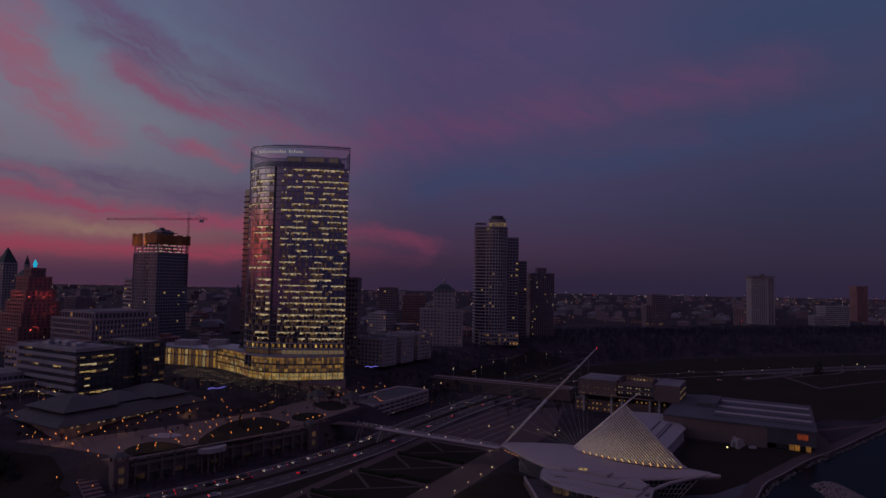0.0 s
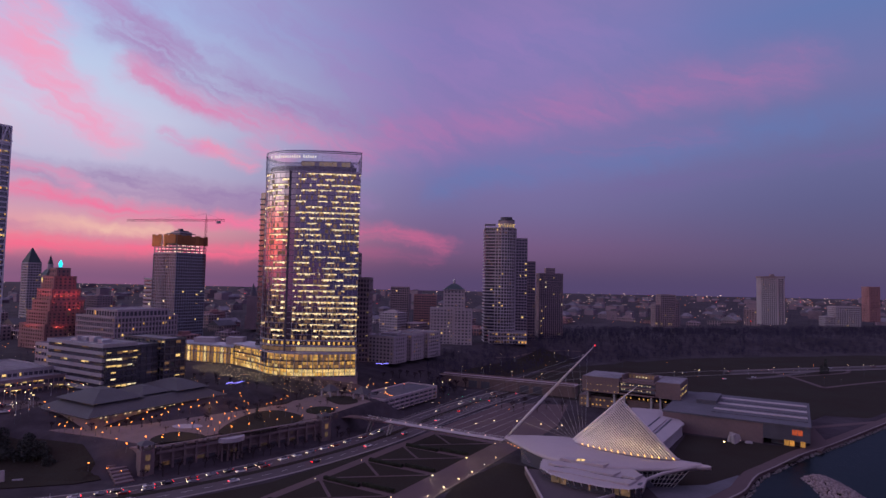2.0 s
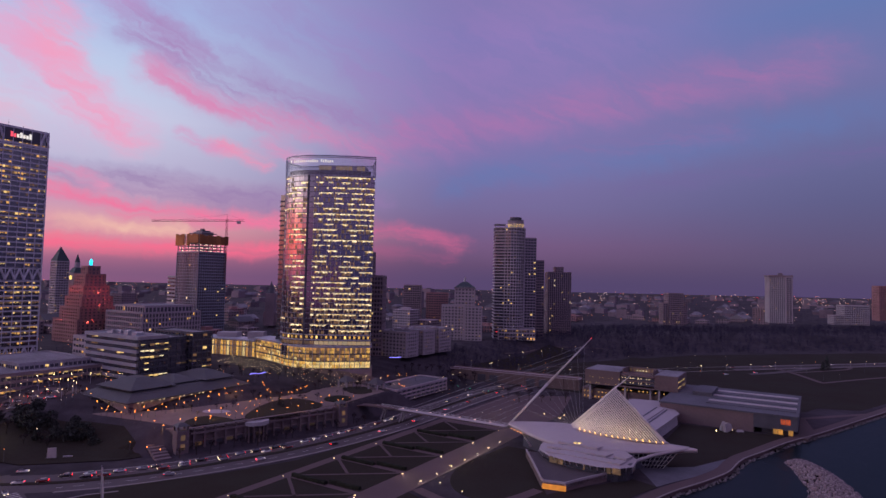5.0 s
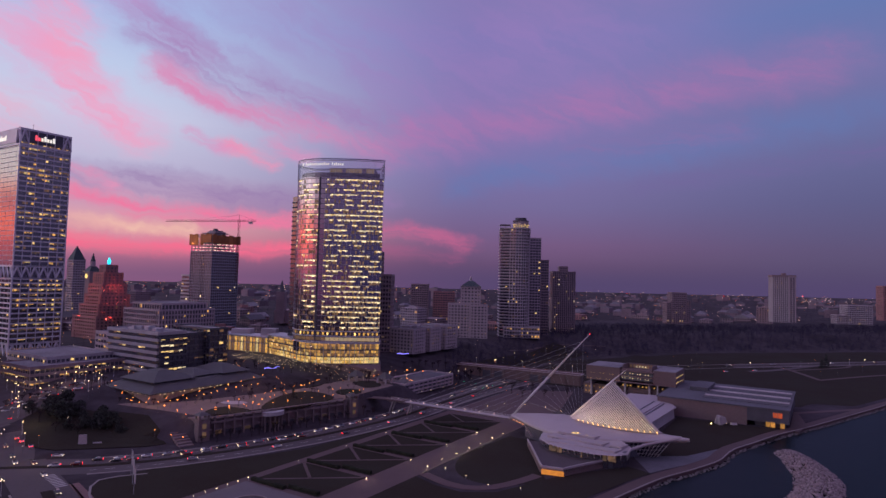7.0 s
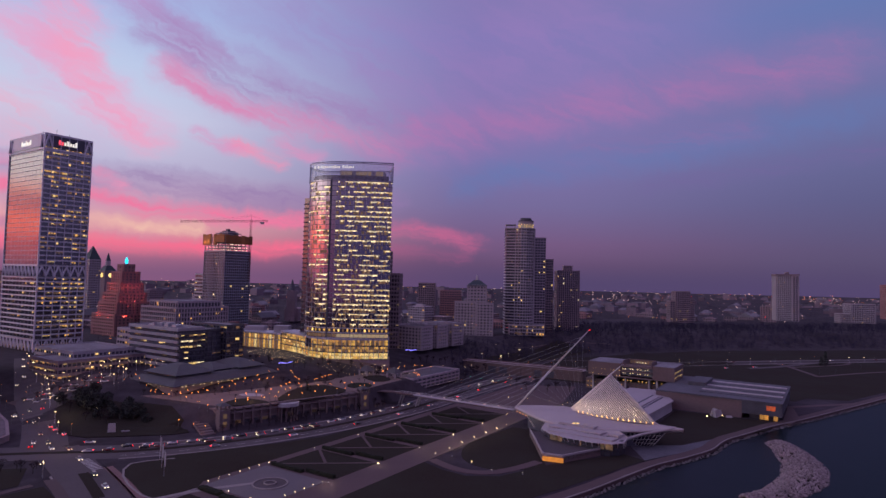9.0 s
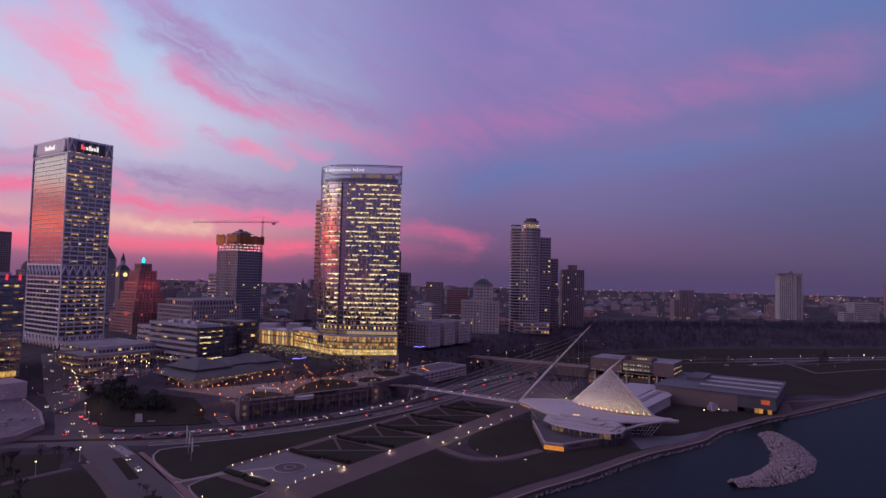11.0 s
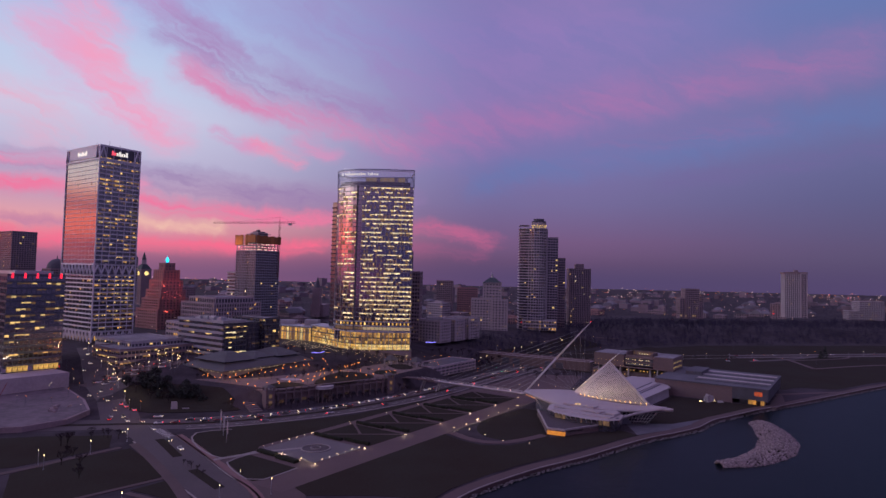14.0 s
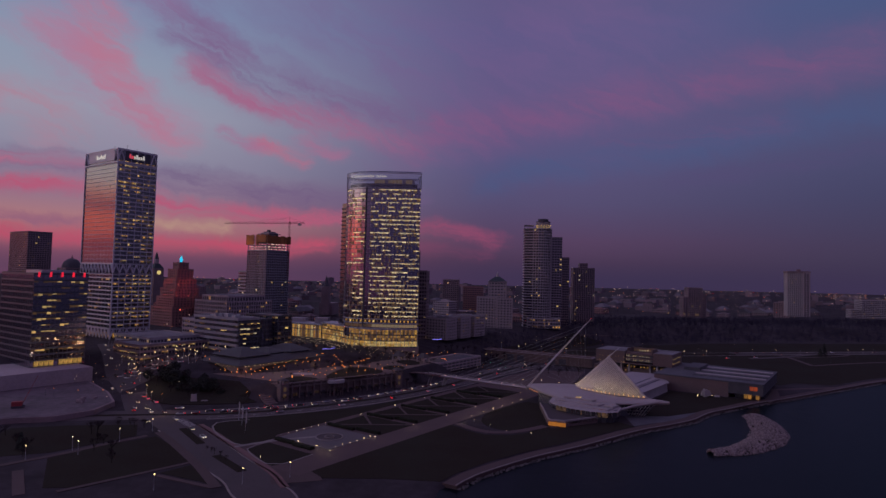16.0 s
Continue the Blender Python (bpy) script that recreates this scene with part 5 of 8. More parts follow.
    loft(bm, [[(-76 + i * 8, -2.6, 7.6), (-76 + i * 8, -1.2, 6.5), (-76 + i * 8, 1.2, 6.5), (-76 + i * 8, 2.6, 7.6), (-76 + i * 8, -2.6, 7.6)] for i in range(12)])
    part("deck", bm, WHITE, B)
    for s in (-1, 1):
        bm = bmesh.new()
        for z in (8.1, 8.6):
            tube(bm, (-76, s * 2.55, z), (12, s * 2.55, z), 0.06, n=4)
        part("handrail", bm, WHITE_STEEL, B)
        for i in range(30):
            part("baluster", shared_box("baluster", 0.12, 0.12, 1.1, WHITE_STEEL), None, B, m=pose(-75 + i * 3, s * 2.55, 7.55))
    for i in range(8):
        bm = bmesh.new()
        box(bm, -70 + i * 10, -69.3 + i * 10, 2.35, 2.5, 7.7, 8.0)
        part("deck_lamp", bm, LAMP_PINK, B)
    for x in (-74, -60):
        bm = bmesh.new()
        tube(bm, (x, -1.5, -1), (x + 3, -1.5, 6.6), 0.4, 0.6)
        tube(bm, (x, 1.5, -1), (x + 3, 1.5, 6.6), 0.4, 0.6)
        part("pier", bm, WHITE, B)

    # gallery roof towards the older wing
    G = thing("museum_gallery", "long white gallery roof with dark skylight slots", "gallery", MUSEUM)
    rp = [(62, 16), (80, 40), (82.5, 98), (68, 122), (50, 112), (46, 60), (52, 20)]
    bm = bmesh.new()
    prism(bm, rp, -0.5, 6.2, [(x * 0.98 + 1.2, y) for x, y in rp])
    part("gallery_body", bm, CONCRETE, G)
    bm = bmesh.new()
    slope = lambda x: 10.2 - (x - 46) * 0.083  # noqa: E731
    vr = loft(bm, [[(xw, y, 6.3), (xw, y, slope(xw)), ((xw + xe) / 2, y, slope((xw + xe) / 2) + 0.4), (xe, y, slope(xe)), (xe, y, 6.3), (xw, y, 6.3)] for y, xw, xe in ((17, 52, 63), (40, 48.5, 81), (60, 45.5, 82), (98, 48.5, 83.5), (113, 50, 75.5), (123, 65, 69))])
    bm.faces.new(vr[0][:5])
    bm.faces.new(vr[-1][:5][::-1])
    part("gallery_roof", bm, WHITE, G)
    for x0, x1, z0, z1 in ((73.8, 74.6, 8.0, 7.9), (67.4, 68.2, 8.6, 8.5)):
        bm = bmesh.new()
        prism(bm, [(x0, 36), (x1, 40), (x1 + 1.5, 100), (x0 + 1.5, 100)], 7.0, [z0 + 0.25, z1 + 0.2, z1 + 0.25, z0 + 0.3])
        part("roof_slot", bm, DARKMETAL, G)
    bm = bmesh.new()
    prism(bm, [(69.5, 40), (72.5, 42), (74, 98), (70.5, 100)], 7.0, [9.2, 8.9, 8.7, 9.0])
    part("roof_plate", bm, WHITE, G)


def spot(name, loc, aim, power, colour, size=60, radius=0.3):
    L = bpy.data.lights.new(name, "SPOT")
    L.energy, L.color, L.spot_size, L.spot_blend, L.shadow_soft_size = power, colour, radians(size), 0.6, radius
    ob = new(name, L)
    ob.matrix_world = look(loc, aim)
    return tagged(ob, "lamp that lights what stands beside it", "lamp")


TERRACE_BRICK = mat("terrace_brick", (0.13, 0.09, 0.09), 0.85, 0, 0.2, 0.8, 0.05, 0.15)
# orange light on the terrace wall, put into the wall surface as emission
ORANGE = lit("orange_glow", (255, 162, 62), 0.6, 0.1, 0.25, 0.4)
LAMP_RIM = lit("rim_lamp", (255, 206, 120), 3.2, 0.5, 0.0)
LAMP_PINK = lit("deck_lamp", (255, 220, 220), 2.0, 0.3, 0.0)
LAMP_AMBER_SOFT = lit("entrance_lamp", (255, 170, 120), 1.2, 0.5, 0.0)
CABLE = mat("cable_steel", (0.3, 0.3, 0.32), 0.5, 0.3, 0.1, 2.0, 0.1, 0.0)
museum()
for k in range(13):
    t = 0.04 + 0.073 * k
    y = -(6.4 * math.sin(math.pi * min(1, 0.16 + 0.84 * t)) ** 0.8 + 2.1)
    spot("rim_spotlight", MUSEUM @ Vector((53.2 + 43.4 * t, y, 13.7 - 1.2 * t)), MUSEUM @ Vector((51.4 + 41 * t, y * 0.5, 16.0)), 1500, (1.0, 0.68, 0.32), 78, 0.25)

# the older brick wing and the raised memorial block
DIM_AMBER = lit("dim_amber_room", (255, 180, 80), 0.5)
O = thing("old_museum_wing", "long low brown museum wing, flat striped roof, lit corner", "museum", at(0, 0))
bm = bmesh.new()
box(bm, 70, 124, 91, 172, -0.5, 11.2)
part("wall", bm, mat("old_wing_stone", (0.15, 0.102, 0.104), 0.85, 0, 0.12, 0.8, 0.05, 0.15), O)
bm = bmesh.new()
box(bm, 124, 147, 91, 172, 3.2, 11.2)
part("dark_wing", bm, DARKMETAL, O)
bm = bmesh.new()
box(bm, 128, 145, 95, 168, -0.5, 3.3)
part("glazed_base", bm, GLASS_DARK, O)
bm = bmesh.new()
box(bm, 69.5, 147.6, 90.4, 172.6, 11.2, 12.0)
part("roof", bm, ROOF_DARK, O)
for k in range(6):
    bm = bmesh.new()
    box(bm, 96, 146, 103 + k * 10.5, 106.5 + k * 10.5, 12.0, 12.5)
    part("roof_strip", bm, PALE if k % 2 else ROOF_DARK, O)
bm = bmesh.new()
box(bm, 84, 96, 128, 160, 12.0, 14.6)
part("roof_house", bm, ROOF_DARK, O)
windows(O, [(pose(133 + 2.6 * i, 90.9, 0.6), 2.3, 3.0) for i in range(5) if i % 3], DIM_AMBER, 9)
windows(O, [(pose(139.5 + 2.6 * i, 90.9, 6.6), 2.4, 3.0) for i in range(2)], lit("orange_room", (255, 110, 50), 0.4), 9)
bm = bmesh.new()
prism(bm, [(147, 91), (152, 88), (156, 110), (150, 150), (147, 150)], -0.5, 0.5)
part("steps", bm, PAVING, O)

W = thing("memorial_building", "raised square memorial block round an open court", "memorial", at(8, 128, 8))
BRICK = mat("memorial_stone", (0.135, 0.095, 0.094), 0.85, 0, 0.15, 0.8, 0.05, 0.15)
for x0, x1, y0, y1 in ((0, 26, 0, 30), (50, 66, 2, 34), (26, 50, 20, 34)):
    bm = bmesh.new()
    box(bm, x0, x1, y0, y1, 4, 14.5)
    part("block", bm, BRICK, W)
    bm = bmesh.new()
    box(bm, x0 + 0.5, x1 - 0.5, y0 + 0.5, y1 - 0.5, 14.5, 14.8)
    part("roof", bm, ROOF, W)
for z in (6.0, 9.6):
    bm = bmesh.new()
    box(bm, 26, 50, 2, 20, z, z + 2.6)
    part("court_wall", bm, GLASS_DARK, W)
for z in (4, 8.6, 12.4):
    bm = bmesh.new()
    box(bm, 26, 50, 0.5, 20, z, z + 0.9)
    part("court_slab", bm, BRICK, W)
for x0, x1, y0, y1 in ((27, 49, 18.6, 19.4), (27, 27.8, 4, 18.6), (48.2, 49, 4, 18.6)):
    bm = bmesh.new()
    box(bm, x0, x1, y0, y1, 13.3, 17.0)
    part("court_wall", bm, BRICK, W)
bm = bmesh.new()
box(bm, 27, 49, 3.2, 4.0, 13.3, 14.4)
part("court_parapet", bm, BRICK, W)
windows(W, [(pose(1.5 + 2.4 * i, -0.1, z), 0.5, 0.5) for i in range(11) for z in (5.0, 9.0) if (i * 5 + int(z)) % 3], WARM, 30)
windows(W, [(pose(27.5 + 1.9 * i, 1.9, z), 0.55, 0.6) for i in range(12) for z in (7.2, 10.6) if (i * 7 + int(z)) % 3], COOL, 30)
windows(W, [(Matrix.Translation((66.05, 0, 0)) @ pose(0, 4 + 3.4 * i, z, 0, 0, 90), 0.8, 0.9) for i in range(8) for z in (6.4, 10.2)], WARM, 30)
windows(W, [(pose(29.5 + 2.6 * i, 18.5, 13.6), 1.1, 2.6) for i in range(7)], DIM, 9)
windows(W, [(pose(34 + 2.2 * i, 18.4, 14), 0.7, 0.9) for i in range(4)], COOL, 9)
for x in (3, 22, 29, 47, 53, 63):
    bm = bmesh.new()
    box(bm, x - 0.7, x + 0.7, 3, 30, -9, 4, taper=0.1)
    part("leg", bm, CONCRETE, W)
bm = bmesh.new()
box(bm, -4, 70, 6, 34, -9, 0)
part("podium", bm, BRICK, W)
windows(W, [(pose(-2 + 2.7 * i, 5.95, z), 1.0, 0.9) for i in range(12) for z in (-6.5, -3) if (i * 5 + int(z)) % 4], AMBER, 30)
windows(W, [(pose(24 + 2.9 * i, 5.95, 0.8), 1.0, 0.9) for i in range(14) if i % 4], AMBER, 30)


# ---- the city behind ----
def facing(x, y, z=None):
    return pose(x, y, height(x, y) - 0.5 if z is None else z)


def round_apartment_tower():
    T = thing("apartment_tower", "tall pale balconied apartment tower with a round crown", "apartment tower", facing(72.5, 728, 17))
    plan = [(-19.5, -6), (-7, -10), (0, -13), (7, -13.5), (13, -11), (17.5, -6), (19.5, 1), (19.5, 24), (-19.5, 24)]
    core = [(x * 0.94, 4 + (y - 4) * 0.94) for x, y in plan]
    bm = bmesh.new()
    prism(bm, core, 0, 137)
    part("glazing", bm, GLASS_DARK, T)
    n, fh = 36, 136 / 36
    for k in range(n + 1):
        bm = bmesh.new()
        prism(bm, plan, k * fh - 0.1, k * fh + 1.15)
        part("floor_band", bm, PALE, T)
    for a, b in zip(plan[:7], plan[1:8]):
        m = max(1, round(math.dist(a, b) / 3.4))
        for j in range(m):
            x, y = a[0] + (b[0] - a[0]) * j / m, a[1] + (b[1] - a[1]) * j / m
            if x < -9:
                continue
            part("pier", shared_box("pier", 0.9, 0.9, 136, PALE), None, T, m=pose(x * 0.975, 4 + (y - 4) * 0.975, 0))
    rng = random.Random(9)
    slots = {WARM: [], DIM: []}
    for a, b in zip(core[:7], core[1:8]):
        d = Vector(b) - Vector(a)
        ang = math.degrees(math.atan2(d.y, d.x))
        m = max(1, round(d.length / 3.4))
        for j in range(m):
            for k in range(n):
                if rng.random() < 0.045:
                    c = Vector(a) + d * ((j + 0.5) / m)
                    slots[rng.choice((WARM, DIM, DIM))].append((pose(c.x, c.y - 0.1, k * fh + 1.3, 0, 0, ang), 1.6, 1.6))
    for m, s in slots.items():
        windows(T, s, m, 40)
    bm = bmesh.new()
    prism(bm, arc(7, 2, 9.3, 9.3, 0, 360, 24)[:-1], 134, 147)
    part("crown", bm, TAN, T)
    for i in range(14):
        a = radians(180 + i * 13.8)
        part("crown_rib", shared_box("crown_rib", 0.7, 0.7, 9, PALE), None, T, m=pose(7 + 9.5 * math.cos(a), 2 + 9.5 * math.sin(a), 137))
    windows(T, [(pose(7 + 9.6 * math.cos(radians(a)), 2 + 9.6 * math.sin(radians(a)), 137.6, 0, 0, a + 90), 1.3, 3.2) for a in range(200, 345, 18)], WARM, 20, "crown_window")
    bm = bmesh.new()
    prism(bm, arc(7, 2, 7.2, 7.2, 0, 360, 24)[:-1], 147, 150.5)
    prism(bm, arc(7, 2, 9.9, 9.9, 0, 360, 24)[:-1], 146, 147.2)
    part("crown_cap", bm, ROOF_DARK, T)
    for a in range(190, 360, 21):
        part("crown_lamp", shared_box("crown_lamp", 0.7, 0.5, 0.7, SIGN_SOFT), None, T, m=pose(7 + 10.4 * math.cos(radians(a)), 2 + 10.4 * math.sin(radians(a)), 141, 0, 0, a + 90))
    for x in (-19, -13, -7):
        part("trellis_post", shared_box("trellis_post", 0.6, 0.6, 4, PALE), None, T, m=pose(x, -5 - (x + 19) * 0.3, 137))
    bm = bmesh.new()
    box(bm, -19.5, -6.5, -8.5, 10, 140.6, 141.4)
    part("trellis", bm, PALE, T)
    block(T, -14, 30, -24, 0, 0, 13, 3, 3.4, PALE, GLASS_DARK, 0.35, 0.7, 0.5, 0.7, [WARM, AMBER, DIM], 3, 30)


round_apartment_tower()
S = lambda **k: k  # noqa: E731
tower("apartment_slab", "tall dark apartment slab behind the round tower", facing(99, 760, 17), [S(box=(-11, 11, 0, 24, 0, 127), floors=34, bay=3.6, wall=TAN, band=0.34, pier=0.7, share=0.04, mats=[WARM, DIM], seed=41, split=False, singles=10)])
tower("apartment_slab", "narrow dark apartment slab of lesser height", facing(114, 764, 17), [S(box=(-5, 7, 0, 20, 0, 98), floors=27, bay=3.4, wall=BROWN, band=0.34, pier=0.6, share=0.04, mats=[WARM, DIM], seed=42, split=False, singles=6)])
tower("apartment_tower", "dark brown ribbed apartment tower with a roof house", facing(147.5, 800, 17), [
    S(box=(-16, 16, 0, 28, 0, 84), floors=26, bay=2.6, wall=BROWN, band=0.16, pier=1.1, depth=0.6, share=0.06, mats=[WARM, DIM, COOL], seed=43, split=False, singles=20),
    S(box=(-6, 6, 4, 18, 84, 91), floors=2, bay=4, wall=BROWN, band=0.7, pier=1, share=0, seed=1, split=False)])
def domed_block_extra(T):
    bm = bmesh.new()
    prism(bm, [(-0.8, -0.8), (25.4, -0.8), (25.4, 25), (-0.8, 25)], 61.4, 68.5, [(9, 9), (15.6, 9), (15.6, 15.6), (9, 15.6)])
    part("hip_roof", bm, GREENROOF, T)
    bm = bmesh.new()
    tube(bm, (12.3, 12.3, 68), (12.3, 12.3, 71.5), 1.6, 1.4, 8)
    tube(bm, (12.3, 12.3, 71.5), (12.3, 12.3, 74.5), 1.7, 0.3, 8)
    part("lantern", bm, PALE, T)
tower("apartment_house", "white terracotta apartment tower with a dark hipped roof", facing(4.4, 690, 17), [
    S(box=(0, 24.6, 0, 24.6, 30, 61.4), floors=8, bay=4.0, wall=CREAM, band=0.55, pier=2.0, depth=0.3, share=0.08, mats=[WARM, DIM], seed=51, singles=10),
    S(box=(-15, 12, -3, 24, 0, 40), floors=11, bay=4.0, wall=CREAM, band=0.55, pier=2.0, depth=0.3, share=0.08, mats=[WARM, DIM], seed=52, singles=10),
    S(box=(12, 33, -6, 24, 0, 39), floors=11, bay=4.0, wall=CREAM, band=0.55, pier=2.0, depth=0.3, share=0.1, mats=[WARM, DIM], seed=53, singles=10)], extra=domed_block_extra)
tower("apartment_house", "long pale brick apartment house with notched bays", GRID @ pose(*vu(-38, 512), 17), [
    S(box=(-34, 0, 0, 20, 0, 22), floors=7, bay=3.6, wall=CREAM, band=0.5, pier=1.7, depth=0.4, share=0.08, mats=[WARM, DIM], seed=61, singles=12),
    S(box=(-34, -6, 20, 28, 0, 21), floors=7, bay=3.6, wall=CREAM, band=0.5, pier=1.7, depth=0.4, share=0.06, seed=62),
    S(box=(-34, 0, 28, 48, 0, 22), floors=7, bay=3.6, wall=CREAM, band=0.5, pier=1.7, depth=0.4, share=0.08, seed=63),
    S(box=(-34, -6, 48, 56, 0, 21), floors=7, bay=3.6, wall=CREAM, band=0.5, pier=1.7, depth=0.4, share=0.06, seed=64),
    S(box=(-34, 0, 56, 78, 0, 22.5), floors=7, bay=3.6, wall=CREAM, band=0.5, pier=1.7, depth=0.4, share=0.08, seed=65)],
    extra=lambda T: roof_units(T, -30, -3, 4, 74, 22.6, 12, 4, PALE, 1.8))
tower("office_building", "dark stepped office building behind the glass tower", facing(-96, 520, 17), [
    S(box=(0, 24, 0, 30, 0, 94), floors=24, bay=3.0, wall=BROWN, band=0.4, pier=0.9, share=0.05, mats=[WARM, DIM], seed=71, singles=10),
    S(box=(24, 35, 3, 30, 0, 72), floors=18, bay=3.0, wall=BROWN, band=0.4, pier=0.9, share=0.07, mats=[WARM, DIM], seed=72, singles=10)])
tower("apartment_tower", "far square dark brick tower with lit roof rim", facing(-73, 900, 20), [S(box=(0, 27, 0, 25, 0, 58), floors=17, bay=3.2, wall=BROWN, band=0.4, pier=1.0, share=0.02, seed=73, split=False, singles=4)])
tower("office_building", "far long pink brick building", facing(-41, 960, 20), [S(box=(0, 36, 0, 25, 0, 46), floors=12, bay=4, wall=REDBRICK, band=0.5, pier=1.0, share=0.02, seed=74, split=False, singles=4)])
tower("apartment_tower", "pale slab apartment tower with corner balconies and dark roof edge", pose(576, 1040, 26, 0, 0, -12), [
    S(box=(-20, 6, 0, 26, 0, 80), floors=24, bay=3.2, wall=PALE, band=0.35, pier=1.3, depth=0.6, share=0.1, mats=[WARM, DIM], seed=75, split=False, singles=30),
    S(box=(6, 17, -1.5, 22, 0, 80), floors=24, bay=6, wall=TAN, band=0.35, pier=0.4, depth=1.4, share=0.04, mats=[DIM], seed=76, split=False),
    S(box=(-21, 18, -1, 27, 80, 82.2), floors=1, bay=9, wall=BROWN, band=0.9, pier=0.2, share=0, seed=1, split=False),
    S(box=(-2, 4, 8, 16, 82.2, 86), floors=1, bay=9, wall=BROWN, band=0.9, pier=0.2, share=0, seed=1, split=False)])
tower("apartment_tower", "stepped brown apartment house among bare trees", facing(360, 950, 24), [S(box=(-20, -12, 2, 22, 0, 34), floors=10, bay=3.2, wall=BROWN, band=0.4, pier=1.0, share=0.06, mats=[WARM, DIM], seed=177, split=False, singles=6), S(box=(12, 19, 2, 22, 0, 38), floors=11, bay=3.2, wall=BROWN, band=0.4, pier=1.0, share=0.06, mats=[WARM, DIM], seed=178, split=False, singles=6), S(box=(-12, 12, 0, 22, 0, 50), floors=15, bay=3.2, wall=BROWN, band=0.4, pier=1.0, share=0.07, mats=[WARM, DIM], seed=77, split=False, singles=10)])
tower("apartment_tower", "far brown brick tower on the shore", facing(866, 1200, 26), [S(box=(-11, 11, 0, 22, 0, 69), floors=20, bay=3.2, wall=REDBRICK, band=0.5, pier=1.6, share=0.02, seed=78, split=False, singles=3)])
tower("apartment_house", "pale stepped apartment house on the shore", facing(722, 1065, 24), [S(box=(-22, 22, 0, 24, 0, 34), floors=10, bay=3.2, wall=PALE, band=0.4, pier=1.0, share=0.06, seed=79, split=False, singles=10), S(box=(-40, -22, 2, 20, 0, 16), floors=5, bay=3.2, wall=PALE, band=0.4, pier=0.8, share=0.1, seed=80, split=False)])


def flame_building():
    T = thing("stepped_tower", "stepped red-lit brick tower with a glowing cyan flame", "office tower", GRID @ pose(*vu(-372, 590), 15))
    for s, z0, z1, f in ((23, 0, 24, 7), (19, 24, 36, 4), (16, 36, 46, 3), (13.5, 46, 57, 3), (10.5, 57, 69, 4), (6.5, 69, 77, 2)):
        block(T, -s, s, -s, s, z0, z1, f, 4.2, REDBRICK, GLASS_DARK, 0.45, 2.0, 0.5, 0.04, [DIM], s, 6, False, 1.4)
    bm = bmesh.new()
    prism(bm, arc(0, 0, 3, 3, 0, 360, 8)[:-1], 76, 79, arc(0, 0, 1.8, 1.8, 0, 360, 8)[:-1])
    part("lantern_base", bm, REDBRICK, T)
    bm = bmesh.new()
    tube(bm, (0, 0, 79), (0, 0, 82.5), 1.3, 1.9, 8)
    tube(bm, (0, 0, 82.5), (0, 0, 86), 1.9, 0.4, 8)
    part("flame", bm, CYAN, T, "glowing cyan flame lamp")
    for s, z in ((17, 34), (14, 50), (10.5, 63)):
        for dx, dy in ((0, -1), (1, 0)):
            for k in (-0.55, 0.55):
                p = T.matrix_world @ Vector((dx * (s + 11) + (k * s if not dx else 0), dy * (s + 11) + (k * s if not dy else 0), z - 12))
                q = T.matrix_world @ Vector((dx * s * 0.75 + (k * s if not dx else 0), dy * s * 0.75 + (k * s if not dy else 0), z + 4))
                spot("red_floodlight", p, q, 1900 if s < 12 else 1100, (1.0, 0.12, 0.09), 140, 0.8)


flame_building()




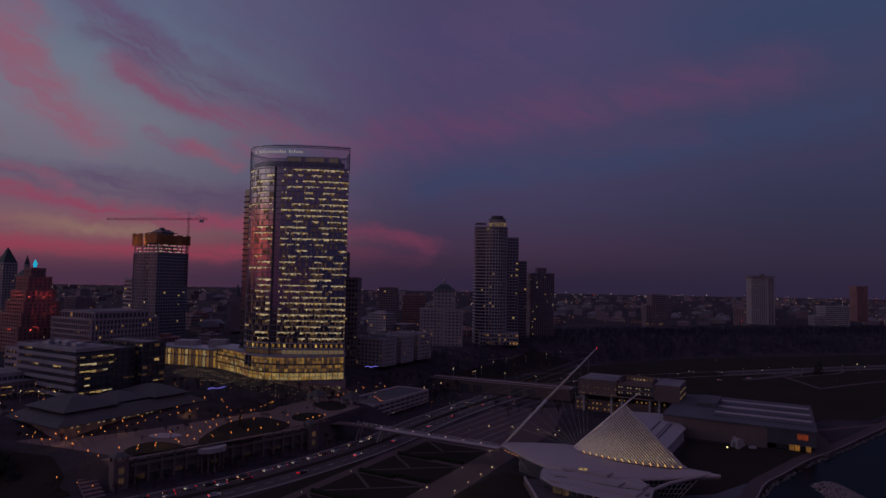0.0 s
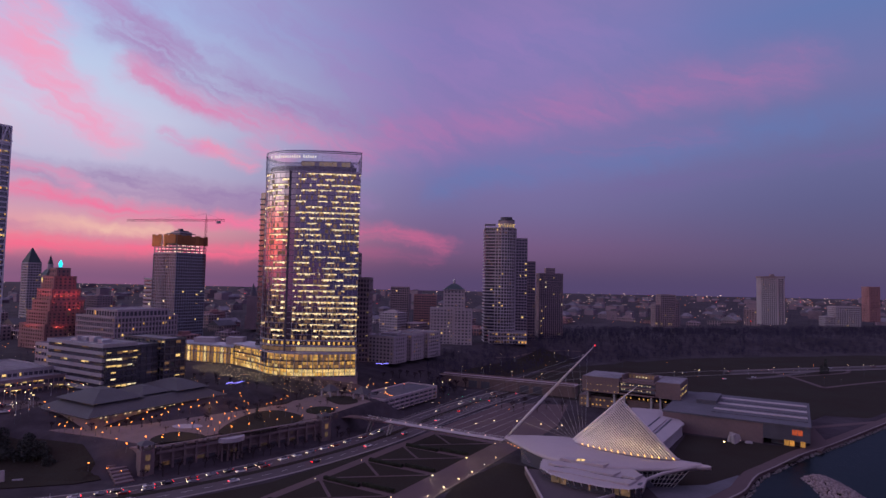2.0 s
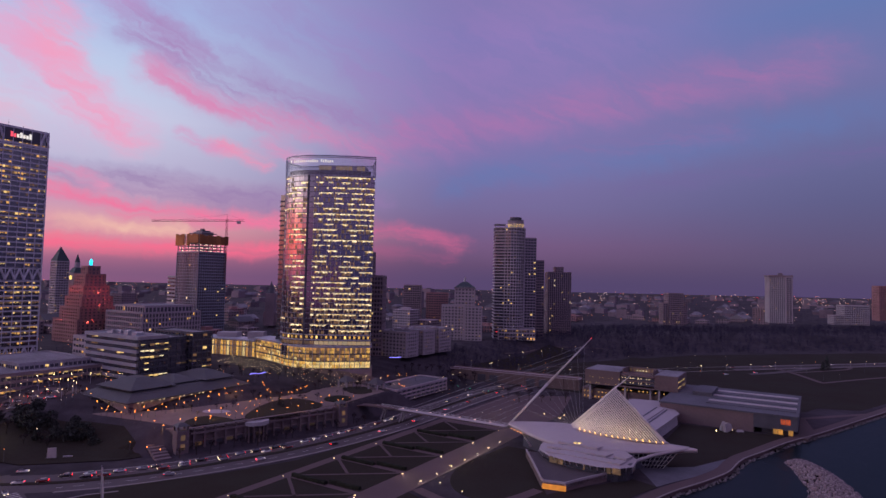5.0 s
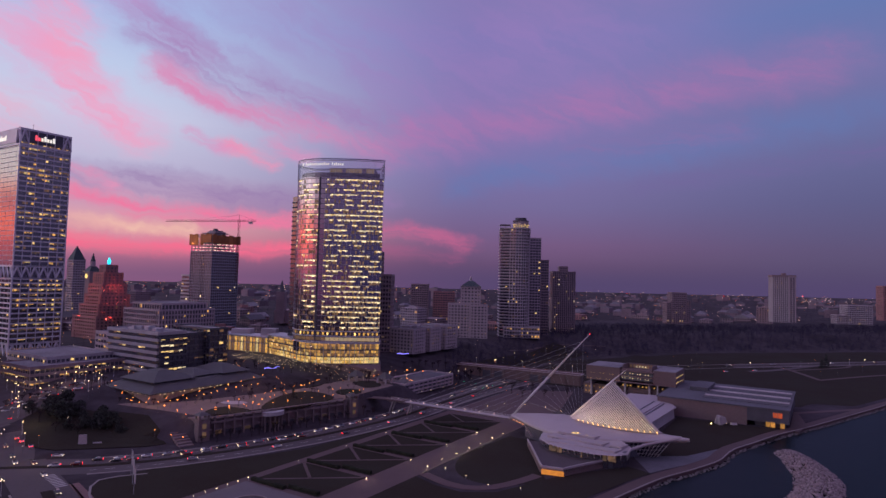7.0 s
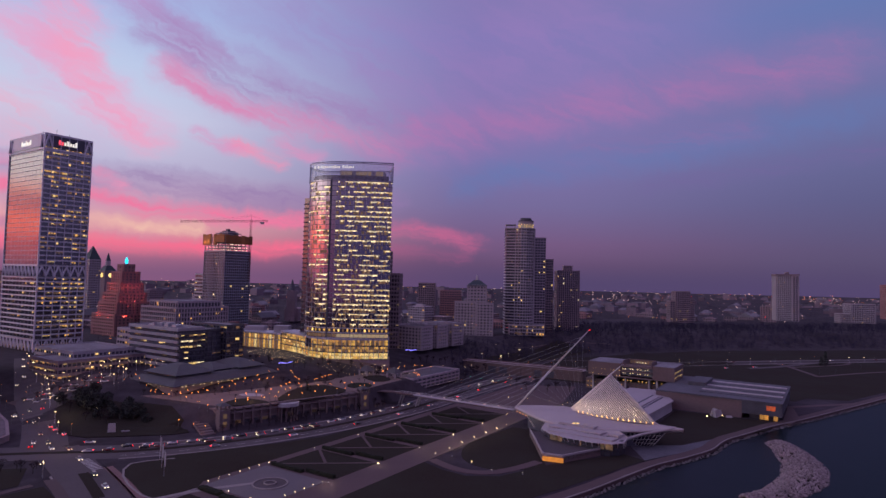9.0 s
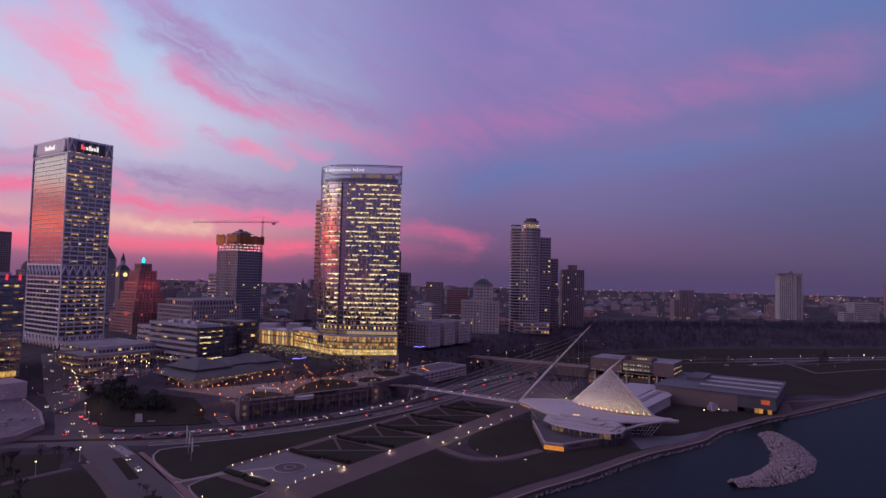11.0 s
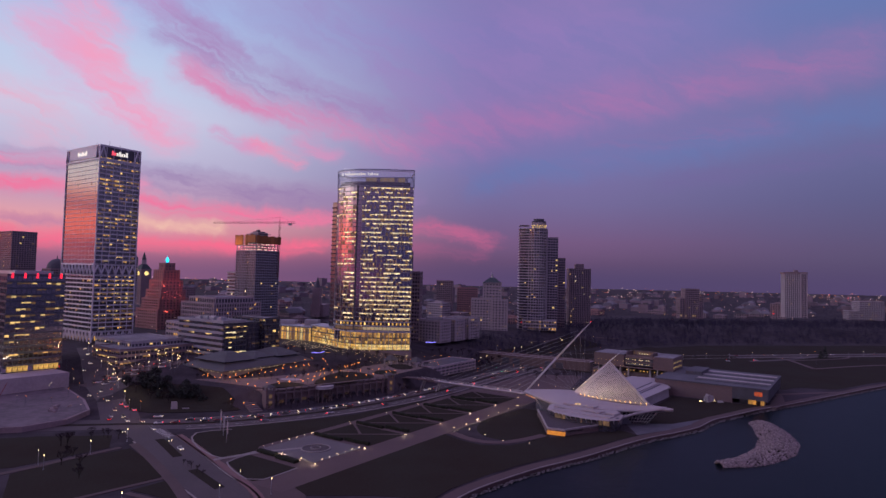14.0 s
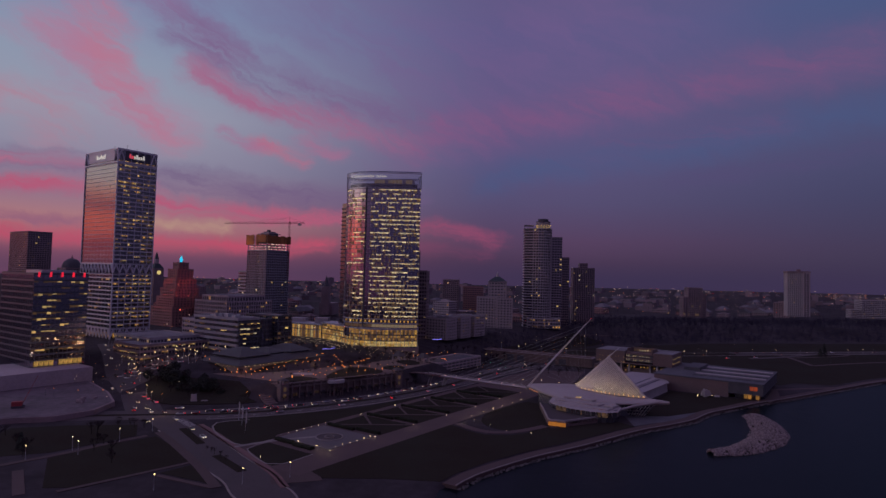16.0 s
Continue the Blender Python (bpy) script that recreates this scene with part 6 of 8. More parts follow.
def half_built_tower():
    T = thing("half_built_tower", "concrete and glass tower under construction with orange formwork", "construction tower", GRID @ pose(*vu(-309, 712), 18))
    block(T, -21, 21, -19, 21, 0, 96, 27, 3.0, PALE_BLUE, GLASS_DARK, 0.26, 0.5, 0.4, 0.02, [WARM, COOL], 31, 10, False)
    for k in range(6):
        z = 96 + k * 3.6
        bm = bmesh.new()
        box(bm, -21, 21, -19, 21, z, z + 0.45)
        part("floor_slab", bm, CONCRETE, T)
        for i in range(7):
            for q in ((-20 + i * 6.6, -18.4), (20.4, -18 + i * 6)):
                part("column", shared_box("column", 0.8, 0.8, 3.6, CONCRETE), None, T, m=pose(q[0], q[1], z))
    windows(T, [(pose(-18 + 3.2 * i, -17 + (i % 3), 97.5 + k * 3.6), 2.2, 0.5) for i in range(12) for k in range(3) if (i + k) % 3], LAMP_SITE, 40, "site_lamp")
    windows(T, [(Matrix.Translation((18.5, 0, 0)) @ pose(0, -16 + 3.2 * i, 97.5 + k * 3.6, 0, 0, 90), 2.2, 0.5) for i in range(11) for k in range(3) if (i + k) % 3], LAMP_SITE, 40, "site_lamp")
    for i in range(8):
        if i in (3,):
            continue
        bm = bmesh.new()
        box(bm, -22.5 + i * 5.4, -17.3 + i * 5.4, -20.6, -19.6, 104 + (i > 4) * 3, 118 - (i % 2))
        part("formwork_panel", bm, FORMWORK, T)
    for i in range(7):
        bm = bmesh.new()
        box(bm, 21.8, 22.8, -19.6 + i * 5.9, -14 + i * 5.9, 106, 117 - (i % 2))
        part("formwork_panel", bm, FORMWORK, T)
    bm = bmesh.new()
    box(bm, -9, 8, -6, 10, 112, 122)
    part("concrete_core", bm, TAN, T)
    bm = bmesh.new()
    box(bm, -6, 5, -4, 8, 122, 123.5)
    box(bm, -3, 1, -1, 3, 123.5, 126)
    box(bm, -13, 12, -9, 12, 119.2, 120)
    for q in range(6):
        tube(bm, (-12 + q * 4.7, -8.5, 120), (-12 + q * 4.7, -8.5, 121.3), 0.12, n=4)
    part("core_platform", bm, DARKMETAL, T)
    for i in range(13):
        part("facade_fin", shared_box("facade_fin", 0.35, 0.5, 94, PALE), None, T, m=pose(-20.6 + i * 3.43, -19.25, 1))
    for k in range(2):
        spot("site_floodlight", T.matrix_world @ Vector((-16 + 15 * k, -24, 105)), T.matrix_world @ Vector((-16 + 15 * k, -19, 113)), 3000, (1.0, 0.5, 0.18), 140, 0.5)
    C = thing("tower_crane", "slim red lattice tower crane over the unfinished tower", "crane", GRID @ pose(*vu(-280, 715), 18))
    bm = bmesh.new()
    for dx in (-0.9, 0.9):
        for dy in (-0.9, 0.9):
            tube(bm, (dx, dy, 60), (dx, dy, 138), 0.16, n=4)
    for k in range(30):
        z = 60 + k * 2.6
        tube(bm, (-0.9, -0.9, z), (0.9, -0.9, z + 2.6), 0.1, n=3)
        tube(bm, (0.9, -0.9, z), (0.9, 0.9, z + 2.6), 0.1, n=3)
    part("mast", bm, CRANE, C)
    J = pose(0, 0, 0, 0, 0, 18.5)
    for nm, x0, x1 in (("jib", -108, 0), ("counter_jib", 0, 24)):
        bm = bmesh.new()
        for y, z in ((-0.7, 136), (0.7, 136), (0, 138)):
            tube(bm, (x0, y, z), (x1, y, z), 0.17, n=4)
        for k in range(int((x1 - x0) / 3)):
            x = x0 + 3 * k
            tube(bm, (x, -0.7, 136), (x + 1.5, 0, 138), 0.1, n=3)
            tube(bm, (x + 1.5, 0, 138), (x + 3, 0.7, 136), 0.1, n=3)
        part(nm, bm, CRANE, C, m=J)
    bm = bmesh.new()
    tube(bm, (0, 0, 136), (0, 0, 145), 0.4, 0.15, 4)
    part("apex", bm, CRANE, C)
    for x in (-70, -35, 20):
        bm = bmesh.new()
        tube(bm, (0, 0, 144.6), (x, 0, 138), 0.07, n=3)
        part("tie", bm, CRANE, C, m=J)
    bm = bmesh.new()
    box(bm, 14, 18.5, -1, 1, 133, 136)
    part("counterweight", bm, CONCRETE, C, m=J)


LAMP_SITE = lit("site_lamp", (255, 240, 220), 2.2, 0.5, 0.0)
FORMWORK = mat("orange_formwork", (0.36, 0.14, 0.045), 0.8, 0, 0.2, 1.0, 0.1, 0.1, tint=0.3)
CRANE = mat("crane_red", (0.16, 0.05, 0.05), 0.6, 0.2, 0.1, 1.0, 0.1, 0.0)
half_built_tower()
tower("office_building", "banded white mid-rise beside the unfinished tower", GRID @ pose(*vu(-352, 735), 18), [S(box=(-14, 12, 0, 26, 0, 66), floors=14, bay=4, wall=PALE, band=0.5, pier=0, depth=0.6, share=0.12, mats=[WARM, COOL], seed=81, split=False, singles=10), S(box=(-4, 10, 6, 20, 66, 71), floors=1, bay=4, wall=TAN, band=0.8, pier=0, share=0, seed=2, split=False)])


def clock_tower():
    T = thing("clock_tower", "slender old town hall tower with lit clock faces", "clock tower", GRID @ pose(*vu(-581, 900), 20))
    bm = bmesh.new()
    box(bm, -9, 9, -9, 9, 0, 66)
    part("shaft", bm, BROWN, T)
    bm = bmesh.new()
    prism(bm, [(-9, -9), (9, -9), (9, 9), (-9, 9)], 66, 74, [(-4, -4), (4, -4), (4, 4), (-4, 4)])
    part("roof", bm, GREENROOF, T)
    bm = bmesh.new()
    prism(bm, arc(0, 0, 4, 4, 0, 360, 8)[:-1], 74, 82)
    part("belfry", bm, TAN, T)
    bm = bmesh.new()
    prism(bm, arc(0, 0, 4, 4, 0, 360, 8)[:-1], 82, 95, arc(0, 0, 0.3, 0.3, 0, 360, 8)[:-1])
    part("spire", bm, GREENROOF, T)
    for m in (pose(0, -9.2, 58.5, 90), pose(9.2, 0, 58.5, 90, 0, 90)):
        bm = bmesh.new()
        prism(bm, arc(0, 0, 3.6, 3.6, 0, 360, 20)[:-1], -0.1, 0.3)
        part("clock_face", bm, lit("clock_glow", (255, 224, 140), 1.3, 0.0, 0.0), T, "glowing round clock face", m=m)


clock_tower()


def domed():
    T = thing("domed_building", "dark domed building with a lantern on top", "building", GRID @ pose(*vu(-742, 905), 20))
    block(T, -17, 17, -17, 17, 0, 62, 15, 4, BROWN, GLASS_DARK, 0.4, 1, 0.4, 0.06, [WARM], 91, 5, False)
    bm = bmesh.new()
    rings = []
    for i in range(7):
        a = i / 6 * math.pi / 2
        r = 15 * math.cos(a) + 0.6
        rings.append([(r * math.cos(j * 0.3927), r * math.sin(j * 0.3927), 63 + 17 * math.sin(a)) for j in range(17)])
    loft(bm, rings)
    part("dome", bm, ROOF_DARK, T, smooth=True)
    bm = bmesh.new()
    tube(bm, (0, 0, 79), (0, 0, 86), 1.5, 0.3, 8)
    part("lantern", bm, ROOF_DARK, T)


domed()
tower("office_tower", "broad dark office slab in the hazy distance", GRID @ pose(*vu(-828, 905), 20), [S(box=(-80, 0, 0, 40, 0, 127), floors=34, bay=4, wall=BROWN, band=0.35, pier=0.9, share=0.06, mats=[WARM, DIM], seed=92, split=False, singles=5)])


def pointed():
    T = thing("pointed_tower", "far office tower with a pointed glass roof", "office tower", GRID @ pose(*vu(-582, 860), 20))
    block(T, -9, 9, -9, 9, 0, 82, 22, 3.4, PALE, GLASS_DARK, 0.4, 1, 0.4, 0.05, [WARM], 93, 5, False)
    bm = bmesh.new()
    prism(bm, [(-9, -9), (9, -9), (9, 9), (-9, 9)], 83, 104, [(-0.4, -0.4), (0.4, -0.4), (0.4, 0.4), (-0.4, 0.4)])
    part("pointed_roof", bm, GREENROOF, T)


pointed()


def church():
    T = thing("church_tower", "dark old church tower with a pointed top", "church", facing(-247, 800, 20))
    bm = bmesh.new()
    box(bm, -6, 6, -6, 6, 0, 44)
    box(bm, -10, 10, 0, 40, 0, 18)
    part("tower", bm, BROWN, T)
    bm = bmesh.new()
    prism(bm, arc(0, 0, 5, 5, 0, 360, 8)[:-1], 44, 60, arc(0, 0, 0.4, 0.4, 0, 360, 8)[:-1])
    part("cap", bm, ROOF_DARK, T)


church()

# the low broad building, hip-roofed, above the drive
def hip_building():
    T = thing("hip_roofed_hall", "long low hall under a wide slate hip roof", "hall", at(-162, -126, 12))
    bm = bmesh.new()
    box(bm, -44, 0, 0, 79, -8, 4.6)
    part("wall", bm, BROWN, T)
    bm = bmesh.new()
    prism(bm, [(-46, -2), (2, -2), (2, 81), (-46, 81)], 4.6, 8.4, [(-38, 6), (-6, 6), (-6, 73), (-38, 73)])
    part("roof", bm, SLATE, T)
    for x0, x1, y0, y1, top in ((-40, -5, 4, 33, 14.2), (-36, -9, 33.5, 52, 12.4), (-40, -5, 52.5, 75, 13.6)):
        bm = bmesh.new()
        box(bm, x0 + 2, x1 - 2, y0 + 2, y1 - 2, 8.0, 9.6)
        part("clerestory", bm, DARKMETAL, T)
        bm = bmesh.new()
        i, j = (x1 - x0) * 0.36, (y1 - y0) * 0.38
        prism(bm, [(x0, y0), (x1, y0), (x1, y1), (x0, y1)], 9.4, [top] * 4, [(x0 + i, y0 + j), (x1 - i, y0 + j), (x1 - i, y1 - j), (x0 + i, y1 - j)])
        part("upper_roof", bm, SLATE, T)
    bm = bmesh.new()
    box(bm, 0.4, 5, 4, 74, -8, -2.2)
    box(bm, -40, -2, -5, -0.4, -8, -2.2)
    part("terrace_step", bm, BROWN, T)
    windows(T, [(Matrix.Translation((5.05, 0, 0)) @ pose(0, 6 + 5 * i, -3.4, 0, 0, 90), 0.5, 0.5) for i in range(14)], LAMP_AMBER, 30, "eave_lamp")
    bm = bmesh.new()
    prism(bm, [(-46.6, -2.6), (2.6, -2.6), (2.6, 81.6), (-46.6, 81.6)], 4.0, 4.55)
    part("fascia", bm, DARKMETAL, T)
    windows(T, [(Matrix.Translation((0.1, 0, 0)) @ pose(0, 4 + 4.4 * i, 0.8, 0, 0, 90), 1.8, 1.8) for i in range(16) if i % 4 == 1], DIM, 30)
    windows(T, [(Matrix.Translation((0.12, 0, 0)) @ pose(0, 3 + 2.6 * i, 3.0, 0, 0, 90), 0.9, 0.45) for i in range(28) if (i * 7) % 5 > 1], COOL, 30, "eave_light")
    windows(T, [(pose(-42 + 2.6 * i, -0.12, 3.0), 0.9, 0.45) for i in range(16) if (i * 7) % 5 > 1], COOL, 30, "eave_light")
    windows(T, [(pose(-40 + 4.4 * i, -0.1, 0.8), 1.8, 1.8) for i in range(9) if i % 4 == 1], DIM, 30)


hip_building()
bm = bmesh.new()
prism(bm, [(-210, 306), (-184, 294), (-160, 286), (-130, 274), (-66, 335), (-42, 384), (-58, 408), (-118, 418), (-210, 340)], 9.6, 10.75)
solid("plaza", bm, mat("plaza_paving", (0.15, 0.105, 0.1), 0.85, 0, 0.25, 0.6, 0.05, 0.15), "paved plaza and walks of the roof garden", "plaza", kind="structure")
for pts in (((-107, 297), (-88, 301), (-78, 318), (-74, 336), (-94, 351), (-107, 334)), ((-129, 277), (-111, 286), (-113, 293), (-128, 298), (-134, 287)), ((-120, 372), (-96, 366), (-92, 388), (-112, 408)), ((-60, 372), (-50, 380), (-58, 398), (-72, 392))):
    bm = bmesh.new()
    prism(bm, resample(pts, 3, True), 10.5, 11.0)
    solid("garden_lawn", bm, GRASS, "dark lawn of the roof garden", "lawn", kind="structure")
bm = bmesh.new()
prism(bm, arc(-68, 354, 8.5, 10, 0, 360, 28)[:-1], 10.5, 11.1)
solid("round_bed", bm, HEDGE, "dark elliptical planting bed in the walk", "flower bed", kind="structure")
bm = bmesh.new()
prism(bm, arc(-127.6, 310, 7.6, 4.5, 0, 360, 28)[:-1], 10.5, 10.9)
solid("round_court", bm, PALE, "pale elliptical court in the plaza", "court", kind="structure")
bm = bmesh.new()
ribbon_mesh(bm, [(-68, 345), (-50, 352), (-30, 343)], 6, 0, ground=False)
for v in bm.verts:
    v.co.z += 8.3
solid("walkway", bm, PAVING, "paved walkway from the garden to the footbridge", "walkway", kind="structure")
for k, (x, y) in enumerate(((-71, 399), (-49, 392))):
    P = thing("garden_pavilion", "small square pavilion with a dark hipped roof", "pavilion", pose(x, y, 10.6, 0, 0, TURN), "garden pavilions")
    for sx in (-3.6, 3.6):
        for sy in (-3.6, 3.6):
            part("post", shared_box("post", 0.9, 0.9, 4, TAN), None, P, m=pose(sx, sy, 0))
    bm = bmesh.new()
    prism(bm, [(-5, -5), (5, -5), (5, 5), (-5, 5)], 4, 7.6, [(-0.8, -0.8), (0.8, -0.8), (0.8, 0.8), (-0.8, 0.8)])
    part("roof", bm, SLATE, P)
tower("low_office", "three-storey brick office building with lit windows", GRID @ pose(*vu(-262, 325), 12), [
    S(box=(-40, 0, 0, 62, 0, 12.5), floors=3, bay=3.0, wall=BROWN, band=0.45, pier=0.5, share=0.5, mats=[AMBER, WARM, DIM], seed=95, singles=60, runs=2, strip=True),
    S(box=(-70, -14, 16, 60, 0, 16), floors=4, bay=3.0, wall=CONCRETE, band=0.5, pier=0.6, share=0.2, mats=[WARM], seed=96, split=False)])
tower("parking_garage", "pale open-sided parking garage beside the drive", at(-90, 23, 1.5), [S(box=(-26, 0, 0, 67, 0, 8.0), floors=3, bay=6, wall=TAN, glass=DARKMETAL, band=0.38, pier=0.6, depth=0.9, share=0.08, mats=[DIM], seed=97, singles=6, roof=ROOF_DARK)])


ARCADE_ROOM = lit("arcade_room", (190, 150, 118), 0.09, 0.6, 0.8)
ARCADE = mat("terrace_stone", (0.155, 0.115, 0.118), 0.85, 0, 0.2, 0.8, 0.05, 0.15)


def garden_terrace():
    """The garden deck over the drive: an arcaded wall with two corner pavilions and a round balcony."""
    T = thing("garden_terrace", "raised garden terrace with an arcaded stone front and corner pavilions", "terrace", pose(0, 0, 0))
    f0, f1 = Vector((-128, 267)), Vector((-62, 331))
    d = (f1 - f0).normalized()
    nrm = Vector((-d.y, d.x))
    ang = math.degrees(math.atan2(d.y, d.x))
    L = (f1 - f0).length
    R = pose(f0.x, f0.y, 0, 0, 0, ang)
    bm = bmesh.new()
    prism(bm, [(0, 0), (L, 0), (L + 4, 9), (-4, 9)], 0, 10.6)
    part("deck", bm, ARCADE, T, m=R)
    n = 15
    for i in range(n + 1):
        part("arcade_pier", shared_box("arcade_pier", 1.0, 1.2, 11.3, ARCADE), None, T, m=R @ pose(6 + (L - 12) * i / n, -1.2, 0))
    for z, h, y in ((8.2, 1.2, -1.9), (4.2, 0.7, -0.9), (10.4, 0.35, -1.8), (11.3, 0.25, -1.8)):
        bm = bmesh.new()
        box(bm, 4, L - 4, y, y + 1.6, z, z + h)
        part("arcade_beam", bm, ARCADE, T, m=R)
    # dark panels stand in for shade in the arches; every third a lit room
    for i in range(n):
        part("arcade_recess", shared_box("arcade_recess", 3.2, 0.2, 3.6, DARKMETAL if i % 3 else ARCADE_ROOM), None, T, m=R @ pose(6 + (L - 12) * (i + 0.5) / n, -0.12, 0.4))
    for x in (0, L):
        bm = bmesh.new()
        box(bm, x - 2.9, x + 2.9, -3.2, 2.6, 0, 11.0)
        part("pavilion", bm, ARCADE, T, m=R)
        for a in (-2.4, 2.4):
            for b in (-2.7, 2.1):
                part("pavilion_post", shared_box("pavilion_post", 0.9, 0.9, 2.2, ARCADE), None, T, m=R @ pose(x + a, b, 11))
        bm = bmesh.new()
        prism(bm, [(x - 3.3, -3.6), (x + 3.3, -3.6), (x + 3.3, 3), (x - 3.3, 3)], 13.2, 14.6, [(x - 1, -1), (x + 1, -1), (x + 1, 0.6), (x - 1, 0.6)])
        part("pavilion_roof", bm, SLATE, T, m=R)
        for z in (2.2, 6.5):
            part("pavilion_window", shared_box("pavilion_window", 2.0, 0.3, 2.6, DIM), None, T, m=R @ pose(x, -3.2, z))
    bm = bmesh.new()
    prism(bm, arc(L * 0.42, -1.5, 6.5, 5, 180, 360, 16), 8.6, 10.6)
    part("round_balcony", bm, CONCRETE, T, m=R)
    for i in range(5):
        part("balcony_post", shared_box("balcony_post", 0.7, 0.7, 8.6, ARCADE), None, T, m=R @ pose(L * 0.42 - 5 + 2.5 * i, -5 + abs(i - 2) * 1.0, 0))
    for k in range(14):
        part("stair_step", shared_box("stair_step", 7.0, 2.9, 1.4, ARCADE), None, T, m=pose(-131 - k * 1.9, 256 + k * 2.1, -0.8 + k * 0.74, 0, 0, 45))


garden_terrace()

# the street bridge that meets the memorial, on a stone wall with piers and a parapet
SB = thing("street_bridge", "brownish concrete street bridge wall by the memorial", "bridge", pose(2, 516, 0, 0, 0, math.degrees(math.atan2(-50, 104))))
BRIDGE_STONE = mat("bridge_stone", (0.15, 0.105, 0.1), 0.85, 0, 0.22, 0.8, 0.05, 0.15)
bm = bmesh.new()
box(bm, 0, 115, 0.6, 10, -1, 8.6)
part("wall", bm, BRIDGE_STONE, SB)
bm = bmesh.new()
box(bm, -0.5, 115.5, 0, 10.4, 8.6, 9.2)
part("deck", bm, TAN, SB)
for y in (0.2, 9.8):
    bm = bmesh.new()
    box(bm, 0, 115, y, y + 0.4, 9.2, 10.1)
    part("parapet", bm, BRIDGE_STONE, SB)
for k in range(11):
    part("buttress", shared_box("buttress", 1.2, 0.9, 9.4, BRIDGE_STONE), None, SB, m=pose(2 + k * 11.1, 0.2, -1))
# flat dark panels imitate shaded hollows that the wall itself lacks
for k in range(10):
    part("recess", shared_box("recess", 7.4, 0.3, 5.6, DARKMETAL), None, SB, m=pose(7.6 + k * 11.1, 0.52, 0.4)) if k in (2, 3, 6, 7) else None

# the cleared building lot beside the harbour road, with a site crane
LOT = thing("cleared_lot", "pale cleared concrete building lot behind a wall", "building lot", pose(0, 0, 0))
lot = [(-300, 150), (-246, 183), (-229, 190), (-218, 208), (-221, 232), (-242, 258), (-270, 284), (-288, 300), (-330, 262), (-372, 200)]
bm = bmesh.new()
prism(bm, lot, -2, 3.0)
part("lot_wall", bm, BROWN, LOT)
bm = bmesh.new()
cx, cy = -285, 215
prism(bm, [(cx + (x - cx) * 0.975, cy + (y - cy) * 0.975) for x, y in lot], 2.9, 3.15)
part("lot_slab", bm, mat("lot_concrete", (0.12, 0.092, 0.11), 0.85, 0, 0.45, 0.25, 0.04, 0.2), LOT)
for k in range(9):
    bm = bmesh.new()
    box(bm, -0.5 - k % 3, 1.5, -0.6, 0.6, 0, 0.9)
    part("rubble_pile", bm, BROWN, LOT, m=pose(-236 - (k * 13) % 9, 222 + (k * 7) % 17, 3.1, 0, 0, k * 40))
SC = thing("site_crane", "small red crawler crane on the cleared lot", "crane", pose(-262, 205, 3.1, 0, 0, 30))
bm = bmesh.new()
box(bm, -3, 3, -2.2, -1, 0, 1.2)
box(bm, -3, 3, 1, 2.2, 0, 1.2)
part("tracks", bm, DARKMETAL, SC)
bm = bmesh.new()
box(bm, -3, 2, -1.6, 1.6, 1.2, 3.6)
part("cab", bm, mat("site_red", (0.3, 0.04, 0.05), 0.6, 0, 0.2, 1, 0.1, 0.1), SC)
bm = bmesh.new()
for s in (-0.5, 0.5):
    tube(bm, (2, s, 2), (9, s * 0.4, 18), 0.12, n=4)
for k in range(8):
    tube(bm, (2 + k * 0.87, -0.45, 2 + k * 2), (2.9 + k * 0.87, 0.45, 4 + k * 2), 0.07, n=3)
part("boom", bm, MATS["site_red"], SC)


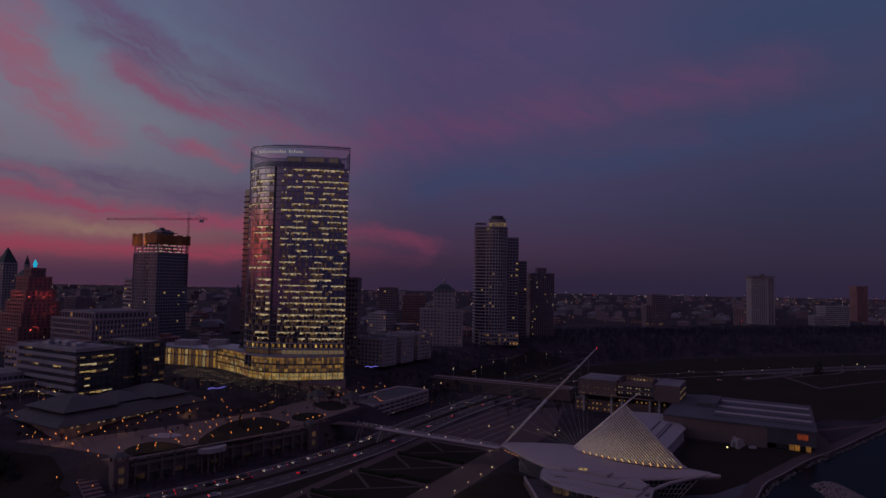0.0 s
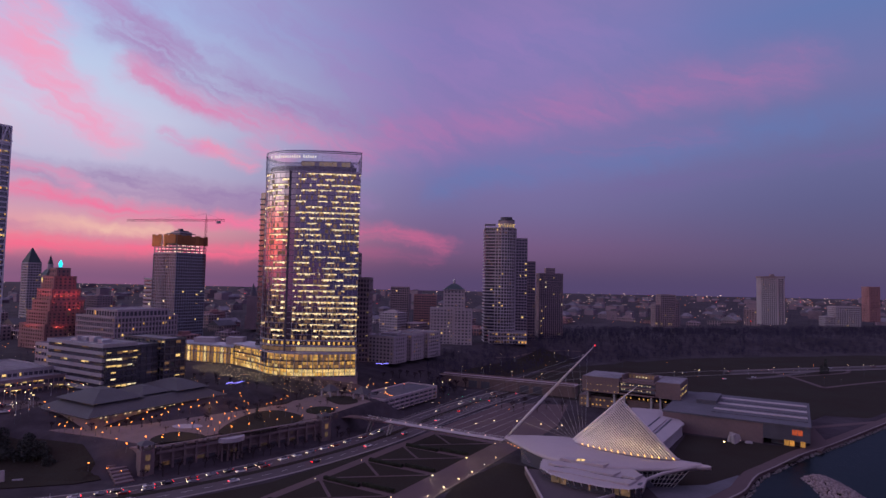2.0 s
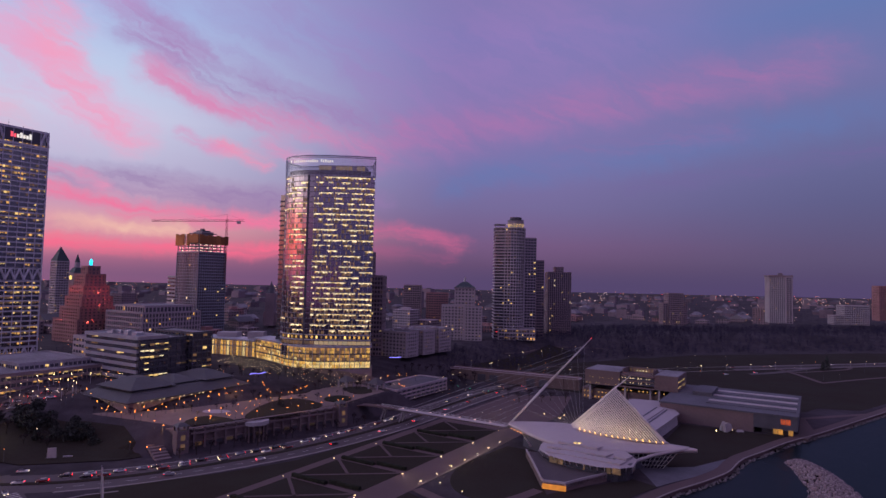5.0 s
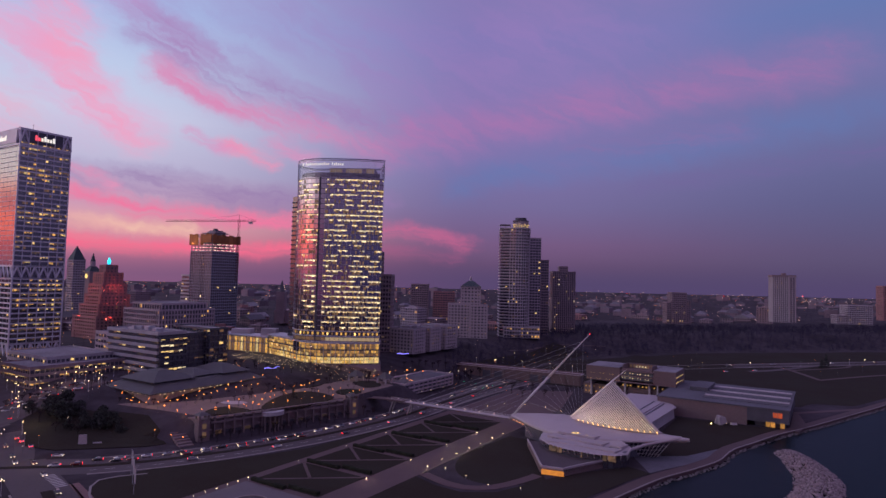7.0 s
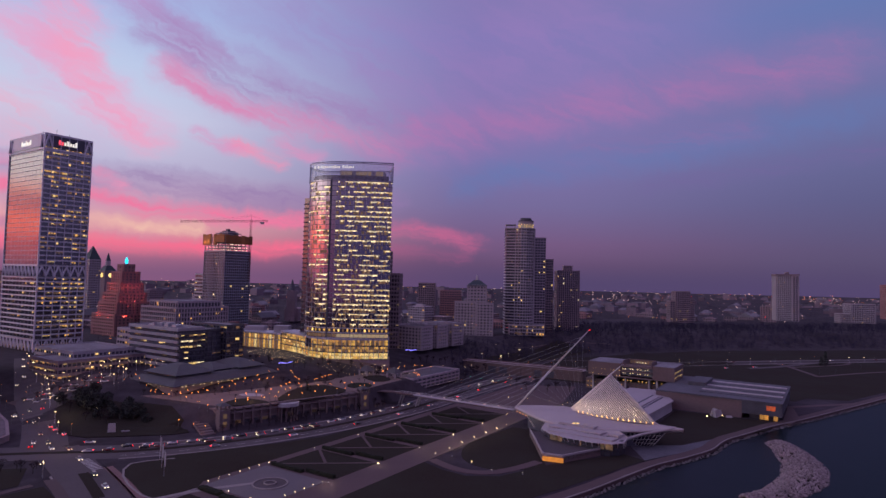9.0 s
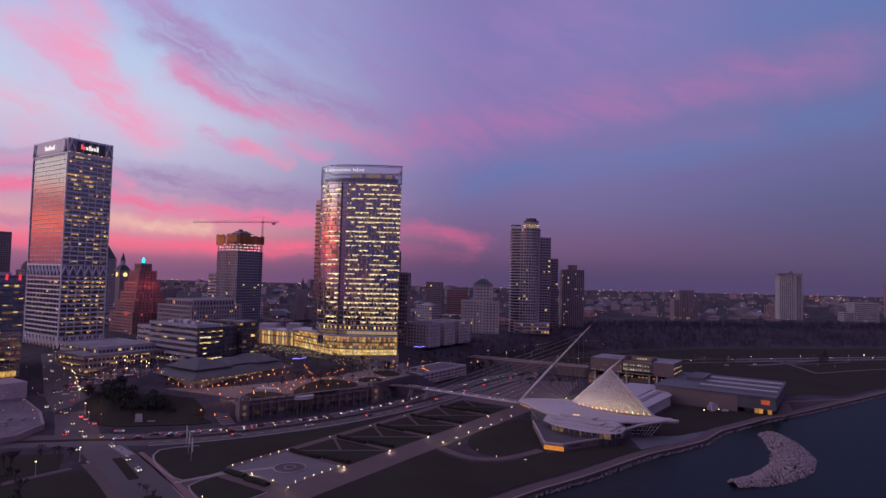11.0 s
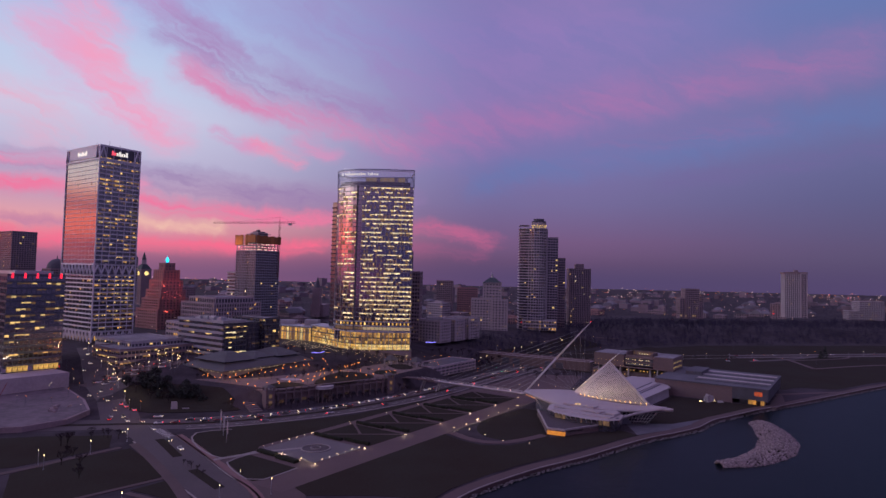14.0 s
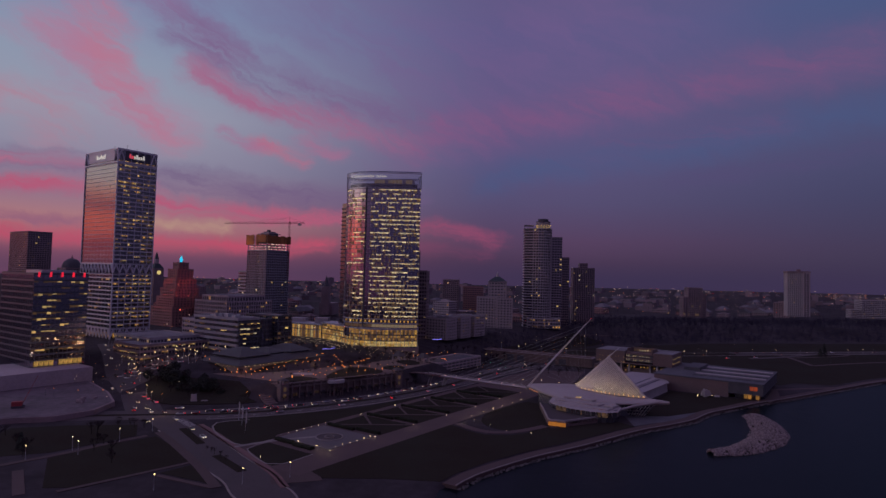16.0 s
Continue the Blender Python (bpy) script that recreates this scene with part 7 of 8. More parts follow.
# ---- far city: ordinary houses and blocks on the street grid ----
def far_city():
    rng = random.Random(77)
    walls = [TAN, BROWN, BROWN, BROWN, REDBRICK, BROWN]
    taken = [(-100, 460, 75), (-378, 440, 55), (-230, 380, 60), (-400, 570, 70), (-372, 590, 35), (-309, 725, 45), (-352, 735, 30), (70, 740, 40), (105, 775, 35), (147, 815, 35), (5, 700, 45), (-35, 545, 60), (-80, 530, 40), (-60, 912, 30), (-22, 970, 35), (576, 1050, 45), (346, 960, 35), (835, 1210, 30), (722, 1075, 50), (-581, 900, 25), (-742, 905, 35), (-582, 860, 28), (-247, 815, 25), (-290, 340, 60), (-330, 300, 60), (-190, 480, 60), (-860, 930, 60)]
    made = 0
    far_walls, far_roofs = bmesh.new(), bmesh.new()
    for _ in range(4200):
        if made >= 470:
            break
        far = rng.random() ** 1.35
        y = 420 + far * 3200
        x = rng.uniform(-0.85, 0.8) * (y + 60)
        d = side1(BLUFF, x, y)
        if d < 95 or (x > 150 and d < 230) or any(math.hypot(x - a, y - b) < r + 14 for a, b, r in taken):
            continue
        tall = rng.random()
        w, l = rng.uniform(14, 34), rng.uniform(14, 40)
        h = rng.uniform(7, 16) if tall < 0.72 else rng.uniform(16, 30) if tall < 0.95 or y < 700 else rng.uniform(28, 46)
        if x > 250:
            h *= 0.75
        if y > 1600:
            w, l = w * 1.15, l * 1.15
        taken.append((x, y, max(w, l) * 0.6))
        made += 1
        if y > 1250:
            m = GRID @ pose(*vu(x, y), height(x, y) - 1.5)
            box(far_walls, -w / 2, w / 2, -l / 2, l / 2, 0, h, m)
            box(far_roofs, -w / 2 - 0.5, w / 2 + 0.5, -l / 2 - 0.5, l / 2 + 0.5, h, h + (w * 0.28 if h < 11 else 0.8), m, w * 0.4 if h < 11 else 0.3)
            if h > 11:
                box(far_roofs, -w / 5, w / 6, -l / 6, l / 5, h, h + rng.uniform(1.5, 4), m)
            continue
        fl = max(2, int(h / 3.5))
        T = thing("city_building", "low city block with flat roof and scattered lights" if h < 18 else "mid-rise city block with scattered lit windows", "building", GRID @ pose(*vu(x, y), height(x, y) - 1.5), "far city blocks")
        wall = rng.choice(walls)
        bm = bmesh.new()
        box(bm, -w / 2, w / 2, -l / 2, l / 2, 0, h)
        if h < 11 and rng.random() < 0.6:
            # a pitched roof along the longer side
            r = bmesh.new()
            e = 0.6
            v6 = [r.verts.new(p) for p in ((-w / 2 - e, -l / 2 - e, h), (w / 2 + e, -l / 2 - e, h), (w / 2 + e, l / 2 + e, h), (-w / 2 - e, l / 2 + e, h), (0, -l / 2 - e, h + w * 0.3), (0, l / 2 + e, h + w * 0.3))]
            for f in ((0, 1, 4), (1, 2, 5, 4), (2, 3, 5), (3, 0, 4, 5), (3, 2, 1, 0)):
                r.faces.new([v6[q] for q in f])
            part("roof", r, rng.choice((ROOF_DARK, SLATE, ROOF)), T)
        elif rng.random() < 0.7:
            box(bm, -w / 5, w / 6, -l / 6, l / 5, h, h + rng.uniform(1.5, 4))
            box(bm, w * 0.22, w * 0.36, -l * 0.3, -l * 0.2, h, h + rng.uniform(1, 2.4))
        part("body", bm, wall, T)
        if y < 1500:
            dark, bright = bmesh.new(), bmesh.new()
            for start, turn, length in sides(-w / 2, w / 2, -l / 2, l / 2, "SE"):
                r = Matrix.Translation(start) @ pose(0, 0, 0, 0, 0, turn)
                n = int(length / 4)
                for i in range(n):
                    for k in range(fl):
                        q = rng.random()
                        box(bright if q < 0.03 else dark, i * length / n + 1, (i + 1) * length / n - 1, -0.08, 0.1, h * k / fl + 1.2, h * (k + 1) / fl - 0.6, r)
            tagged(part("dark_glazing", dark, GLASS_DARK, T), kind="stuff")
            if len(bright.verts):
                tagged(part("lit_glazing", bright, rng.choice((WARM, DIM, AMBER)), T), kind="stuff")
            else:
                bright.free()

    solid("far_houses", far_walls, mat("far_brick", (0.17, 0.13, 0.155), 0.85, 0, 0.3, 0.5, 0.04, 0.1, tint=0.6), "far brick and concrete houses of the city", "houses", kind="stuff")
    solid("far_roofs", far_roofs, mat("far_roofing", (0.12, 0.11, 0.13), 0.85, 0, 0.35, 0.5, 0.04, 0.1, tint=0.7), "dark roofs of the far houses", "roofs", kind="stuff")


far_city()


# ---- trees ----
def bare_tree_mesh(seed, h=10.0, spread=4.2):
    """A leafless tree: trunk, forking limbs and sprays of thin twigs."""
    rng = random.Random(seed)
    bm, tw = bmesh.new(), bmesh.new()

    def grow(p, d, length, r, depth):
        q = p + d * length
        r = max(r, 0.045)
        tube(bm if depth < 3 else tw, p, q, r, r * 0.65, 5 if depth < 2 else 3)
        if depth == 5:
            return
        for _ in range((4, 3, 3, 3, 2)[depth]):
            e = (d + Vector((rng.uniform(-1, 1), rng.uniform(-1, 1), rng.uniform(-0.25, 0.7))) * 0.75).normalized()
            grow(p + d * length * rng.uniform(0.65, 1.0), e, length * rng.uniform(0.55, 0.8), r * 0.55, depth + 1)

    grow(Vector((0, 0, -0.3)), Vector((0, 0, 1)), h * 0.3, h * 0.022, 0)
    return mesh_of(bm, "trunk", BARK), mesh_of(tw, "crown", TWIG)


def conifer_mesh(seed, h=11.0):
    rng = random.Random(seed)
    bm, lv = bmesh.new(), bmesh.new()
    tube(bm, (0, 0, -0.3), (0, 0, h * 0.9), 0.22, 0.05, 6)
    for k in range(260):
        t = rng.random() ** 0.8
        z, r = h * (0.08 + 0.9 * t), 2.9 * (1 - t) + 0.25
        a = rng.uniform(0, 6.283)
        rr = r * rng.uniform(0.45, 1.0)
        c = Vector((rr * math.cos(a), rr * math.sin(a), z - 0.25 * rr))
        o = Vector((math.cos(a), math.sin(a), -0.35)) * rng.uniform(0.5, 0.9)
        s = Vector((-math.sin(a), math.cos(a), rng.uniform(-0.3, 0.3))) * rng.uniform(0.25, 0.5)
        v = [lv.verts.new(p) for p in (c - o + s, c + o, c - o - s, c - o * 0.2 + Vector((0, 0, 0.4)))]
        lv.faces.new(v[:3])
        lv.faces.new((v[0], v[1], v[3]))
        lv.faces.new((v[2], v[1], v[3]))
    return mesh_of(bm, "trunk", BARK), mesh_of(lv, "crown", CONIFER)


def evergreen_mesh(seed, h=9.0, w=5.5):
    """A broad dark evergreen: clumps of leaf sprays over a short trunk."""
    rng = random.Random(seed)
    bm, lv = bmesh.new(), bmesh.new()
    tube(bm, (0, 0, -0.3), (0, 0, h * 0.6), 0.35, 0.12, 6)
    clumps = []
    for _ in range(22):
        a, z = rng.uniform(0, 6.283), rng.uniform(0.16, 0.9)
        r = w * (1 - abs(z - 0.4) * 1.25) * rng.uniform(0.35, 0.95)
        clumps.append((Vector((r * math.cos(a), r * math.sin(a), h * z)), rng.uniform(1.0, 1.9)))
    for c, r in clumps:
        for _ in range(55):
            o = Vector((rng.gauss(0, 1), rng.gauss(0, 1), rng.gauss(0, 0.8)))
            o = o.normalized() * r * rng.uniform(0.55, 1.1)
            s, u = Vector((rng.uniform(-1, 1), rng.uniform(-1, 1), rng.uniform(-1, 1))) * 0.4, Vector((rng.uniform(-1, 1), rng.uniform(-1, 1), rng.uniform(-0.4, 1))) * 0.4
            p = c + o
            lv.faces.new([lv.verts.new(q) for q in (p - s, p + u, p + s, p - u)])
    return mesh_of(bm, "trunk", BARK), mesh_of(lv, "crown", CONIFER)


EVERGREEN = [evergreen_mesh(s, h, w) for s, h, w in ((8, 9.0, 5.5), (9, 7.5, 5.2), (10, 10.5, 5.0))]
BARE = [bare_tree_mesh(s, h) for s, h in ((1, 9), (2, 11), (3, 12.5), (4, 8))]
PINE = [conifer_mesh(s, h) for s, h in ((5, 11), (6, 9))]


def tree(x, y, k, scale=1.0, z=None, pine=False):
    kinds = PINE if pine else BARE
    t, c = kinds[k % len(kinds)]
    T = thing("conifer" if pine else "tree", "dark conifer on the lawn" if pine else "leafless winter street tree with fine twigs", "tree", pose(x, y, height(x, y) if z is None else z, 0, 0, k * 77 % 360) @ Matrix.Diagonal((scale, scale, scale, 1)), "conifers" if pine else "bare trees")
    part("trunk", t, None, T)
    part("crown", c, None, T)


rng = random.Random(21)
# by the corner lawn, along the drive, the lots and the terrace
for i, (x, y) in enumerate([(-232, 284), (-224, 276), (-216, 270), (-208, 272), (-203, 264), (-196, 266), (-212, 280), (-226, 290), (-190, 262)]):
    tree(x, y, i, 0.9 if i % 3 else 1.1)
for i, (x, y, s) in enumerate([(-228, 279, 0.8), (-214, 279, 1.15), (-207, 275, 1.1), (-213, 286, 1.2), (-220, 284, 1.0), (-201, 280, 0.9), (-191, 270, 0.85), (-184, 272, 1.15), (-178, 272, 0.9), (-188, 278, 1.0), (-171, 268, 0.6), (-199, 268, 0.6)]):
    t_, c_ = EVERGREEN[i % 3]
    T = thing("evergreen_tree", "broad dark evergreen tree on the corner lawn", "tree", pose(x, y, height(x, y), 0, 0, i * 71) @ Matrix.Diagonal((s, s, s, 1)), "evergreen trees")
    part("trunk", t_, None, T)
    part("crown", c_, None, T)
for i, (x, y) in enumerate([(-121, 150), (-118, 147), (-113, 142), (-124, 152), (-109, 139), (-185, 190), (-181, 187), (-178, 192), (-189, 186), (-193, 191), (-175, 186)]):
    tree(x, y, i, 0.45 if i < 5 else 0.6)
for i in range(15):
    tree(-124 + 60 * i / 14 + rng.uniform(-1, 3), 263 + 59 * i / 14 - rng.uniform(2, 6), i, rng.uniform(0.6, 0.9), z=0.3)
tree(-98, 330, 0, 0.6, pine=True)
tree(-95, 326, 1, 0.5, pine=True)
for i, (x, y) in enumerate([(-52, 330), (-48, 334), (-55, 336), (-50, 340)]):
    tree(x, y, i, 0.8)
for i in range(9):
    tree(-196 + i * 5 + rng.uniform(-3, 3), 176 - i * 6 + rng.uniform(-3, 3), i, rng.uniform(0.7, 1.0))
for i in range(8):
    tree(-240 + i * 6 + rng.uniform(-3, 3), 166 - i * 5 + rng.uniform(-3, 3), i, rng.uniform(0.6, 0.9), pine=i == 5)
for i in range(14):
    t = i / 13
    tree(-128 + 62 * t - 8 * (1 - t) + rng.uniform(-9, 4), 300 + 62 * t + rng.uniform(-4, 14), i, rng.uniform(0.4, 0.6), z=10.7)
for i, (x, y) in enumerate([(52, 412), (60, 420), (68, 412), (76, 422), (86, 416), (45, 424)]):
    tree(x, y, i + 1, 1.15)
for i in range(26):
    a = rng.random()
    x, y = -58 + 90 * a + rng.uniform(-14, 6), 392 + 110 * a + rng.uniform(-6, 20)
    tree(x, y, i, rng.uniform(0.7, 1.1))
for i in range(16):
    tree(-150 + i * 7 + rng.uniform(-2, 2), 424 - abs(i - 9) * 3 + rng.uniform(-10, 4), i, rng.uniform(0.5, 0.75))
# on the plaza, round the hip-roofed hall and in the streets before the tower
for i in range(34):
    t, q = i / 33, rng.random()
    tree(-204 + 130 * t + rng.uniform(-4, 4), 296 - 10 * math.sin(t * 3) + 92 * t * t + 34 * q, i, rng.uniform(0.45, 0.75), z=10.7)
for i in range(18):
    tree(-190 + i * 7.4 + rng.uniform(-3, 3), 404 + 16 * math.sin(i * 0.5) + rng.uniform(-5, 5), i, rng.uniform(0.6, 0.9))
for i in range(12):
    tree(-262 + i * 5 + rng.uniform(-2, 2), 296 + i * 2.4 + rng.uniform(-6, 6), i, rng.uniform(0.55, 0.8))
for i in range(14):
    tree(-44 + i * 6 + rng.uniform(-2, 2), 484 + i * 5 + rng.uniform(-12, 4), i, rng.uniform(0.8, 1.1))
tree(405, 632, 0, 1.4, pine=True)
tree(398, 628, 1, 1.1, pine=True)


def woods():
    """The wooded bluff north of the museum and the street trees of the far city: many bare crowns as one mass."""
    rng2 = np.random.RandomState(4)
    V, F = [], []

    def one(x, y, z, h, n):
        b = len(V)
        V.extend([(x - 0.25, y, z - 0.5), (x + 0.25, y, z - 0.5), (x, y, z + h * 0.7)])
        F.append((b, b + 1, b + 2))
        r = rng2.uniform(-1, 1, (n, 9))
        for k in range(n):
            b = len(V)
            t = r[k, 2] * 0.5 + 0.5
            w = h * 0.34 * (1 - (2 * t - 0.9) ** 2 * 0.6)
            cx, cy, cz = x + r[k, 0] * w, y + r[k, 1] * w, z + h * (0.22 + 0.76 * t)
            s = h * 0.085
            V.extend([(cx, cy, cz), (cx + r[k, 3] * s, cy + r[k, 4] * s, cz + abs(r[k, 5]) * s), (cx + r[k, 6] * s * 0.5, cy + r[k, 7] * s * 0.5, cz + r[k, 8] * s)])
            F.append((b, b + 1, b + 2))

    n = 0
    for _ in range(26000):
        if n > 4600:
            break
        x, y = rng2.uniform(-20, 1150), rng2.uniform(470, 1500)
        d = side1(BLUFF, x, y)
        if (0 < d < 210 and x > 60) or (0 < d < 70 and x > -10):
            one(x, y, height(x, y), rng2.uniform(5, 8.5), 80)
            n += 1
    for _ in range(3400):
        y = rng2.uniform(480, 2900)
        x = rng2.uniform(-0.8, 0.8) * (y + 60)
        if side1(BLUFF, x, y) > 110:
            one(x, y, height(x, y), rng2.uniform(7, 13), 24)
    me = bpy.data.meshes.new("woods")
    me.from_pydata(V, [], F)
    # twig colour lifted towards blue violet, in place of distance haze
    me.materials.append(mat("hazy_twigs", (0.045, 0.041, 0.068), 0.95, 0, 0.3, 0.5, 0.03, 0.0, spec=0.05))
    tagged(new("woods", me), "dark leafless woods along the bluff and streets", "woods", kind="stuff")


woods()


# ---- lamps ----
def lamp_post(kind_name, label, h, head, group):
    T = thing(kind_name, label, "street lamp", pose(0, 0, -500), group)
    bm = bmesh.new()
    tube(bm, (0, 0, 0), (0, 0, h), 0.1, 0.07, 6)
    tube(bm, (0, 0, 0), (0, 0, 0.5), 0.22, 0.18, 6)
    part("post", bm, ALU if "white" in label else DARKMETAL, T)
    bm = bmesh.new()
    tube(bm, (0, 0, h), (0, 0, h + 0.22), 0.12, 0.2, 8)
    tube(bm, (0, 0, h + 0.22), (0, 0, h + 0.42), 0.2, 0.08, 8)
    lantern = part("lantern", bm, head, T)
    bm = bmesh.new()
    tube(bm, (0, 0, h + 0.46), (0, 0, h + 0.54), 0.2, 0.05, 8)
    part("cap", bm, DARKMETAL, lantern)
    return T


def along(pts, n):
    P = resample(pts, 2.0)
    return [P[round(i * (len(P) - 1) / max(1, n - 1))] for i in range(n)]


AMB = lamp_post("street_lamp", "dark post lamp with an amber lantern", 3.6, LAMP_AMBER, "amber street lamps")
WHT = lamp_post("street_lamp", "white park lamp post with a bright lantern", 6.0, LAMP_WARM, "white park lamps")
spots_amber = along([(-183, 294), (-170, 286.5), (-157, 292), (-150, 306), (-142, 325), (-126, 346)], 17) + along([(-132, 275), (-117, 286), (-110, 300), (-106, 318), (-101, 325)], 9) + along([(-124, 274), (-108, 289), (-92, 304), (-72, 324)], 10) + along([(-119, 364), (-110, 352), (-99, 352), (-93, 376)], 11) + along([(-64, 333), (-57, 345)], 4) + along([(-58, 400), (-45, 428), (-33, 435), (-24, 430)], 8) + along([(-34, 395), (-29, 384)], 4) + [(-137, 268), (-144, 273), (-155, 281), (-163, 290)] + along([(-206, 318), (-186, 300), (-166, 298), (-152, 318), (-138, 340), (-128, 362)], 13) + along([(-112, 338), (-98, 332), (-84, 336), (-72, 346)], 7) + along([(-126, 296), (-116, 312), (-112, 330)], 5) + along([(-150, 262), (-140, 262), (-134, 259)], 3)
for x, y in spots_amber:
    copy_thing(AMB, pose(x, y, max(height(x, y), 10.7 if y > 283 or x > -125 else 0) - 0.05))
for x, y in along([(-268, 322), (-236, 330), (-215, 322), (-214, 308), (-240, 304)], 16) + along([(-300, 360), (-262, 316), (-232, 276)], 9) + along([(-318, 372), (-286, 336), (-252, 300), (-206, 246)], 9) + along([(-250, 340), (-228, 350), (-206, 352)], 6) + along([(-60, 420), (-20, 452), (10, 500)], 8) + along([(40, 560), (80, 640), (150, 700)], 7) + along([(140, 545), (230, 585), (340, 624), (470, 668)], 12) + along([(20, 512), (60, 492), (100, 472)], 5):
    z = 10 if 15 < x < 105 and abs(y - (516 - (x - 2) * 0.48)) < 12 and y < 515 else height(x, y)
    copy_thing(WHT, pose(x, y, z))
for x, y in [(-184, 143), (-172, 160), (-194, 127), (-204, 112), (-177, 137), (-168, 182), (-74, 122), (-90, 112), (-120, 100)]:
    copy_thing(WHT, pose(x, y, height(x, y)))
for T in (AMB, WHT):
    for o in (*T.children_recursive, T):
        bpy.data.objects.remove(o)


def path_lights():
    T = thing("path_light", "low square path light glowing on the paving", "path light", at(-0.1, 0, 0.1), "path lights along the great walk")
    bm = bmesh.new()
    box(bm, -0.25, 0.25, -0.25, 0.25, 0, 0.2, taper=0.06)
    box(bm, -0.07, 0.07, -0.07, 0.07, 0.2, 0.55)
    part("post", bm, DARKMETAL, T)
    bm = bmesh.new()
    box(bm, -0.15, 0.15, -0.15, 0.15, 0.55, 0.75)
    lamp = part("lamp", bm, LAMP_WARM, T)
    bm = bmesh.new()
    box(bm, -0.2, 0.2, -0.2, 0.2, 0.75, 0.81, taper=0.05)
    part("lid", bm, DARKMETAL, lamp)
    where = [(0, -32.4 * k) for k in range(1, 7)] + [(12, -24.4 - 12.7 * k) for k in range(7)] + [(-11, -192.5), (-24, -192.5), (-24, 50), (-11, 56), (4, 58), (17, 52), (16, 62), (-30, 36)]
    for v, u in where:
        copy_thing(T, at(v, u, 0.2))
    for v, u in [(0, 0)] + where:
        L = bpy.data.lights.new("path_lamp", "POINT")
        L.energy, L.color, L.shadow_soft_size = 360, (1.0, 0.78, 0.58), 0.12
        ob = new("path_lamp", L)
        ob.matrix_world = at(v + 0.45, u - 0.45, 0.85)
        tagged(ob, "glow of a path light", "lamp")
    B = thing("bollard_light", "small round bollard with a lit top", "bollard", at(-39.8, -158.6, 0.1), "bollard lights")
    bm = bmesh.new()
    tube(bm, (0, 0, 0), (0, 0, 0.7), 0.12, 0.12, 6)
    part("post", bm, ALU, B)
    bm = bmesh.new()
    tube(bm, (0, 0, 0.7), (0, 0, 0.9), 0.12, 0.1, 6)
    part("lamp", bm, LAMP_WARM, B)
    for v, u in [(-39.9, -32.4 * k) for k in (2, 3, 4)] + [(-39.8, -190 + 5.2 * k) for k in range(6)] + [(-2.6, -188 + 5 * k) for k in range(6)] + [(20 + 13 * k, -106 + abs(k - 2) * 4) for k in range(4)] + [(-17, -221)]:
        copy_thing(B, at(v, u, 0.15))


path_lights()
TL = thing("traffic_light", "dark traffic signal post showing green", "traffic light", pose(28, 428, height(28, 428)), "traffic lights")
bm = bmesh.new()
tube(bm, (0, 0, 0), (0, 0, 5.4), 0.1, 0.08, 6)
tube(bm, (0, 0, 5.3), (2.6, 0, 5.6), 0.07, 0.05, 5)
part("post", bm, DARKMETAL, TL)
bm = bmesh.new()
box(bm, 2.4, 2.8, -0.18, 0.18, 4.7, 5.7)
head = part("head", bm, DARKMETAL, TL)
bm = bmesh.new()
tube(bm, (2.6, -0.19, 4.9), (2.6, -0.34, 4.9), 0.16, 0.14, 8)
part("lens", bm, LAMP_GREEN, head, "lit green lens")
for x, y in ((15, 437), (20, 419), (6, 446)):
    copy_thing(TL, pose(x, y, height(x, y)))
# the glow of the street lamps on the plaza and the streets
for x, y, z, e in [(-165, 292, 15, 900), (-148, 312, 15, 900), (-130, 345, 15, 900), (-120, 290, 15, 700), (-106, 312, 15, 700), (-104, 356, 15, 900), (-82, 312, 15, 600), (-40, 425, 22, 900), (-140, 270, 14, 700), (-240, 312, 20, 1200), (-262, 330, 22, 1200), (-215, 262, 10, 900), (-185, 220, 8, 900), (-60, 345, 15, 500)]:
    L = bpy.data.lights.new("street_glow", "POINT")
    L.energy, L.color, L.shadow_soft_size = e, (1.0, 0.55, 0.25) if x > -200 else (1.0, 0.75, 0.5), 0.5
    ob = new("street_glow", L)
    ob.location = (x, y, z)
    tagged(ob, "glow of the street lamps", "lamp")


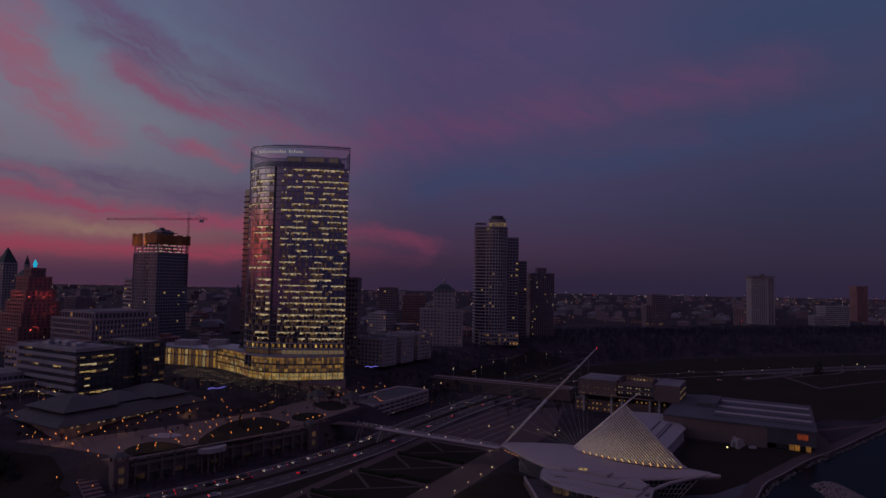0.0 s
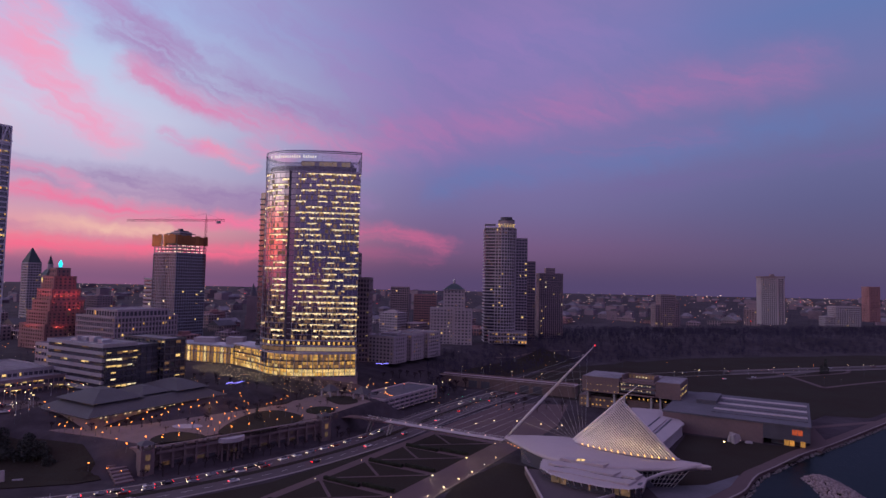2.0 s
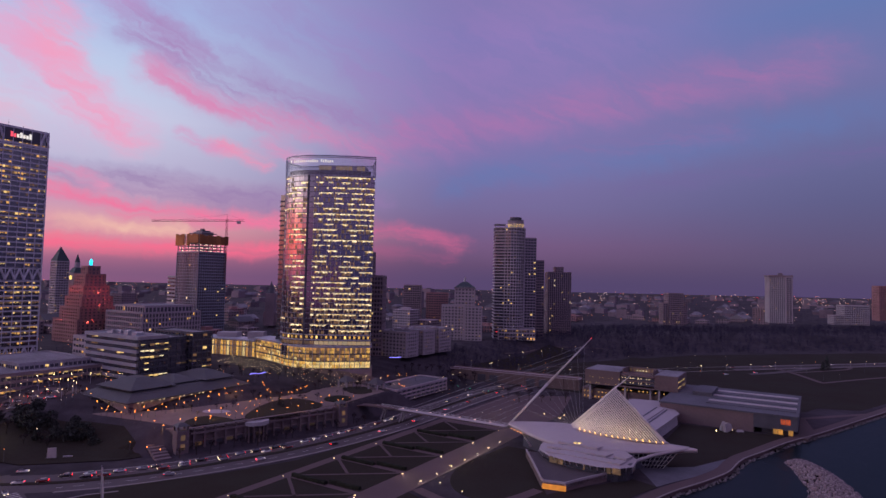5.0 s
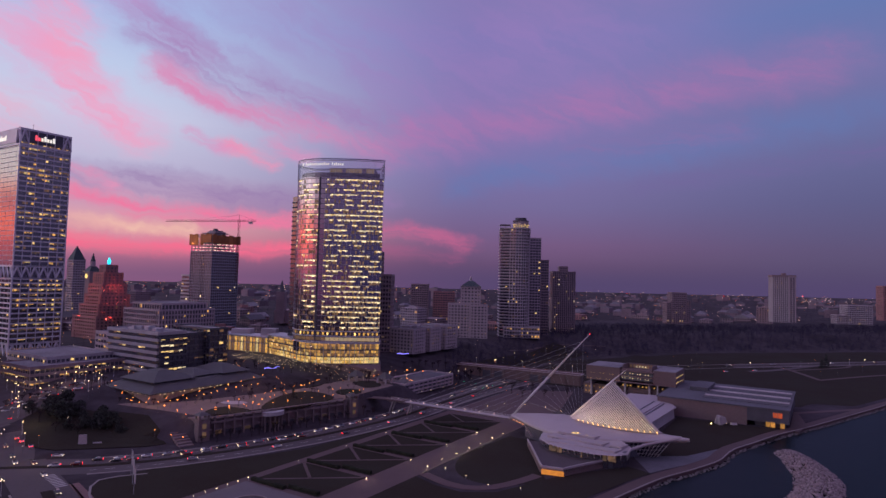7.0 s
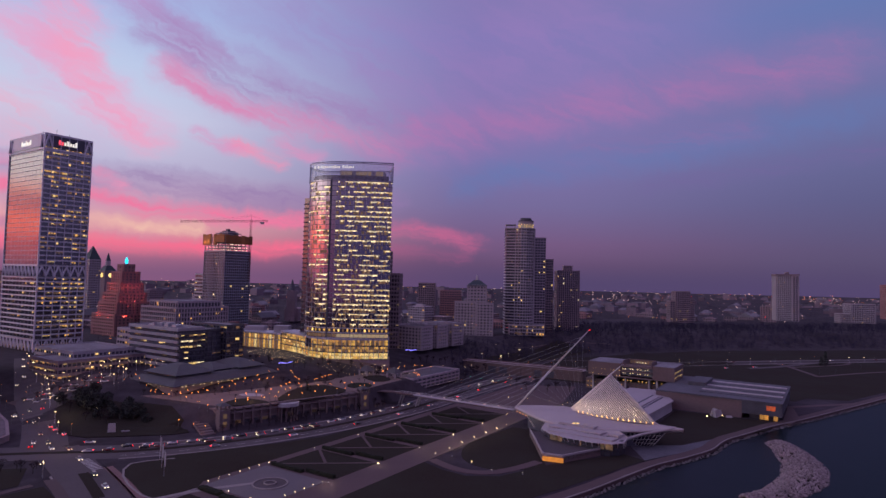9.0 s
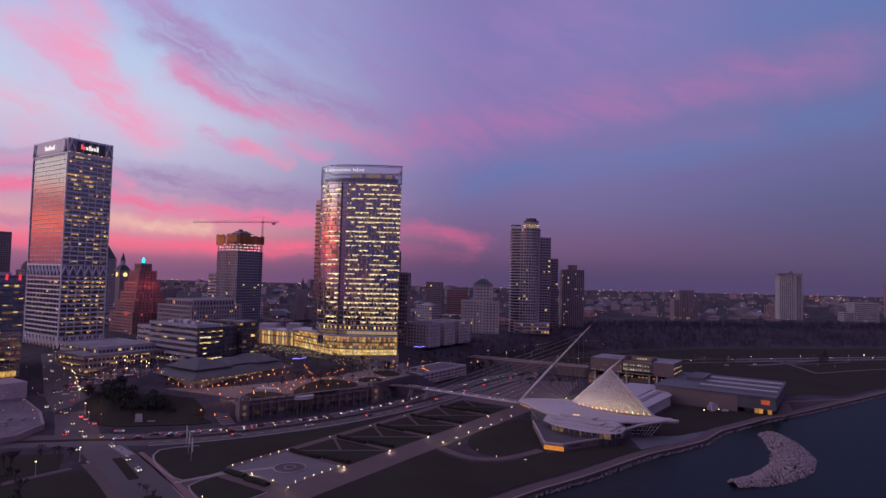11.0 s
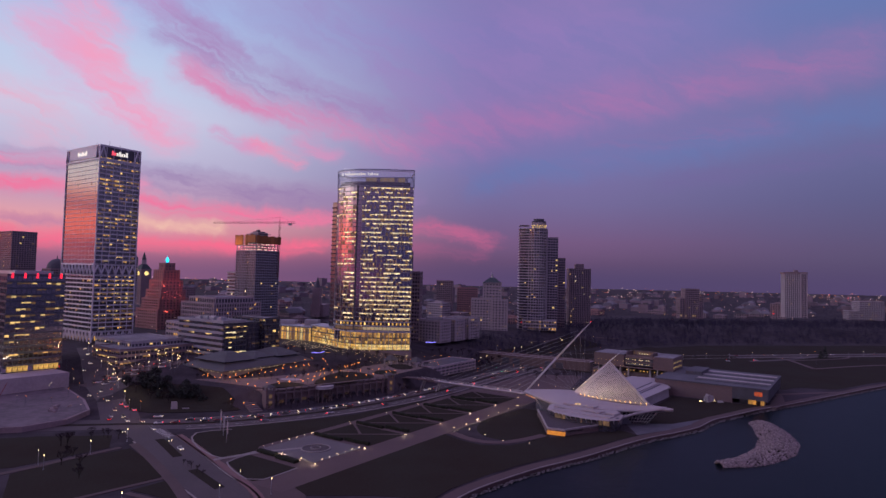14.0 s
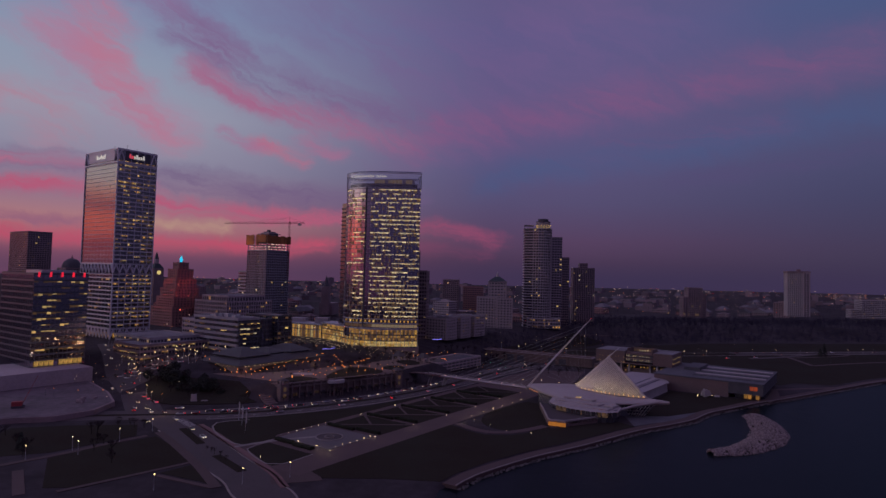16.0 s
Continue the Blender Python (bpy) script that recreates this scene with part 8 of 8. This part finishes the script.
def sparkle():
    """Small far lights: streets of the distant city, tree lights before the tower."""
    rng3 = random.Random(12)
    for nm, material, count in (("far_lights_white", LAMP_WHITE_FAR, 620), ("far_lights_amber", LAMP_AMBER_FAR, 420), ("far_lights_red", LAMP_RED, 40)):
        bm = bmesh.new()
        n = 0
        while n < count:
            y = 430 + rng3.random() ** 1.3 * 4000
            x = rng3.uniform(-0.82, 0.82) * (y + 60)
            d = side1(BLUFF, x, y)
            if d < 60 or (x > 100 and d < 150 and rng3.random() < 0.93):
                continue
            z = height(x, y) + rng3.choice((6, 9, 13, 17))
            s = 0.00026 * y + 0.1
            box(bm, x - s, x + s, y - s, y + s, z, z + s * 1.6)
            n += 1
        solid(nm, bm, material, "far scattered city lights", "lights", kind="stuff")
    # slim lamps of the lots and streets round the plaza
    lots = (((-300, -205), (292, 372), 80), ((-200, -70), (372, 424), 46), ((-60, 60), (392, 480), 44), ((20, 150), (480, 640), 40), ((-290, -190), (225, 290), 26), ((-470, -300), (440, 640), 60), ((110, 520), (545, 700), 24))
    posts = bmesh.new()
    for nm, material, share in (("lot_lamps_white", LAMP_WHITE_LOT, 0.5), ("lot_lamps_amber", LAMP_AMBER_LOT, 0.45)):
        bm = bmesh.new()
        for (x0, x1), (y0, y1), count in lots:
            for _ in range(int(count * share)):
                x, y = rng3.uniform(x0, x1), rng3.uniform(y0, y1)
                z, h = max(height(x, y), 0), rng3.uniform(3.5, 7)
                s = rng3.uniform(0.12, 0.2)
                box(posts, x - 0.05, x + 0.05, y - 0.05, y + 0.05, z, z + h)
                box(bm, x - s, x + s, y - s, y + s, z + h, z + h + s * 1.2, taper=s * 0.3)
        solid(nm, bm, material, "small lamps on slim posts in streets and lots", "lights", kind="stuff")
    solid("lamp_posts", posts, DARKMETAL, "slim dark posts of the street lamps", "posts", kind="stuff")
    bm = bmesh.new()
    for k, off in enumerate((6, 12, 20, 28, 36)):
        pts = [(-185, 494 - off), (-150, 462 - off), (-124, 438 - off), (-100, 430 - off), (-76, 434 - off), (-62, 452 - off)]
        for x, y in along(pts, 70):
            if rng3.random() < 0.75:
                z = height(x, y) + 0.6 + rng3.uniform(0, 1.6)
                box(bm, x - 0.1, x + 0.1, y - 0.1, y + 0.1, z, z + 0.2)
    solid("garden_lights", bm, LAMP_WARM_SMALL, "rows of small garden lights before the glass tower", "lights", kind="stuff")


LAMP_WHITE_FAR = lit("far_white_lamp", (255, 222, 212), 2.2, 0.9, 0.0)
LAMP_AMBER_FAR = lit("far_amber_lamp", (255, 158, 104), 1.8, 0.9, 0.0)
LAMP_WHITE_LOT = lit("lot_white_lamp", (255, 232, 208), 2.0, 0.9, 0.0)
LAMP_AMBER_LOT = lit("lot_amber_lamp", (255, 150, 74), 2.6, 0.9, 0.0)
LAMP_WARM_SMALL = lit("garden_lamp", (255, 226, 184), 2.2, 0.8, 0.0)
sparkle()


# ---- cars ----
def car(label, paint):
    C = thing("car", label, "car", pose(0, 0, -400), "cars on the roads")
    bm = bmesh.new()
    prof = [(-2.2, 0.35), (2.2, 0.35), (2.25, 0.75), (1.2, 0.95), (-2.0, 1.0), (-2.25, 0.8)]
    a = [bm.verts.new((x, -0.9, z)) for x, z in prof]
    b = [bm.verts.new((x, 0.9, z)) for x, z in prof]
    bm.faces.new(a)
    bm.faces.new(b[::-1])
    for i in range(6):
        bm.faces.new((a[i], b[i], b[(i + 1) % 6], a[(i + 1) % 6]))
    part("body", bm, paint, C)
    bm = bmesh.new()
    box(bm, -1.7, 0.9, -0.8, 0.8, 0.9, 1.5, taper=0.22)
    part("cabin", bm, GLASS_DARK, C)
    for x in (-1.4, 1.4):
        for y in (-0.85, 0.85):
            bm = bmesh.new()
            tube(bm, (x, y - 0.12, 0.33), (x, y + 0.12, 0.33), 0.33, n=10)
            wheel = part("wheel", bm, TYRE, C)
            bm = bmesh.new()
            o = 0.13 if y > 0 else -0.13
            tube(bm, (x, y, 0.33), (x, y + o, 0.33), 0.2, 0.18, n=8)
            part("rim", bm, ALU, wheel)
    for y in (-0.6, 0.6):
        bm = bmesh.new()
        box(bm, 2.18, 2.32, y - 0.18, y + 0.18, 0.52, 0.74)
        part("headlight", bm, LAMP_HEAD, C)
        bm = bmesh.new()
        box(bm, -2.32, -2.18, y - 0.24, y + 0.24, 0.62, 0.86)
        part("tail_light", bm, LAMP_TAIL, C)
    return C


TYRE = mat("tyre_rubber", (0.02, 0.02, 0.02), 0.9, 0, 0.1, 2, 0.2, 0.05)
LAMP_HEAD = lit("headlamp", (255, 236, 196), 4.5, 0.5, 0.0)
LAMP_TAIL = lit("tail_lamp", (255, 25, 40), 5.0, 0.6, 0.0)
PAINTS = [mat("car_black", (0.02, 0.02, 0.022), 0.3, 0.2, 0.1, 1, 0.1, 0), mat("car_silver", (0.4, 0.4, 0.42), 0.35, 0.5, 0.1, 1, 0.1, 0), mat("car_red", (0.18, 0.02, 0.02), 0.35, 0.1, 0.1, 1, 0.1, 0), mat("car_white", (0.6, 0.6, 0.6), 0.35, 0, 0.1, 1, 0.1, 0)]
CARS = [car(lb, p) for lb, p in zip(("black car with lit lamps in the queue", "silver car with lit lamps on the road", "dark red car with lit lamps on the road", "white car with lit lamps on the road"), PAINTS)]


def park(pts, n, shift, flip, seed, jitter=2.0, z=0.1):
    rng4 = random.Random(seed)
    P = resample(pts, 1.0)
    for i in range(n):
        j = min(len(P) - 2, max(1, int((i + 0.5) / n * len(P) + rng4.uniform(-jitter, jitter))))
        a, b = Vector(P[j - 1]), Vector(P[j + 1])
        d = (b - a).normalized()
        p = Vector(P[j]) + Vector((-d.y, d.x)) * shift
        ang = math.degrees(math.atan2(d.y, d.x)) + (180 if flip else 0)
        copy_thing(rng4.choice(CARS), pose(p.x, p.y, max(0, height(p.x, p.y)) + z, 0, 0, ang))


park(DRIVE[2:8], 21, 7.5, True, 1)
park(DRIVE[2:6], 7, 3.6, True, 2, 5)
park(DRIVE[3:9], 6, -6.5, False, 3, 7)
park(DRIVE[8:12], 9, 6, True, 4, 6)
park(DRIVE[8:12], 6, -6, False, 5, 6)
park(DRIVE[12:15], 5, 5, True, 6, 12)
park(HILL, 7, 4.5, True, 7, 4)
for k, (x, y, a) in enumerate([(-237, 277, 128), (-215, 253, 128), (-213, 243, -52), (-202, 245, 128), (-199, 229, -52), (-191, 220, -48), (-203, 222, 128), (-180, 232, 15), (-180, 198, -48), (-246, 268, -52), (-164, 221, 205), (-172, 218, 200), (-286, 321, -52)]):
    copy_thing(CARS[k % 4], pose(x, y, height(x, y) + 0.12, 0, 0, a))
park(HILL, 3, -4.5, False, 8, 4)
park(HARBOR[:3], 4, 4, False, 9, 3)
park([(-262, 300), (-226, 322)], 8, 0, False, 10, 1)
park([(-252, 292), (-220, 310)], 7, 0, True, 11, 1)
park([(150, 533), (230, 560), (330, 600)], 4, 1.5, False, 12, 9)
park([(-186, 92), (-172, 84)], 3, 0, False, 13, 1)
for T in CARS:
    for o in (*T.children_recursive, T):
        bpy.data.objects.remove(o)


# ---- on the water and the lawns ----
def rock_island():
    I = thing("rock_breakwater", "crescent breakwater heaped from pale quarry rock", "breakwater", pose(0, 0, 0))
    rng5 = random.Random(6)
    spine = resample([(178, 283), (176.5, 268), (170, 243), (163, 229), (154.5, 216), (138, 200.5), (126, 194), (119, 191)], 1.0)
    meshes = []
    for k in range(6):
        bm = bmesh.new()
        bmesh.ops.create_icosphere(bm, subdivisions=1, radius=1.0)
        for v in bm.verts:
            v.co = Vector((v.co.x * rng5.uniform(0.7, 1.25), v.co.y * rng5.uniform(0.6, 1.1), v.co.z * rng5.uniform(0.5, 0.9)))
        meshes.append(mesh_of(bm, "boulder", ROCK))
    n = len(spine)
    slots = []
    for i in range(3000):
        j = rng5.randrange(n)
        t = j / n
        w = 2.5 + 7.5 * math.sin(math.pi * min(1, t * 0.86 + 0.14)) ** 0.6
        a, b = Vector(spine[max(0, j - 1)]), Vector(spine[min(n - 1, j + 1)])
        d = (b - a).normalized()
        s = rng5.uniform(-1, 1)
        p = Vector(spine[j]) + Vector((-d.y, d.x)) * (s * w)
        z = -1.6 + (1 - s * s) * 2.1
        r = rng5.uniform(0.42, 0.9)
        slots.append((rng5.choice(meshes), pose(p.x, p.y, z, rng5.uniform(0, 360), rng5.uniform(0, 360), rng5.uniform(0, 360)) @ Matrix.Diagonal((r, r, r, 1))))
    slots.sort(key=lambda q: q[1].translation.y)
    for me, m in slots[:300]:
        part("boulder", me, None, I, m=m)
    V, F = [], []
    for me, m in slots[300:]:
        b = len(V)
        V.extend([tuple(m @ v.co) for v in me.vertices])
        F.extend([tuple(b + k for k in p.vertices) for p in me.polygons])
    me = bpy.data.meshes.new("boulder_heap")
    me.from_pydata(V, [], F)
    me.materials.append(ROCK)
    ob = part("boulder_heap", me, None, I)
    tagged(ob, kind="stuff")
    # riprap at the foot of the sea wall
    V, F = [], []
    pts = resample(SHORE[3:20], 1.3)
    for i in range(1, len(pts) - 1):
        d = (Vector(pts[i + 1]) - Vector(pts[i - 1])).normalized()
        for _ in range(2):
            p = Vector(pts[i]) - Vector((-d.y, d.x)) * rng5.uniform(0.2, 2.4)
            m = pose(p.x, p.y, -1.3 + rng5.uniform(-0.2, 0.3), rng5.uniform(0, 360), rng5.uniform(0, 360), 0) @ Matrix.Diagonal((0.75, 0.75, 0.6, 1))
            src = rng5.choice(meshes)
            b = len(V)
            V.extend([tuple(m @ v.co) for v in src.vertices])
            F.extend([tuple(b + k for k in q.vertices) for q in src.polygons])
    me = bpy.data.meshes.new("riprap")
    me.from_pydata(V, [], F)
    me.materials.append(mat("riprap_rock", (0.13, 0.115, 0.115), 0.9, 0, 0.3, 1.0, 0.2, 0.4, tint=0.6))
    tagged(new("riprap", me), "dark rock riprap below the sea wall", "rocks", kind="stuff")


rock_island()


def sculpture():
    S = thing("lawn_sculpture", "white abstract sculpture on the museum lawn", "sculpture", pose(168, 343, 0.1))
    rng6 = random.Random(3)
    bm = bmesh.new()
    for k in range(7):
        x, y = rng6.uniform(-3, 3), rng6.uniform(-2, 2)
        box(bm, x - 1.2, x + 1.2, y - 1, y + 1, 0, rng6.uniform(2, 5.4), pose(0, 0, 0, rng6.uniform(-12, 12), rng6.uniform(-12, 12), k * 40), 0.3)
        part("form", bm, WHITE, S)
        bm = bmesh.new()
    bm.free()
    for k, (x, y) in enumerate(((-5.5, -1), (5.5, 2))):
        bm = bmesh.new()
        tube(bm, (x, y, 0), (x, y, 0.5), 0.3, 0.3, 8)
        part("ground_light", bm, LAMP_WARM, S)
    bm = bmesh.new()
    box(bm, 6, 10, -3, -1, 0, 1.2, taper=0.4)
    part("low_form", bm, WHITE, S)


sculpture()

# banner masts on the long lawn and signs at the corner
BM = thing("banner_mast", "tall white mast with a hanging banner on the lawn", "banner", at(-61, -196, 0.1), "banner masts")
bm = bmesh.new()
tube(bm, (0, 0, 0), (0, 0, 11), 0.12, 0.08, 6)
part("pole", bm, ALU, BM)
bm = bmesh.new()
box(bm, 0.15, 0.95, -0.04, 0.04, 4.2, 10.2)
part("banner", bm, CONCRETE, BM)
for v, u in ((-72, -190), (-83, -184)):
    copy_thing(BM, at(v, u, 0.1))
SG = thing("corner_sign", "pale stone marker sign on the corner lawn", "sign", pose(-181, 252, height(-181, 252), 0, 0, 20))
bm = bmesh.new()
box(bm, -2, 2, -0.6, 0.6, -1.5, 5, taper=0.3)
part("slab", bm, PALE, SG)
bm = bmesh.new()
box(bm, 4.5, 8.5, -0.3, 0.3, -1.5, 1.0)
part("low_panel", bm, CONCRETE, SG)
for k, (x, y, a) in enumerate(((-131, 392, 25), (-46, 496, -20))):
    TS = thing("light_sculpture", "glowing blue-violet light ribbon beside the street", "light sculpture", pose(x, y, 17.2, 0, 0, a))
    bm = bmesh.new()
    bend = [Vector((-5.5 + 1.1 * i, 0.9 * math.sin(i * 0.7), 1.7 + 0.09 * i + 0.25 * math.sin(i * 0.9))) for i in range(11)]
    for p, q in zip(bend, bend[1:]):
        tube(bm, p, q, 0.28, 0.28, 6)
    part("ribbon", bm, LAMP_BLUE, TS)
    for s in (-4.4, 4.4):
        part("stand", shared_box("stand", 0.3, 0.3, 1.9, DARKMETAL), None, TS, m=pose(s, 0, -0.2))
